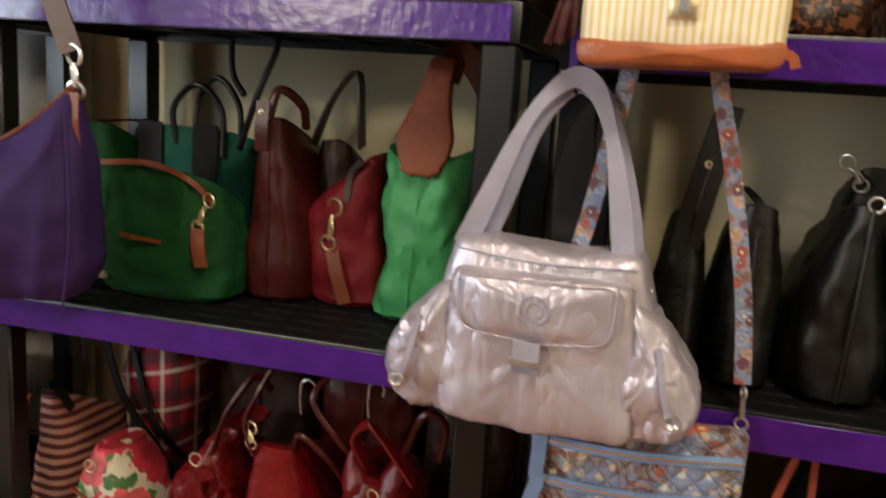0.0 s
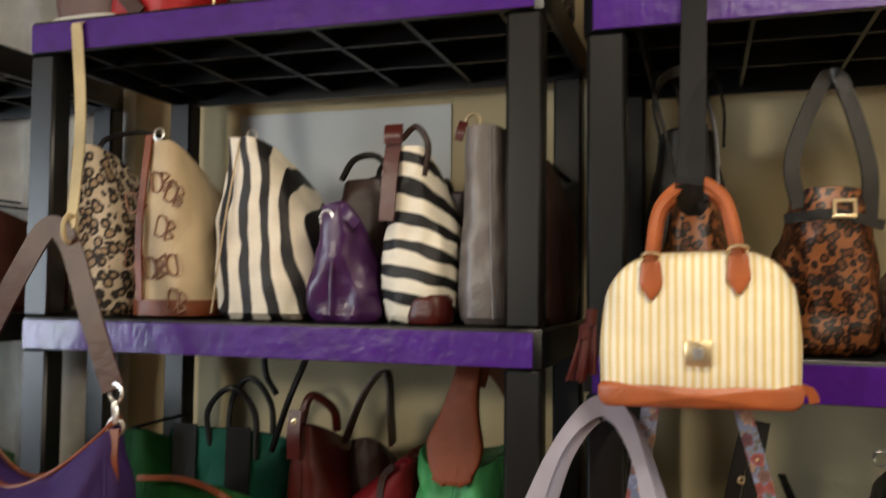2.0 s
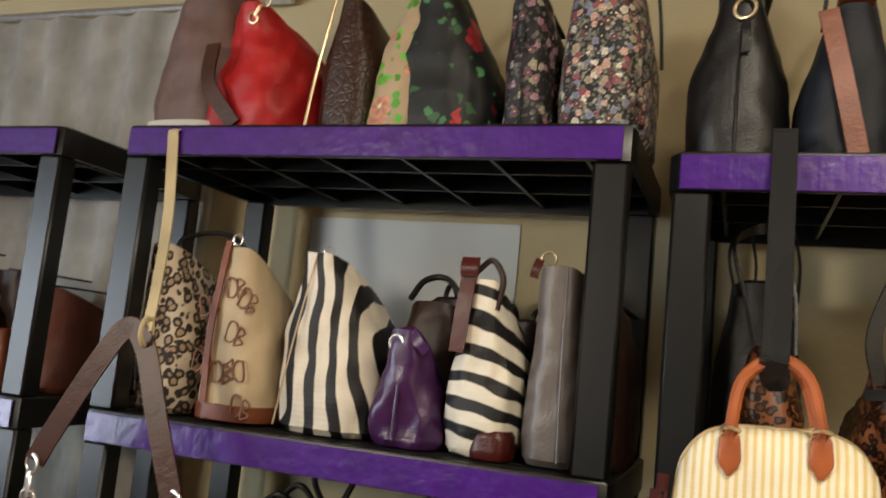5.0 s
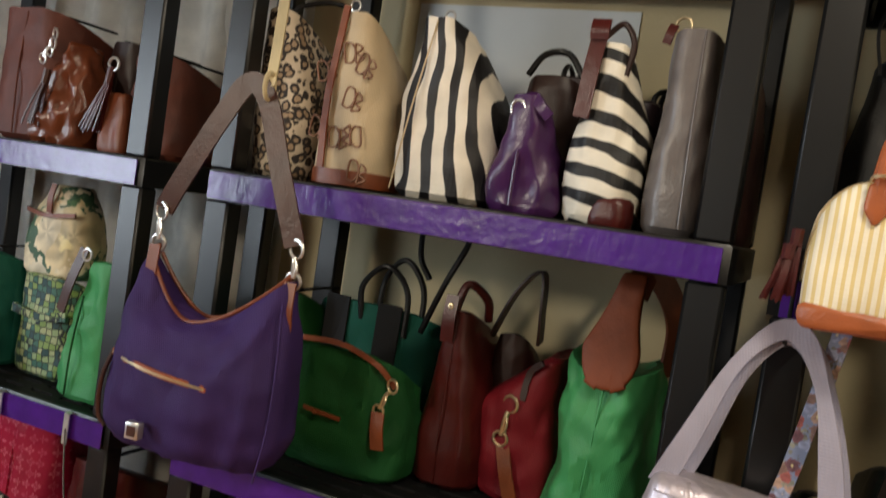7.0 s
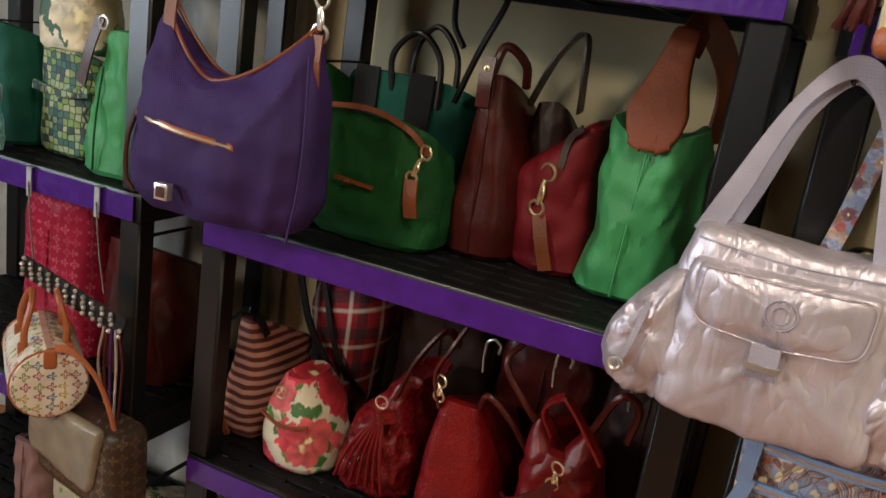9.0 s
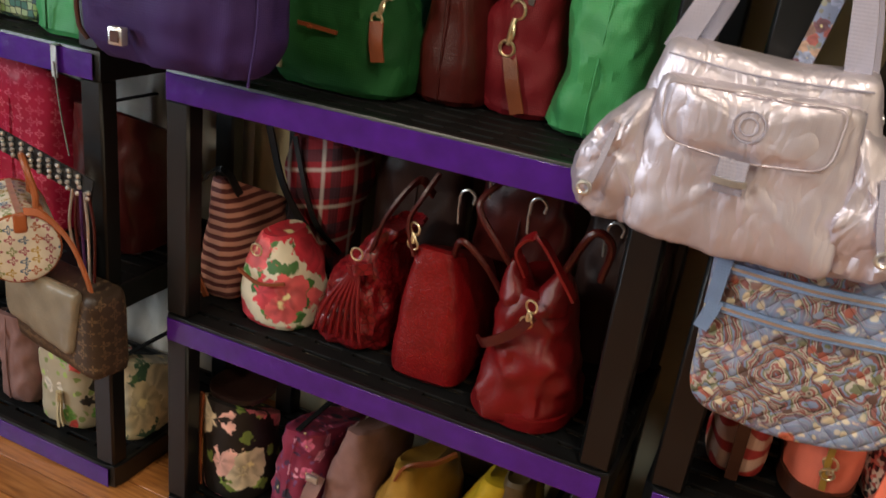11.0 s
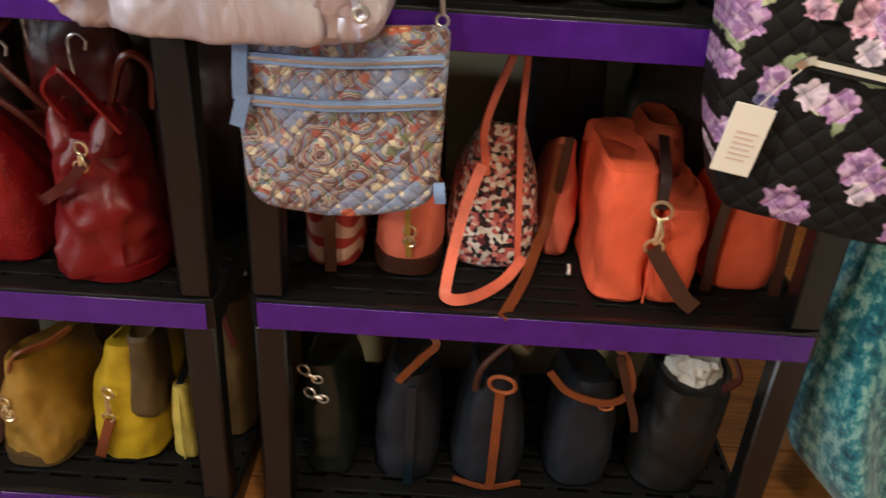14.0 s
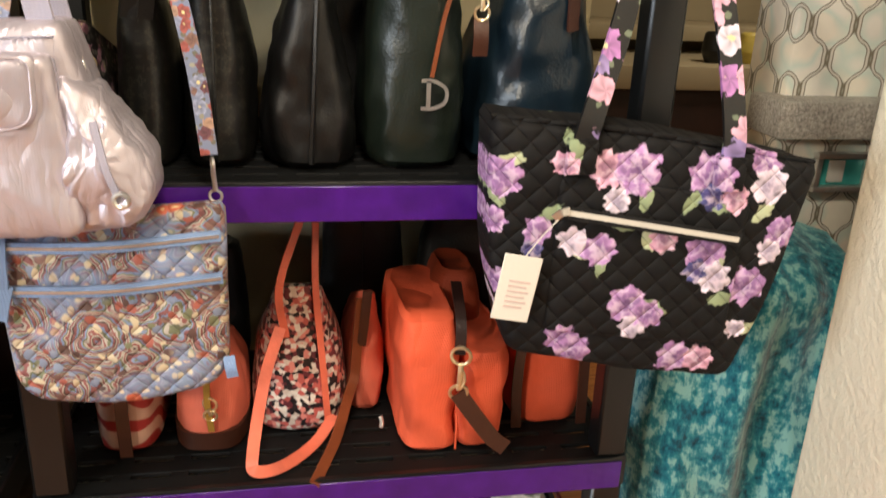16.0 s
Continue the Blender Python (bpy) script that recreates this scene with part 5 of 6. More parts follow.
part("side_panel", soft([(0.0, 0.044, 0.13, 0.042, 0.122), (0.09, 0.050, 0.13, 0.050, 0.126), (0.150, 0.050, 0.13, 0.050, 0.122), (0.182, 0.046, 0.13, 0.044, 0.110)], e=4.0, wr=0.009, freq=17, seed=49), ORANGE_CLOTH, b)
part("body", soft([(0, -0.036, 0.13, 0.050, 0.125), (0.1, -0.040, 0.13, 0.052, 0.130), (0.190, -0.046, 0.13, 0.048, 0.128), (0.238, -0.044, 0.14, 0.044, 0.115)], e=4.6, wr=0.009, freq=13, seed=48), ORANGE_CLOTH, b)
part("zip", strap([(0.012, 0.10, 0.262), (0.006, 0.02, 0.226), (0.002, -0.001, 0.18)], 0.018, 0.004, (0, -1, 0.3), 14), DARK_BROWN, b)
clasp(b, 0.002, -0.010, 0.182, 0.066, -0.002, GOLD, 1.4)
loop(b, [(0.0, -0.012, 0.118), (0.03, -0.018, 0.075), (0.06, -0.02, 0.035), (0.082, -0.022, 0.018)], 0.028, BROWN, face=(0, -1, 0.1), name="strap", label="brown leather strap end")
seam(b, 0.002, 0.0, 0.11, ORANGE_CLOTH, 0.0018, -0.004)
b = end_bag("small orange canvas bag with brown leather edges", 1, 0.780, 0.912, 0.11, 0.23, ORANGE_CLOTH, 0.22, 0.85, wr=0.004, seed=49)
for xx in (-0.062, 0.056):
    loop(b, [(xx, -0.004, 0.004), (xx - 0.004, -0.006, 0.1), (xx * 0.9, 0.0, 0.22)], 0.018, BROWN, face=(0, -1, 0), name="edge_strap")

# bottom shelf, first rack
b = end_bag("round-bottomed black bag with pink and cream peonies", 0, -0.928, -0.765, 0.05, 0.255, PEONY, 0.16, 0.9, e=2.4, wr=0.003, seed=50)
part("opening", soft([(0.244, 0, 0.08, 0.068, 0.066), (0.259, 0, 0.08, 0.070, 0.068)], wr=0.001, rings=4, e=2.4, r=0.004), DARK_BROWN, b, "dark lined opening")
loop(b, [(-0.058, 0.010, 0.01), (-0.058, 0.006, 0.13), (-0.054, 0.010, 0.25)], 0.012, TAN, face=(-0.4, -1, 0), name="edge_strap")
b = end_bag("pink paisley quilted bag", 0, -0.740, -0.625, 0.06, 0.25, PINK_PAISLEY, 0.26, 0.8, wr=0.010, seed=51, lean=0.02)
b = end_bag("mauve leather bag with a wide buckled strap", 0, -0.625, -0.505, 0.08, 0.29, MAUVE, 0.26, 0.45, wr=0.006, seed=52, lean=0.03)
loop(b, [(-0.045, -0.006, 0.15), (-0.055, -0.028, 0.09), (-0.05, -0.03, 0.03), (-0.02, -0.02, 0.012), (0.03, -0.01, 0.07)], 0.034, MAUVE, face=(0, -1, 0), name="strap")
part("buckle", box(-0.062, -0.034, -0.03, -0.022, 0.145, 0.162, 0.002), SILVER, b)
b = end_bag("shiny gold leather bag with a gold ring", 0, -0.505, -0.355, 0.06, 0.265, GOLD_LEATHER, 0.26, 0.34, mid=0.8, wr=0.009, seed=53, lean=0.01)
loop(b, [(0.0, 0.0, 0.23), (0.02, -0.004, 0.27), (0.07, 0.02, 0.285), (0.1, 0.05, 0.3)], 0.014, TAN)
part("ring", torus((-0.02, -0.004, 0.13), 0.013, 0.0025), GOLD, b)
clasp(b, -0.02, -0.004, 0.16, 0.025)
base_trim(b, 0.072, 0.26, 0.03, KHAKI, "brown leather base")
b = end_bag("yellow leather bag with a brown zip and gold clasp", 0, -0.335, -0.180, 0.085, 0.29, YELLOW_LEATHER, 0.26, 0.45, mid=0.92, wr=0.006, seed=54, lean=0.02)
part("gusset", soft([(0.12, 0.05, 0.05, 0.035, 0.056), (0.3, 0.055, 0.05, 0.025, 0.05)], wr=0.003), KHAKI, b, "khaki side gusset")
clasp(b, -0.01, -0.008, 0.18, 0.06, -0.006, GOLD, 1.1)
tab(b, -0.014, -0.008, 0.115, 0.020, 0.09, TAN, -0.03, "leather_tab", "tan leather tab")
b = end_bag("small cream yellow bag by the rack post", 0, -0.178, -0.112, 0.10, 0.19, CREAM_LEATHER, 0.2, 0.6, wr=0.004, seed=55)
b = end_bag("khaki canvas bag with a dark red tag", 0, -0.110, -0.030, 0.17, 0.34, KHAKI, 0.24, 0.9, wr=0.004, seed=56)
tab(b, 0.0, -0.004, 0.33, 0.014, 0.09, MAROON, 0.02)

# bottom shelf, second rack
b = end_bag("dark green bag with silver rings", 0, 0.085, 0.190, 0.08, 0.28, OLIVE, 0.26, 0.6, wr=0.006, seed=57, lean=-0.01)
clasp(b, -0.04, -0.006, 0.265, 0.02, 0.03, SILVER)
clasp(b, -0.03, -0.008, 0.215, 0.012, 0.03, SILVER)
b = end_bag("navy canvas bag with tan straps", 0, 0.222, 0.352, 0.08, 0.27, NAVY, 0.26, 0.6, wr=0.005, seed=58)
loop(b, [(-0.02, -0.004, 0.25), (0.02, -0.012, 0.31), (0.045, 0.0, 0.34), (0.0, 0.02, 0.37), (-0.03, 0.03, 0.36)], 0.014, TAN, face=(0, -1, 0))
tab(b, 0.006, -0.005, 0.24, 0.018, 0.235, INK, 0.0, "centre_band")
b = end_bag("dark canvas bag with a tan centre strap and rim", 0, 0.372, 0.522, 0.08, 0.275, NAVY, 0.24, 0.5, mid=0.85, wr=0.004, seed=59)
tab(b, 0.006, -0.006, 0.24, 0.018, 0.235, TAN, 0.0, "centre_strap", "tan leather centre strap")
loop(b, [(-0.066, 0.006, 0.012), (0.0, -0.008, 0.008), (0.066, 0.006, 0.012)], 0.010, TAN, face=(0, -1, 0), name="rim")
part("ring", torus((0.008, -0.010, 0.262), 0.024, 0.004, (0.2, 1, 0.3)), ORANGE_TAN, b, "tan leather ring")
roll_loop(b, [(-0.04, 0.0, 0.24), (-0.03, -0.01, 0.30), (0.02, -0.01, 0.36), (0.05, 0.0, 0.34)], 0.006, BROWN)
b = end_bag("dark navy bag with slack brown handles", 0, 0.560, 0.695, 0.09, 0.27, NAVY, 0.24, 0.6, wr=0.005, seed=60)
loop(b, [(-0.09, -0.01, 0.29), (-0.05, -0.015, 0.25), (0.02, -0.02, 0.235), (0.06, -0.01, 0.26), (0.045, 0.0, 0.32), (0.01, 0.02, 0.35)], 0.014, TAN, face=(0, -1, 0))
loop(b, [(0.03, -0.004, 0.33), (0.05, -0.014, 0.27), (0.075, -0.014, 0.20), (0.082, -0.01, 0.165)], 0.014, BROWN, face=(0, -1, 0))
part("ring", torus((0.02, -0.018, 0.225), 0.012, 0.003, (0, 1, 0.2), 0.7), ORANGE_TAN, b)
b = thing("handbag", 0.815, 0.09, TOPS_B[0] + 0.001, "dark grey open bag with white tissue inside", "handbag", "handbags on the racks")
part("body", soft([(0, -0.01, 0.1, 0.075, 0.1), (0.14, 0.0, 0.1, 0.078, 0.1), (0.255, 0.012, 0.1, 0.072, 0.09)], e=2.8, wr=0.004, seed=61, dip=0.012), BLACK_SOFT, b)
part("tissue", soft([(0.22, 0.012, 0.09, 0.05, 0.06), (0.262, 0.01, 0.085, 0.045, 0.05), (0.29, 0.02, 0.08, 0.03, 0.03)], e=2, wr=0.014, freq=40, seed=5), PAPER, b, "crumpled white tissue")
loop(b, [(0.05, 0.02, 0.25), (0.065, 0.0, 0.30), (0.03, 0.03, 0.345), (-0.03, 0.03, 0.33)], 0.016, MAROON)

# ---- third rack ----
for x0, x1, y, h, mat, lab in ((-1.640, -1.420, 0.05, 0.29, CHESTNUT, "large brown leather tote"), (-1.430, -1.300, 0.16, 0.25, DARK_BROWN, "dark brown leather bag behind the hobo"), (-1.300, -1.130, 0.10, 0.22, CHESTNUT, "brown leather bag beside the rack post")):
    b = end_bag(lab, 3, x0, x1, y, h, mat, 0.26, 0.9, wr=0.006, seed=int(-x0 * 50))
b = thing("handbag", -1.415, 0.035, TOPS[3] + 0.001, "glossy brown leather hobo with tassels", "handbag", "handbags on the racks")
part("body", soft([(0, -0.01, 0.06, 0.075, 0.055), (0.07, 0, 0.06, 0.072, 0.06), (0.15, 0.015, 0.06, 0.050, 0.05), (0.215, 0.02, 0.06, 0.022, 0.04)], e=2.4, wr=0.014, freq=22, seed=63), leather("glossy_brown_leather", "#6e3a24", 0.26), b)
tassel(b, 0.0, -0.012, 0.15, 0.12, BROWN, -0.03, 14, 0.022)
clasp(b, 0.005, -0.01, 0.205, 0.035, -0.03, SILVER)
clasp(b, -0.03, 0.02, 0.23, 0.04, -0.01, SILVER)
b = thing("handbag", -1.255, 0.045, TOPS[3] + 0.001, "small brown bag with a long fringe tassel", "handbag", "handbags on the racks")
part("body", soft([(0, 0, 0.03, 0.04, 0.028), (0.12, 0, 0.03, 0.03, 0.025)], wr=0.005, rings=10, seed=64), TAN, b)
tassel(b, 0.0, -0.006, 0.17, 0.14, MAROON, -0.045, 18, 0.024)
part("ring", torus((0.004, -0.006, 0.175), 0.013, 0.003), SILVER, b)

b = end_bag("green mosaic-print fabric tote bag", 2, -1.545, -1.340, 0.10, 0.235, GREEN_TILE, 0.2, 0.95, wr=0.005, seed=65)
loop(b, [(-0.085, 0.0, 0.145), (0.0, -0.006, 0.138), (0.08, 0.0, 0.150)], 0.020, GREEN_TILE, face=(0, -1, 0), name="band")
c = thing("handbag", -1.462, 0.105, TOPS[2] + 0.225, "small green bag with large white blossoms on the mosaic tote", "handbag", "handbags on the racks")
part("body", soft([(0, 0, 0.06, 0.092, 0.055), (0.08, 0, 0.06, 0.095, 0.06), (0.150, 0.004, 0.06, 0.074, 0.05), (0.205, 0.008, 0.06, 0.036, 0.04)], e=2.6, wr=0.004, seed=66), WHITE_GREEN, c)
loop(c, [(-0.072, 0.008, 0.142), (0.0, -0.002, 0.136), (0.076, 0.008, 0.145)], 0.010, TAN, face=(0, -1, 0), name="trim")
tab(c, 0.006, 0.006, 0.207, 0.016, 0.065, TAN, -0.004)
b = end_bag("bright green nylon tote with a brown strap end", 2, -1.345, -1.160, 0.045, 0.30, GREEN_BRIGHT, 0.22, 0.42, mid=0.74, wr=0.010, seed=67, lean=0.03)
tab(b, -0.01, -0.008, 0.315, 0.024, 0.135, BROWN, -0.045, "strap_end", "brown leather strap end")
part("ring", torus((0.0, -0.010, 0.305), 0.012, 0.003), SILVER, b)
seam(b, -0.022, -0.005, 0.22, GREEN_CLOTH, 0.002, -0.006)
b = end_bag("teal canvas tote bag on the shelf", 2, -1.690, -1.548, 0.07, 0.27, TEAL_CLOTH, 0.24, 0.8, wr=0.006, seed=68)
c = thing("plush_charm", -1.555, 0.028, TOPS[2] + 0.001, "turquoise plush charm by the teal tote", "charm")
part("body", soft([(0, 0, 0, 0.022, 0.018), (0.05, -0.005, 0, 0.02, 0.018), (0.1, -0.02, 0, 0.024, 0.02), (0.14, -0.012, 0, 0.014, 0.012)], e=2, wr=0.008, freq=50, rings=10, seed=69), VELVET, c)
b = end_bag("dark green bag behind the purple hobo", 2, -0.930, -0.815, 0.20, 0.30, GREEN_CLOTH, 0.2, 0.7, wr=0.006, seed=70)

b = end_bag("pink-red glossy monogram bag", 1, -1.640, -1.380, 0.13, 0.40, MONO_RED, 0.2, 0.9, wr=0.006, seed=71)
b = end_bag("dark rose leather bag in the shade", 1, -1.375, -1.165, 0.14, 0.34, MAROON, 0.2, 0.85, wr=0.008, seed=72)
b = end_bag("pale printed bag with pets and flowers", 0, -1.415, -1.235, 0.05, 0.235, PET_PRINT, 0.2, 0.85, wr=0.006, seed=73)
tassel(b, 0.02, -0.01, 0.11, 0.10, CREAM_STRAP, 0.0, 8, 0.012)
b = end_bag("pale mauve bag on the bottom shelf", 0, -1.560, -1.430, 0.06, 0.25, MAUVE, 0.2, 0.85, wr=0.008, seed=74)
b = end_bag("grey-green printed bag behind the post", 0, -1.225, -1.120, 0.09, 0.22, WHITE_GREEN, 0.2, 0.7, wr=0.008, seed=75)


# ---- hanging bags ----
# purple hobo on a cream strap
h = thing("hobo_bag", -0.815, -0.095, 1.078, "purple nylon hobo hanging by a brown leather strap", "handbag", "hanging bags", 6)


def hobo_dip(x):
    """How far the slack mouth sags: deepest a third of the way across."""
    u = (x + 0.028) / (0.108 if x < -0.028 else 0.168)
    return 0.112 * max(0.0, 1 - abs(u) ** 1.7) + 0.06 * (x + 0.13) * 0.8


bm = soft([(0.014, -0.004, 0.0, 0.136, 0.042), (0.04, -0.006, 0.0, 0.158, 0.066), (0.10, -0.006, 0.0, 0.164, 0.078), (0.18, -0.004, 0, 0.162, 0.076), (0.27, 0.002, 0, 0.150, 0.054), (0.352, 0.004, 0, 0.134, 0.024)], e=2.8, wr=0.015, freq=11, seed=80, seg=84, rings=40)
for v in bm.verts:
    u = max(0.0, v.co.z / 0.352)
    d = hobo_dip(v.co.x)
    v.co.y -= 0.10 * d * math.sin(min(1.0, u) * math.pi) * (1 if v.co.y < 0 else -1)
    v.co.z -= d * u ** 2.6
part("body", bm, PURPLE_CLOTH, h)
for s, yy in ((1, -0.026), (-1, 0.024)):
    rim = []
    for i in range(25):
        x = 0.004 + 0.136 * (-1 + i / 12)
        rim.append((x, yy * (1 - 0.75 * ((x - 0.004) / 0.136) ** 2) - 0.003 * s, 0.354 - hobo_dip(x) + (0.004 if s < 0 else 0.0)))
    part("rim", tube(rim, 0.0036, 60, 8), TAN, h, "tan leather rim")
for xx, zt, zb in ((-0.122, 0.408, 0.356), (0.140, 0.384, 0.334)):
    clasp(h, xx, -0.006, zt, zt - zb + 0.004, 0.004, SILVER, 1.35)
    tab(h, xx + 0.002, -0.014, zb - 0.004, 0.022, 0.082, TAN, 0.004, "ring_tab", "tan leather tab")
part("strap", strap([(-0.118, -0.006, 0.412), (-0.092, -0.008, 0.462), (-0.030, -0.004, 0.580), (0.010, 0.002, 0.640), (0.048, 0.002, 0.612), (0.090, -0.004, 0.505), (0.136, -0.006, 0.388)], 0.036, 0.005, (0.15, -1, 0), 48), BROWN, h, "brown leather shoulder strap")
z = part("pocket_zip", strap([(-0.146, -0.052, 0.168), (-0.09, -0.082, 0.166), (-0.02, -0.092, 0.158), (0.060, -0.084, 0.150)], 0.010, 0.004, (0, -1, 0), 24), ORANGE_TAN, h, "copper-coloured zip")
part("zip_teeth", strap([(-0.144, -0.0555, 0.168), (-0.09, -0.0855, 0.166), (-0.02, -0.0955, 0.158), (0.058, -0.0875, 0.150)], 0.004, 0.002, (0, -1, 0), 24), GOLD, z, "bright metal zip teeth")
part("plate", box(-0.072, -0.046, -0.095, -0.080, 0.046, 0.073, 0.002), SILVER, h, "small square metal plate")
part("plate_recess", box(-0.067, -0.051, -0.0965, -0.0955, 0.051, 0.068, 0.0002, 1), BROWN, h)
roll_loop(h, [(-0.150, -0.045, 0.170), (-0.164, -0.05, 0.12), (-0.168, -0.045, 0.06), (-0.155, -0.04, 0.035)], 0.004, BROWN, name="zip_pull")
part("side_seam", tube([(0.150, -0.045, 0.30), (0.160, -0.055, 0.20), (0.158, -0.055, 0.10), (0.140, -0.045, 0.01)], 0.002, 24, 6), PURPLE_CLOTH, h)
cs = thing("webbing_strap", -0.80, -0.012, 1.715, "cream webbing strap hung over the top shelf edge", "strap")
part("band", strap([(0.03, -0.075, 0.0), (0.012, -0.045, 0.08), (-0.012, -0.012, 0.2), (-0.035, 0.002, 0.33), (-0.038, 0.006, 0.362), (-0.04, 0.06, 0.362)], 0.021, 0.003, (0, -1, 0), 40, (0, -0.4, 1)), CREAM_STRAP, cs)
part("loop", torus((0.032, -0.078, 0.0), 0.022, 0.004, (1, 0.3, 0)), CREAM_STRAP, cs)

# yellow-striped dome bag on a black strap
h = thing("dome_bag", 0.178, -0.012, 1.488, "cream and yellow striped dome satchel with tan leather handles", "handbag", "hanging bags")
o = rounded([(-0.114, 0.0), (0.116, 0.006), (0.120, 0.10), (0.100, 0.19), (-0.098, 0.182), (-0.118, 0.09)], [0.012, 0.012, 0.05, 0.06, 0.06, 0.05])
part("body", pillow(o, -0.112, -0.004, 0.022, 0.008, 0.002, n=96), SEERSUCKER, h)
o2 = rounded([(-0.114, -0.002), (0.115, 0.003), (0.1205, 0.034), (-0.1185, 0.029)], 0.012)
part("base", pillow(o2, -0.1165, -0.002, 0.012, 0.004, 0.0, n=72), ORANGE_TAN, h, "tan leather base band")
for yy in (-0.118, -0.045):
    roll_loop(h, [(-0.052, yy, 0.165), (-0.050, yy, 0.20), (-0.040, yy + 0.006, 0.245), (-0.004, yy + 0.012, 0.272), (0.030, yy + 0.006, 0.252), (0.044, yy, 0.205), (0.047, yy, 0.172)], 0.0078, ORANGE_TAN, "tan rolled leather handle")
    for xx, zz in ((-0.052, 0.168), (0.047, 0.176)):
        patch = rounded([(xx, zz - 0.042), (xx + 0.014, zz - 0.022), (xx + 0.011, zz + 0.010), (xx - 0.011, zz + 0.010), (xx - 0.014, zz - 0.022)], 0.006)
        part("handle_patch", pillow(patch, yy - 0.006, yy + 0.004, 0.003, 0.001, 0.0, n=30), ORANGE_TAN, h)
        part("handle_ring", torus((xx, yy - 0.004, zz + 0.014), 0.010, 0.0024, (0, 0.3, 1)), GOLD, h)
part("plate", box(-0.014, 0.018, -0.1265, -0.118, 0.052, 0.082, 0.003), GOLD, h, "square gold plate")
part("plate_mark", box(-0.004, 0.008, -0.1285, -0.1262, 0.060, 0.074, 0.001, 1), SILVER, h)
oz = [q for q in resample(o, 60) if q[1] > 0.05]
oz = sorted(oz, key=lambda q: math.atan2(q[1] - 0.05, -q[0]))
part("zip", tube([(x * 1.008, -0.058, z * 1.006) for x, z in oz], 0.003, 60), GOLD, h, "gold zip")
tassel(h, -0.130, -0.060, 0.115, 0.085, MAROON, -0.008, 14, 0.014)
tassel(h, -0.137, -0.066, 0.095, 0.075, MAROON, -0.012, 12, 0.012)
part("side_tab", strap([(0.118, -0.06, 0.025), (0.130, -0.06, 0.02), (0.134, -0.06, 0.008)], 0.012, 0.005, (0, -1, 0), 8), ORANGE_TAN, h)
bs = thing("hanging_strap", 0.176, -0.004, 1.74, "black webbing strap looped over the top shelf", "strap")
part("band", strap([(-0.006, -0.125, 0.015), (-0.004, -0.120, 0.035), (-0.002, -0.075, 0.12), (0.0, -0.016, 0.28), (0.0, -0.006, 0.326), (0.0, 0.0, 0.336), (0.0, 0.06, 0.334)], 0.033, 0.003, (0, -1, 0.2), 40, (0, -0.3, 1)), DARK_CLOTH, bs)
part("loop", strap([(-0.006, -0.125, 0.015), (-0.004, -0.10, -0.004), (0.0, -0.06, 0.0), (0.0, -0.045, 0.03), (0.0, -0.06, 0.10)], 0.033, 0.003, (0, -1, 0), 20, (0, 1, 0)), DARK_CLOTH, bs)

# silver satchel
h = thing("satchel", 0.045, -0.012, 1.022, "metallic silver-lilac nylon satchel with flap and side pockets", "handbag", "hanging bags")
o = rounded([(-0.150, 0.0), (0.0, -0.008), (0.165, -0.004), (0.158, 0.11), (0.122, 0.238), (0.02, 0.232), (-0.118, 0.244), (-0.150, 0.12)], [0.03, 0.01, 0.03, 0.03, 0.012, 0.02, 0.012, 0.03])
part("body", pillow(o, -0.105, -0.004, 0.022, 0.012, 0.003, 22, 81, n=110), SILVER_NYLON, h)
for s, lab in ((-1, "left"), (1, "right")):
    cx = 0.163 * s
    o2 = rounded([(s * 0.085, 0.006), (s * 0.170, -0.002), (s * 0.210, 0.030), (s * 0.206, 0.085), (s * 0.150, 0.165), (s * 0.112, 0.190), (s * 0.096, 0.10)], [0.012, 0.03, 0.03, 0.03, 0.03, 0.012, 0.02])
    part("side_pocket", pillow(o2, -0.120, -0.012, 0.026, 0.010, 0.010, 34, 82 + s, n=100), SILVER_NYLON, h)
    part("pocket_zip", strap([(cx - 0.012 * s, -0.128, 0.135), (cx - 0.002 * s, -0.136, 0.085), (cx + 0.010 * s, -0.134, 0.045)], 0.008, 0.004, (0, -1, 0), 14), LILAC_WEB, h)
    part("zip_pull", torus((cx + 0.012 * s, -0.139, 0.048), 0.008, 0.003), SILVER, h)
    part("side_ring", torus((0.125 * s + 0.006, -0.06, 0.205 - 0.02 * s), 0.010, 0.002, (1, 0.5, 0)), SILVER, h)
o3 = rounded([(-0.124, 0.004), (0.0, -0.004), (0.130, 0.0), (0.122, 0.12), (0.114, 0.205), (-0.112, 0.205), (-0.120, 0.12)], [0.02, 0.02, 0.02, 0.02, 0.012, 0.012, 0.02])
part("front_panel", pillow(o3, -0.127, -0.08, 0.011, 0.010, 0.004, 26, 85, n=110), SILVER_NYLON, h, "broad crinkled front panel")
for xx in (-0.121, 0.124):
    part("panel_piping", tube([(xx * 0.92, -0.113, 0.200), (xx * 0.985, -0.117, 0.12), (xx * 1.02, -0.117, 0.06), (xx, -0.115, 0.010)], 0.0016, 24, 6), LILAC_WEB, h)
part("top_panel_seam", tube([(-0.112, -0.106, 0.226), (0.0, -0.112, 0.218), (0.116, -0.106, 0.222)], 0.0014, 24, 6), LILAC_WEB, h)
o4 = rounded([(-0.100, 0.128), (0.0, 0.118), (0.097, 0.128), (0.100, 0.206), (-0.106, 0.202)], [0.024, 0.02, 0.024, 0.012, 0.012])
part("flap", pillow(o4, -0.141, -0.098, 0.012, 0.006, 0.004, 18, 86, n=90), SILVER_NYLON, h, "smooth metallic front flap")
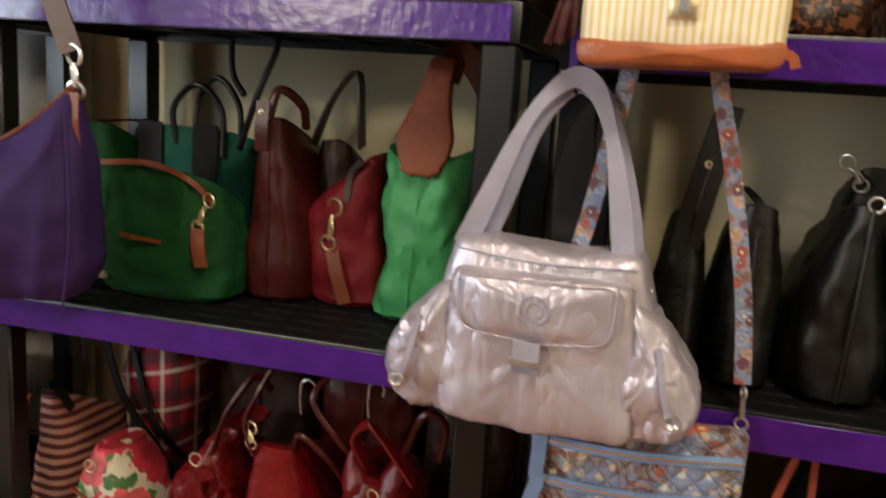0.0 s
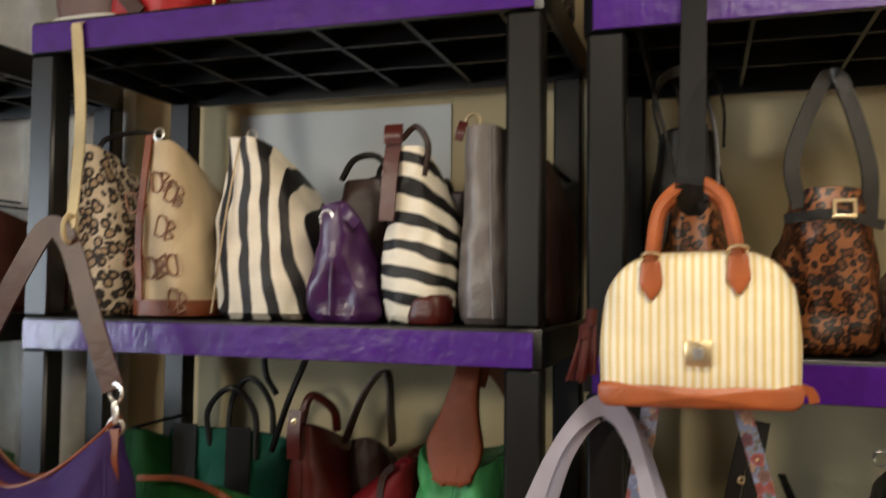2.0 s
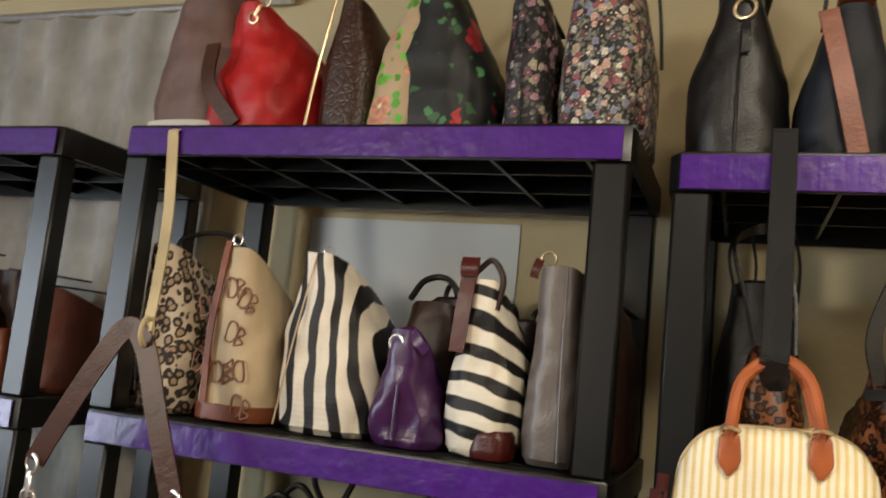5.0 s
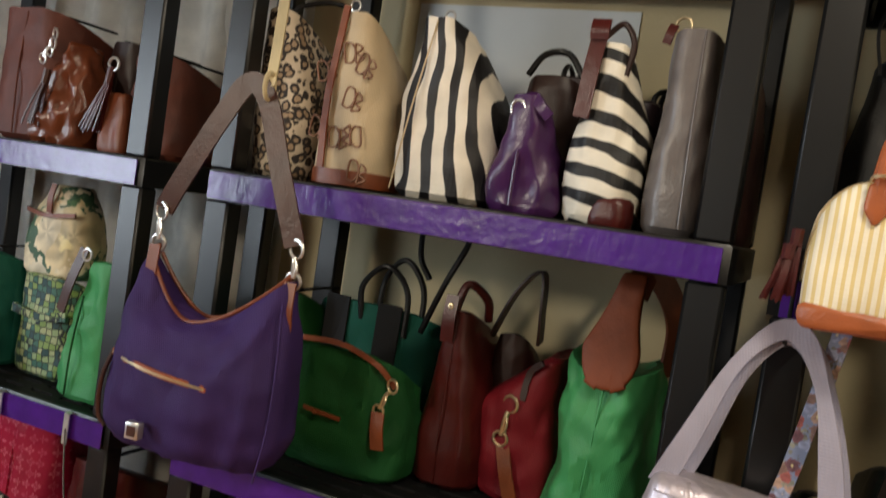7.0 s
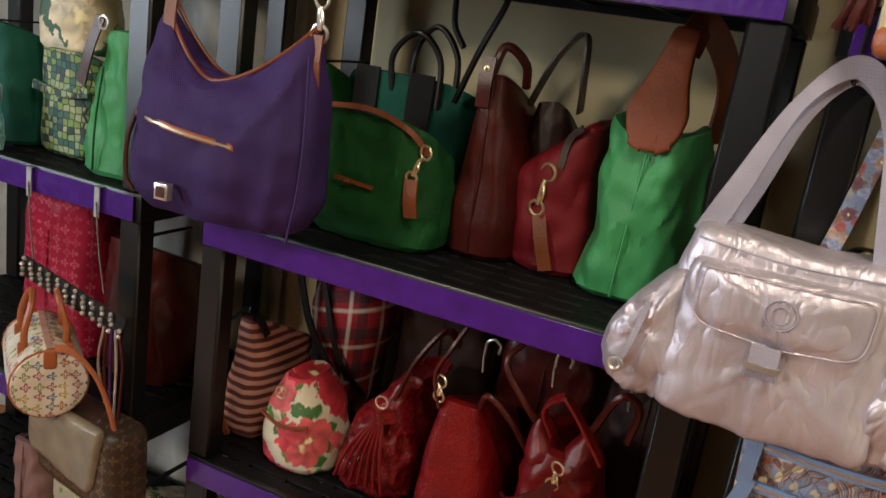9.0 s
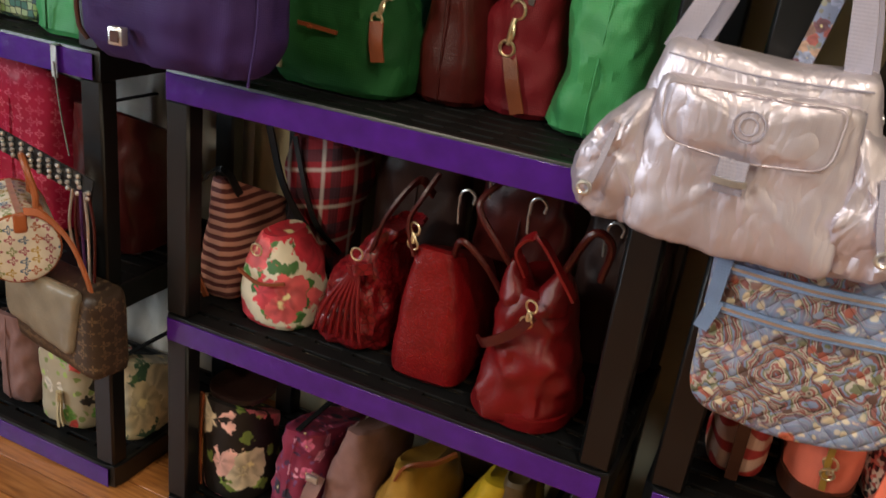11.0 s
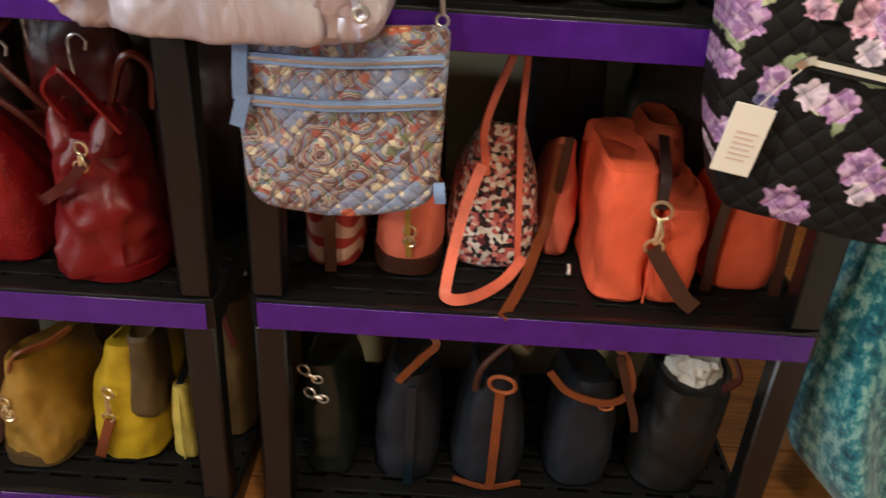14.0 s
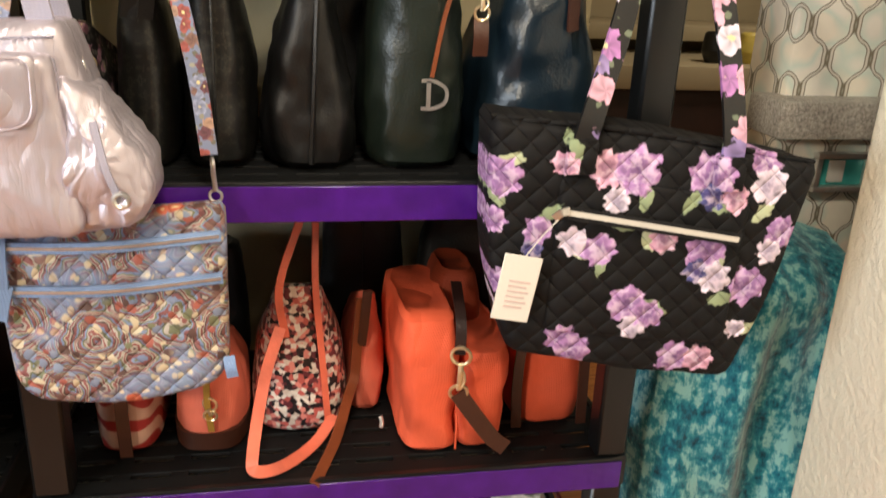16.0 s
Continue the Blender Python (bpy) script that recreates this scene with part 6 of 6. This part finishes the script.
fl = resample(rounded([(-0.097, 0.131), (0.0, 0.121), (0.094, 0.131), (0.097, 0.203), (-0.103, 0.199)], [0.024, 0.02, 0.024, 0.012, 0.012]), 60)
part("flap_piping", tube([(x, -0.1395, z) for x, z in fl] + [(fl[0][0], -0.1395, fl[0][1])], 0.0012, 90, 6), SILVER_NYLON, h)
bm = torus((0.0, -0.150, 0.166), 0.018, 0.0011)
torus((0.0, -0.150, 0.166), 0.010, 0.0009, bm=bm)
part("round_patch", bm, LILAC_WEB, h, "round tonal rubber patch")
part("patch_disc", pillow(rounded([(-0.017, 0.149), (0.017, 0.149), (0.017, 0.183), (-0.017, 0.183)], 0.0165), -0.149, -0.144, 0.002, 0.0, 0.0, n=40), SILVER_NYLON, h)
part("closure_strap", strap([(-0.006, -0.146, 0.125), (-0.006, -0.150, 0.105), (-0.006, -0.146, 0.085)], 0.034, 0.004, (0, -1, 0), 10), LILAC_WEB, h)
part("closure_bar", strap([(-0.026, -0.152, 0.100), (0.0, -0.154, 0.099), (0.014, -0.152, 0.100)], 0.008, 0.004, (0, -1, 0), 8), SILVER, h)
part("handle", strap([(-0.112, -0.070, 0.225), (-0.086, -0.062, 0.29), (-0.045, -0.040, 0.395), (0.000, -0.018, 0.448), (0.034, -0.018, 0.440), (0.062, -0.040, 0.385), (0.082, -0.062, 0.31), (0.097, -0.070, 0.225)], 0.031, 0.005, (0.2, -1, 0.1), 60, (-0.2, -1, 0.1), waist=0.42), LILAC_WEB, h, "wide lilac-grey webbing handle")
part("rear_handle", strap([(-0.095, -0.030, 0.225), (-0.070, -0.028, 0.29), (-0.035, -0.020, 0.385), (0.006, -0.008, 0.442), (0.042, -0.008, 0.43), (0.072, -0.020, 0.375), (0.092, -0.028, 0.30), (0.106, -0.030, 0.225)], 0.030, 0.005, (0.1, -1, 0.1), 60, waist=0.35), LILAC_WEB, h)
hk = thing("bag_hook", 0.054, -0.008, 1.462, "black hook on the shelf edge holding the satchel", "hook")
part("hook", tube([(0, -0.020, 0.004), (0, -0.014, -0.008), (0, -0.001, -0.004), (0, -0.001, 0.055), (0, 0.003, 0.112), (0, 0.03, 0.1125)], 0.003, 30), PLASTIC, hk)

# quilted paisley crossbody
h = thing("crossbody_bag", 0.182, -0.008, 0.748, "quilted blue paisley crossbody with light blue zips", "handbag", "hanging bags")
o = rounded([(-0.130, 0.016), (0.0, -0.002), (0.138, 0.030), (0.142, 0.285), (-0.146, 0.268)], [0.045, 0.05, 0.045, 0.012, 0.012])
part("body", pillow(o, -0.042, -0.004, 0.014, 0.010, 0.003, 12, 90, n=100), PAISLEY, h)
BLUE_TRIM = cloth("light_blue_trim", "#7d96bd", 0.6)
for za, zb, xa in ((0.236, 0.246, -0.122), (0.178, 0.188, -0.122)):
    z = part("zip", strap([(xa, -0.050, za), (0.0, -0.060, (za + zb) / 2 - 0.003), (0.136, -0.047, zb)], 0.015, 0.005, (0, -1, 0), 24), BLUE_TRIM, h, "light blue zip")
    part("teeth", strap([(xa, -0.0535, za), (0.0, -0.0635, (za + zb) / 2 - 0.003), (0.134, -0.0505, zb)], 0.004, 0.002, (0, -1, 0), 24), SILVER, z)
tab(h, -0.126, -0.052, 0.255, 0.020, 0.075, BLUE_TRIM, -0.004, "zip_tab")
tab(h, -0.124, -0.054, 0.188, 0.020, 0.045, BLUE_TRIM, -0.012, "zip_tab")
tab(h, 0.138, -0.040, 0.070, 0.016, 0.030, BLUE_TRIM, 0.004, "side_tab")
STRAP_PRINT = floral("printed_strap", "#7d88a6", ["#96524e", "#6a4650", "#a98a78", "#7d6058", "#8f97b4"], "#6a6a60", 60, 0.62, leaves=0.4)
part("strap", strap([(0.125, -0.02, 0.345), (0.112, -0.014, 0.46), (0.080, -0.006, 0.62), (0.050, -0.006, 0.735), (0.046, -0.004, 0.80), (0.046, 0.0, 0.829), (0.045, 0.05, 0.829)], 0.022, 0.003, (0, -1, 0), 50, (0, -0.4, 1)), STRAP_PRINT, h, "printed fabric shoulder strap")
part("strap", strap([(-0.118, -0.02, 0.30), (-0.110, -0.014, 0.46), (-0.092, -0.008, 0.56), (-0.062, -0.006, 0.735), (-0.060, -0.004, 0.80), (-0.060, 0.0, 0.829), (-0.058, 0.05, 0.829)], 0.024, 0.003, (0, -1, 0), 50, (0, -0.4, 1)), STRAP_PRINT, h, "printed fabric shoulder strap")
bm = torus((0.130, -0.018, 0.290), 0.008, 0.002, (0.2, 1, 0))
torus((0.128, -0.018, 0.333), 0.008, 0.002, (1, 0.3, 0), bm=bm)
join(bm, tube([(0.130, -0.018, 0.297), (0.129, -0.018, 0.312), (0.128, -0.018, 0.326)], 0.0035, 8))
part("swivel", bm, SILVER, h)


# black floral tote: its print is laid out flower by flower
def pansy_print():
    m = Mat("black_pansy_quilting", 0.75, 0, 0.3)
    nv = m.vec("SCALE", m.vec("SUBTRACT", m.noise(85, 3)[1], (0.5, 0.5, 0.5)))
    nv.node.inputs[3].default_value = 0.018
    w = m.vec("ADD", m.co, nv)
    x, y, z = m.sep(w)[:3]
    col = rgb("#0a090b")
    leaf = ((-0.185, 0.285), (-0.11, 0.305), (-0.13, 0.215), (-0.09, 0.17), (-0.06, 0.15), (-0.03, 0.205), (0.0, 0.185), (0.055, 0.235), (0.085, 0.23), (0.10, 0.15), (0.115, 0.10), (-0.20, 0.24), (0.155, 0.22), (0.02, 0.09), (-0.01, 0.24), (0.165, 0.05))
    for i, (u, v) in enumerate(leaf):
        dx, dz = m.math("SUBTRACT", x, u), m.math("SUBTRACT", z, v)
        a = i * 1.9
        p = m.math("ADD", m.math("MULTIPLY", dx, math.cos(a)), m.math("MULTIPLY", dz, math.sin(a)))
        q = m.math("SUBTRACT", m.math("MULTIPLY", dz, math.cos(a)), m.math("MULTIPLY", dx, math.sin(a)))
        d = m.math("ADD", m.math("POWER", m.math("ABSOLUTE", m.math("DIVIDE", p, 0.017)), 1.6), m.math("POWER", m.math("ABSOLUTE", m.math("DIVIDE", q, 0.0075)), 1.6))
        col = m.mix(m.less(d, 1.25, 0.15), col, rgb("#8d9a78") if i % 3 else rgb("#b4bb98"))
    pu, pk, wh, bl = "#a97fb2", "#cf9db4", "#d3c6d6", "#4a4a7d"
    blooms = ((-0.195, 0.262, 0.030, pu), (-0.200, 0.205, 0.020, pu), (-0.062, 0.275, 0.027, pk), (-0.022, 0.272, 0.036, pu), (-0.118, 0.282, 0.018, pk), (0.075, 0.268, 0.032, pu), (0.080, 0.240, 0.020, bl), (0.150, 0.285, 0.024, pu), (0.158, 0.255, 0.028, wh), (0.112, 0.238, 0.022, pk),
              (-0.048, 0.236, 0.020, wh), (-0.100, 0.180, 0.022, wh), (-0.064, 0.170, 0.026, pu), (-0.145, 0.192, 0.022, pu), (-0.150, 0.166, 0.015, bl), (0.020, 0.184, 0.022, pk), (0.080, 0.166, 0.032, pu), (0.098, 0.130, 0.025, wh), (0.070, 0.140, 0.018, bl), (0.150, 0.115, 0.032, pu), (0.185, 0.190, 0.026, pu), (0.172, 0.165, 0.020, wh),
              (-0.018, 0.095, 0.030, pu), (-0.006, 0.060, 0.022, wh), (0.012, 0.078, 0.024, pu), (-0.100, 0.040, 0.026, pu), (-0.080, 0.020, 0.026, pu), (-0.190, 0.120, 0.022, pu), (-0.178, 0.085, 0.016, wh), (0.062, 0.008, 0.028, pu), (0.100, 0.004, 0.024, pk), (0.145, 0.050, 0.016, wh))
    cell = m.vor(95, w)
    ruffle = m.math("MULTIPLY_ADD", cell[0], 0.75, m.math("MULTIPLY", m.sep(cell[1])[0], 0.25))
    frill = m.less(0.62, cell[0], 0.16)
    for i, (u, v, r, c) in enumerate(blooms):
        r *= 0.95
        dx, dz = m.math("SUBTRACT", x, u), m.math("SUBTRACT", z, v)
        d = m.math("SQRT", m.math("ADD", m.math("MULTIPLY", dx, dx), m.math("MULTIPLY", dz, dz)))
        lob = m.math("SINE", m.math("MULTIPLY_ADD", m.math("ARCTAN2", dz, dx), 7.0, i * 1.3))
        e = m.math("MULTIPLY_ADD", lob, 0.10 * r, 0.88 * r)
        val = m.math("ADD", m.math("MULTIPLY_ADD", lob, 0.08, 0.40), ruffle)
        pc = m.n("ShaderNodeHueSaturation", {"Value": m.math("ADD", val, m.math("DIVIDE", d, r * 3.0)), "Color": rgb(c)}).outputs[0]
        pc = m.mix(m.math("MULTIPLY", m.less(d, r * 0.5, r * 0.3), 0.45), pc, rgb("#5c3f6e"))
        pc = m.mix(m.math("MULTIPLY", frill, 0.55), pc, rgb("#e2cfde"))
        col = m.mix(m.less(d, e, 0.0012), col, pc)
    m.put(m.b.inputs["Base Color"], col)
    quilted(m, 0.036)
    return m.m


PANSY = pansy_print()
h = thing("tote_bag", 0.868, -0.012, 0.826, "black quilted tote printed with lilac pansies", "handbag", "hanging bags", -4)
o = rounded([(-0.172, 0.016), (0.03, -0.020), (0.150, -0.032), (0.192, 0.09), (0.228, 0.280), (0.0, 0.318), (-0.212, 0.335), (-0.205, 0.15)], [0.02, 0.03, 0.015, 0.04, 0.006, 0.03, 0.006, 0.04])
part("body", pillow(o, -0.125, -0.008, 0.016, 0.008, 0.004, 10, 95, n=110), PANSY, h)
part("top_binding", tube([(-0.210, -0.110, 0.334), (-0.1, -0.118, 0.327), (0.0, -0.118, 0.317), (0.12, -0.116, 0.299), (0.225, -0.106, 0.282)], 0.004, 30), PANSY, h)
part("front_pocket", pillow(rounded([(-0.125, 0.05), (0.128, 0.03), (0.135, 0.238), (-0.122, 0.268)], 0.008), -0.1345, -0.105, 0.006, 0.006, 0.002, n=80), PANSY, h)
z = part("pocket_zip", strap([(-0.116, -0.1455, 0.222), (0.0, -0.1500, 0.206), (0.122, -0.1445, 0.186)], 0.017, 0.003, (0, -1, 0), 20), DARK_CLOTH, h, "black zip band")
part("teeth", strap([(-0.112, -0.1480, 0.2225), (0.0, -0.1525, 0.2065), (0.118, -0.1470, 0.187)], 0.007, 0.002, (0, -1, 0), 20), WHITE, z, "silver zip teeth")
part("zip_pull", strap([(-0.112, -0.150, 0.226), (-0.122, -0.153, 0.224), (-0.130, -0.150, 0.216)], 0.010, 0.004, (0, -1, 0), 8), SILVER, h)
PANSY_STRAP = floral("pansy_strap", "#0b0a0c", ["#a873ad", "#cfc6d6", "#0b0a0c", "#8a78a8", "#c79aae"], "#6a7460", 26, 0.6, leaves=0.24)
part("handle", strap([(-0.100, -0.140, 0.305), (-0.088, -0.136, 0.35), (-0.045, -0.080, 0.46), (-0.012, -0.028, 0.575), (0.010, -0.010, 0.655)], 0.030, 0.006, (0.1, -1, 0.2), 30), PANSY_STRAP, h, "printed quilted handle")
part("handle", strap([(0.095, -0.138, 0.285), (0.095, -0.132, 0.33), (0.088, -0.080, 0.45), (0.070, -0.028, 0.575), (0.035, -0.010, 0.655)], 0.030, 0.006, (0, -1, 0.2), 30), PANSY_STRAP, h, "printed quilted handle")
for xx, zz in ((-0.100, 0.315), (0.095, 0.295)):
    part("handle_tab", box(xx - 0.019, xx + 0.019, -0.146, -0.130, zz - 0.045, zz, 0.003), PANSY, h)
tg = part("hang_tag", box(-0.025, 0.025, -0.0012, 0.0012, -0.09, 0.0, 0.001, 1), PAPER, h, "white price tag with pink printed lines")
tg.matrix_basis = pose(-0.164, -0.150, 0.166, 0, 9, 0)
part("tag_string", tube([(-0.166, -0.150, 0.160), (-0.142, -0.152, 0.195), (-0.122, -0.152, 0.218)], 0.0009, 8, 5), PAPER, h)
for k in range(6):
    ln = part("print_line", box(-0.012, 0.016 - 0.004 * (k % 2), -0.0022, -0.0014, -0.036 - 0.007 * k, -0.0335 - 0.007 * k), PINK_INK, tg)
hk = thing("bag_hook", 0.872, -0.008, 1.496, "black hook on the shelf edge holding the tote", "hook")
part("hook", tube([(0, -0.024, 0.002), (0, -0.016, -0.012), (0, -0.001, -0.008), (0, -0.001, 0.04), (0, 0.003, 0.078), (0, 0.03, 0.0785)], 0.003, 30), PLASTIC, hk)

# monogram barrel bag and flap bag on chains, third rack
h = thing("barrel_bag", -1.262, -0.075, 0.612, "white monogram barrel bag hanging by rolled tan handles", "handbag", "hanging bags", -34)
rings = []
for xx, r in ((-0.112, 0.25), (-0.114, 0.8), (-0.110, 0.96), (-0.100, 1.0), (-0.05, 1.02), (0.0, 1.03), (0.05, 1.02), (0.100, 1.0), (0.110, 0.96), (0.114, 0.8), (0.112, 0.25)):
    rings.append([Vector((xx, 0.070 * r * math.cos(t), 0.070 + 0.070 * r * math.sin(t) - 0.006 * (1 - abs(xx) / 0.12) * (math.sin(t) > 0.5))) for t in np.linspace(0, 2 * math.pi, 40, endpoint=False)])
part("body", rings_mesh(rings), MONO_WHITE, h)
for xx in (-0.104, 0.104):
    part("end_piping", torus((xx, 0.0, 0.070), 0.0695, 0.0028, (1, 0, 0)), ORANGE_TAN, h, "tan leather piping")
part("end_tab", pillow(rounded([(-0.012, 0.105), (0.012, 0.105), (0.012, 0.145), (-0.012, 0.145)], 0.006), -0.004, 0.004, 0.003, 0.001, 0.0, n=30), ORANGE_TAN, h).matrix_basis = pose(0.112, 0, 0, 0, 0, 90)
part("zip", strap([(-0.10, 0.0, 0.1412), (0.0, 0.0, 0.1385), (0.10, 0.0, 0.1412)], 0.012, 0.003, (0, 0, 1), 12), GOLD, h, "gold zip")
for yy in (-0.040, 0.034):
    roll_loop(h, [(-0.048, yy, 0.122), (-0.046, yy, 0.165), (-0.026, yy * 0.7, 0.212), (0.006, yy * 0.6, 0.222), (0.036, yy * 0.7, 0.205), (0.050, yy, 0.160), (0.050, yy, 0.122)], 0.0068, ORANGE_TAN, "tan rolled leather handle")
    for xx in (-0.048, 0.050):
        part("handle_tab", box(xx - 0.012, xx + 0.012, yy - 0.012 if yy < 0 else yy, yy if yy < 0 else yy + 0.012, 0.100, 0.134, 0.004), ORANGE_TAN, h)
turn = Matrix.Rotation(radians(34), 3, "Z")
pts = [turn @ (Vector(p) - Vector((-1.262, -0.075, 0.612))) for p in ((-1.165, -0.130, 0.760), (-1.110, -0.135, 0.768), (-1.070, -0.115, 0.720), (-1.045, -0.100, 0.640), (-1.038, -0.095, 0.580))]
loop(h, pts, 0.014, ORANGE_TAN, face=(0.3, -1, 0), name="long_strap", label="tan leather strap")
loop(h, [pts[-1] + Vector((0, -0.002, 0.004)), pts[-1] + Vector((0.001, -0.003, -0.03)), pts[-1] + Vector((0.002, -0.002, -0.062))], 0.024, ORANGE_TAN, face=(0.3, -1, 0), name="strap_end")
h2 = thing("flap_bag", -1.138, -0.055, 0.435, "brown monogram flap bag hanging below the barrel bag", "handbag", "hanging bags", -10)
part("body", pillow(rounded([(-0.14, 0), (0.14, 0), (0.135, 0.185), (-0.135, 0.17)], 0.02), -0.05, 0.040, 0.02, 0.006, 0.002), MONO_BROWN, h2)
part("flap", pillow(rounded([(-0.138, 0.060), (0.085, 0.045), (0.110, 0.190), (-0.138, 0.175)], 0.018), -0.066, -0.04, 0.010, 0.005, 0.002), leather("olive_brown_patina", "#857a68", 0.30), h2, "shiny worn front flap")
for xx in (-1.396, -1.203):
    ch = thing("bag_hanger", xx, -0.004, 0.83, "steel hook and rod over the shelf edge", "hook", "steel bag hangers")
    part("rod", tube([(0.075, -0.05, 0.03), (0.035, -0.03, 0.11), (0, -0.008, 0.19)], 0.0017, 12), DULL_STEEL, ch)
    part("hook", strap([(0, -0.007, 0.16), (0, -0.007, 0.2205), (0, 0.0, 0.2215), (0, 0.03, 0.2205)], 0.014, 0.002, (0, -1, 0), 4, (0, -1, 1), False), SILVER, ch, "flat steel hook")
br = thing("jewelled_strap", -1.215, -0.05, 0.80, "glittering jewelled strap hung on the rod", "strap")
rnd = random.Random(4)
bm = bmesh.new()
for i in range(46):
    a, c = (i // 4) / 11, i % 4
    xx, zz = -0.13 + 0.27 * a, 0.045 - 0.055 * a + c * 0.011
    b2 = bmesh.ops.create_icosphere(bm, subdivisions=1, radius=0.0055, matrix=pose(xx, -0.012 + rnd.uniform(-0.003, 0.003), zz, rnd.uniform(0, 90)))
tagged(part("jewel_facing", bm, SILVER, br, "clear and silver stones"), kind="stuff")
part("backing", strap([(-0.135, -0.006, 0.062), (0.0, -0.006, 0.034), (0.145, -0.006, 0.004)], 0.046, 0.003, (0, -1, 0), 12), BLACK, br)
for k in range(5):
    roll_loop(br, [(0.10 + 0.01 * k, -0.012, 0.0), (0.09 + 0.016 * k, -0.014, -0.08), (0.11 + 0.008 * k, -0.012, -0.16 - 0.02 * k)], 0.003, (SILVER, MAROON, PURPLE_LEATHER)[k % 3], name="bead_cord")

# turquoise velvet draped beside the rack
vd = thing("velvet_drape", 1.15, 0.08, FLOOR_Z, "crushed turquoise velvet draped over a stand", "drape")
bm = bmesh.new()
rows = []
for j in range(40):
    v = j / 39
    zz = 0.004 + 0.814 * (1 - v)
    lx = float(np.interp(zz, (0.0, 0.05, 0.16, 0.33, 0.50, 0.66, 0.82), (0.10, 0.0, -0.11, -0.172, -0.182, -0.145, -0.03)))
    rx = 0.26 + 0.02 * v
    row = []
    for i in range(70):
        u = i / 69
        xx = lx + (rx - lx) * u
        fold = 0.030 * math.sin(10 * u + 4.2 * v - 0.4) + 0.013 * math.sin(23 * u - 2.2 * v + 2) + 0.010 * noise.noise((xx * 9, zz * 5, 0))
        edge = 0.10 * (1 - min(1, 6 * u)) ** 2 + 0.16 * (1 - min(1, 9 * v)) ** 2
        row.append(bm.verts.new((xx, fold * min(1, 0.35 + 2 * v) - 0.06 * v + edge, zz + 0.035 * math.sin(2.6 * u + 0.3) * (1 - v))))
    rows.append(row)
for a, c in zip(rows, rows[1:]):
    for i in range(69):
        bm.faces.new((a[i], a[i + 1], c[i + 1], c[i]))
bmesh.ops.solidify(bm, geom=list(bm.faces), thickness=0.004)
part("cloth", bm, VELVET, vd)
part("stand", box(0.06, 0.22, 0.13, 0.27, 0, 0.788, 0.01), BEIGE, vd)

# seams and zips on the plainer bags
for ob in [o for o in scene.objects if o.name.startswith("handbag") and o.parent is None and len(o.children) == 1]:
    body = ob.children[0]
    lo, hi = [Vector(f(v.co[k] for v in body.data.vertices) for k in range(3)) for f in (min, max)]
    m = body.data.materials[0]
    xm = sum(v.co.x for v in body.data.vertices if v.co.z > hi.z - 0.02) / max(1, sum(1 for v in body.data.vertices if v.co.z > hi.z - 0.02))
    part("piping", tube([((lo.x + hi.x) / 2, -0.004, 0.01), ((lo.x + hi.x + xm) / 3, -0.006, hi.z * 0.5), (xm, 0.002, hi.z - 0.01)], 0.002, 16, 6), m, ob)
    part("zip", strap([(xm, 0.01, hi.z + 0.001), (xm, 0.1, hi.z + 0.002), (xm, hi.y - 0.02, hi.z + 0.001)], 0.012, 0.004, (0, 0, 1), 10), DARK_CLOTH, ob)
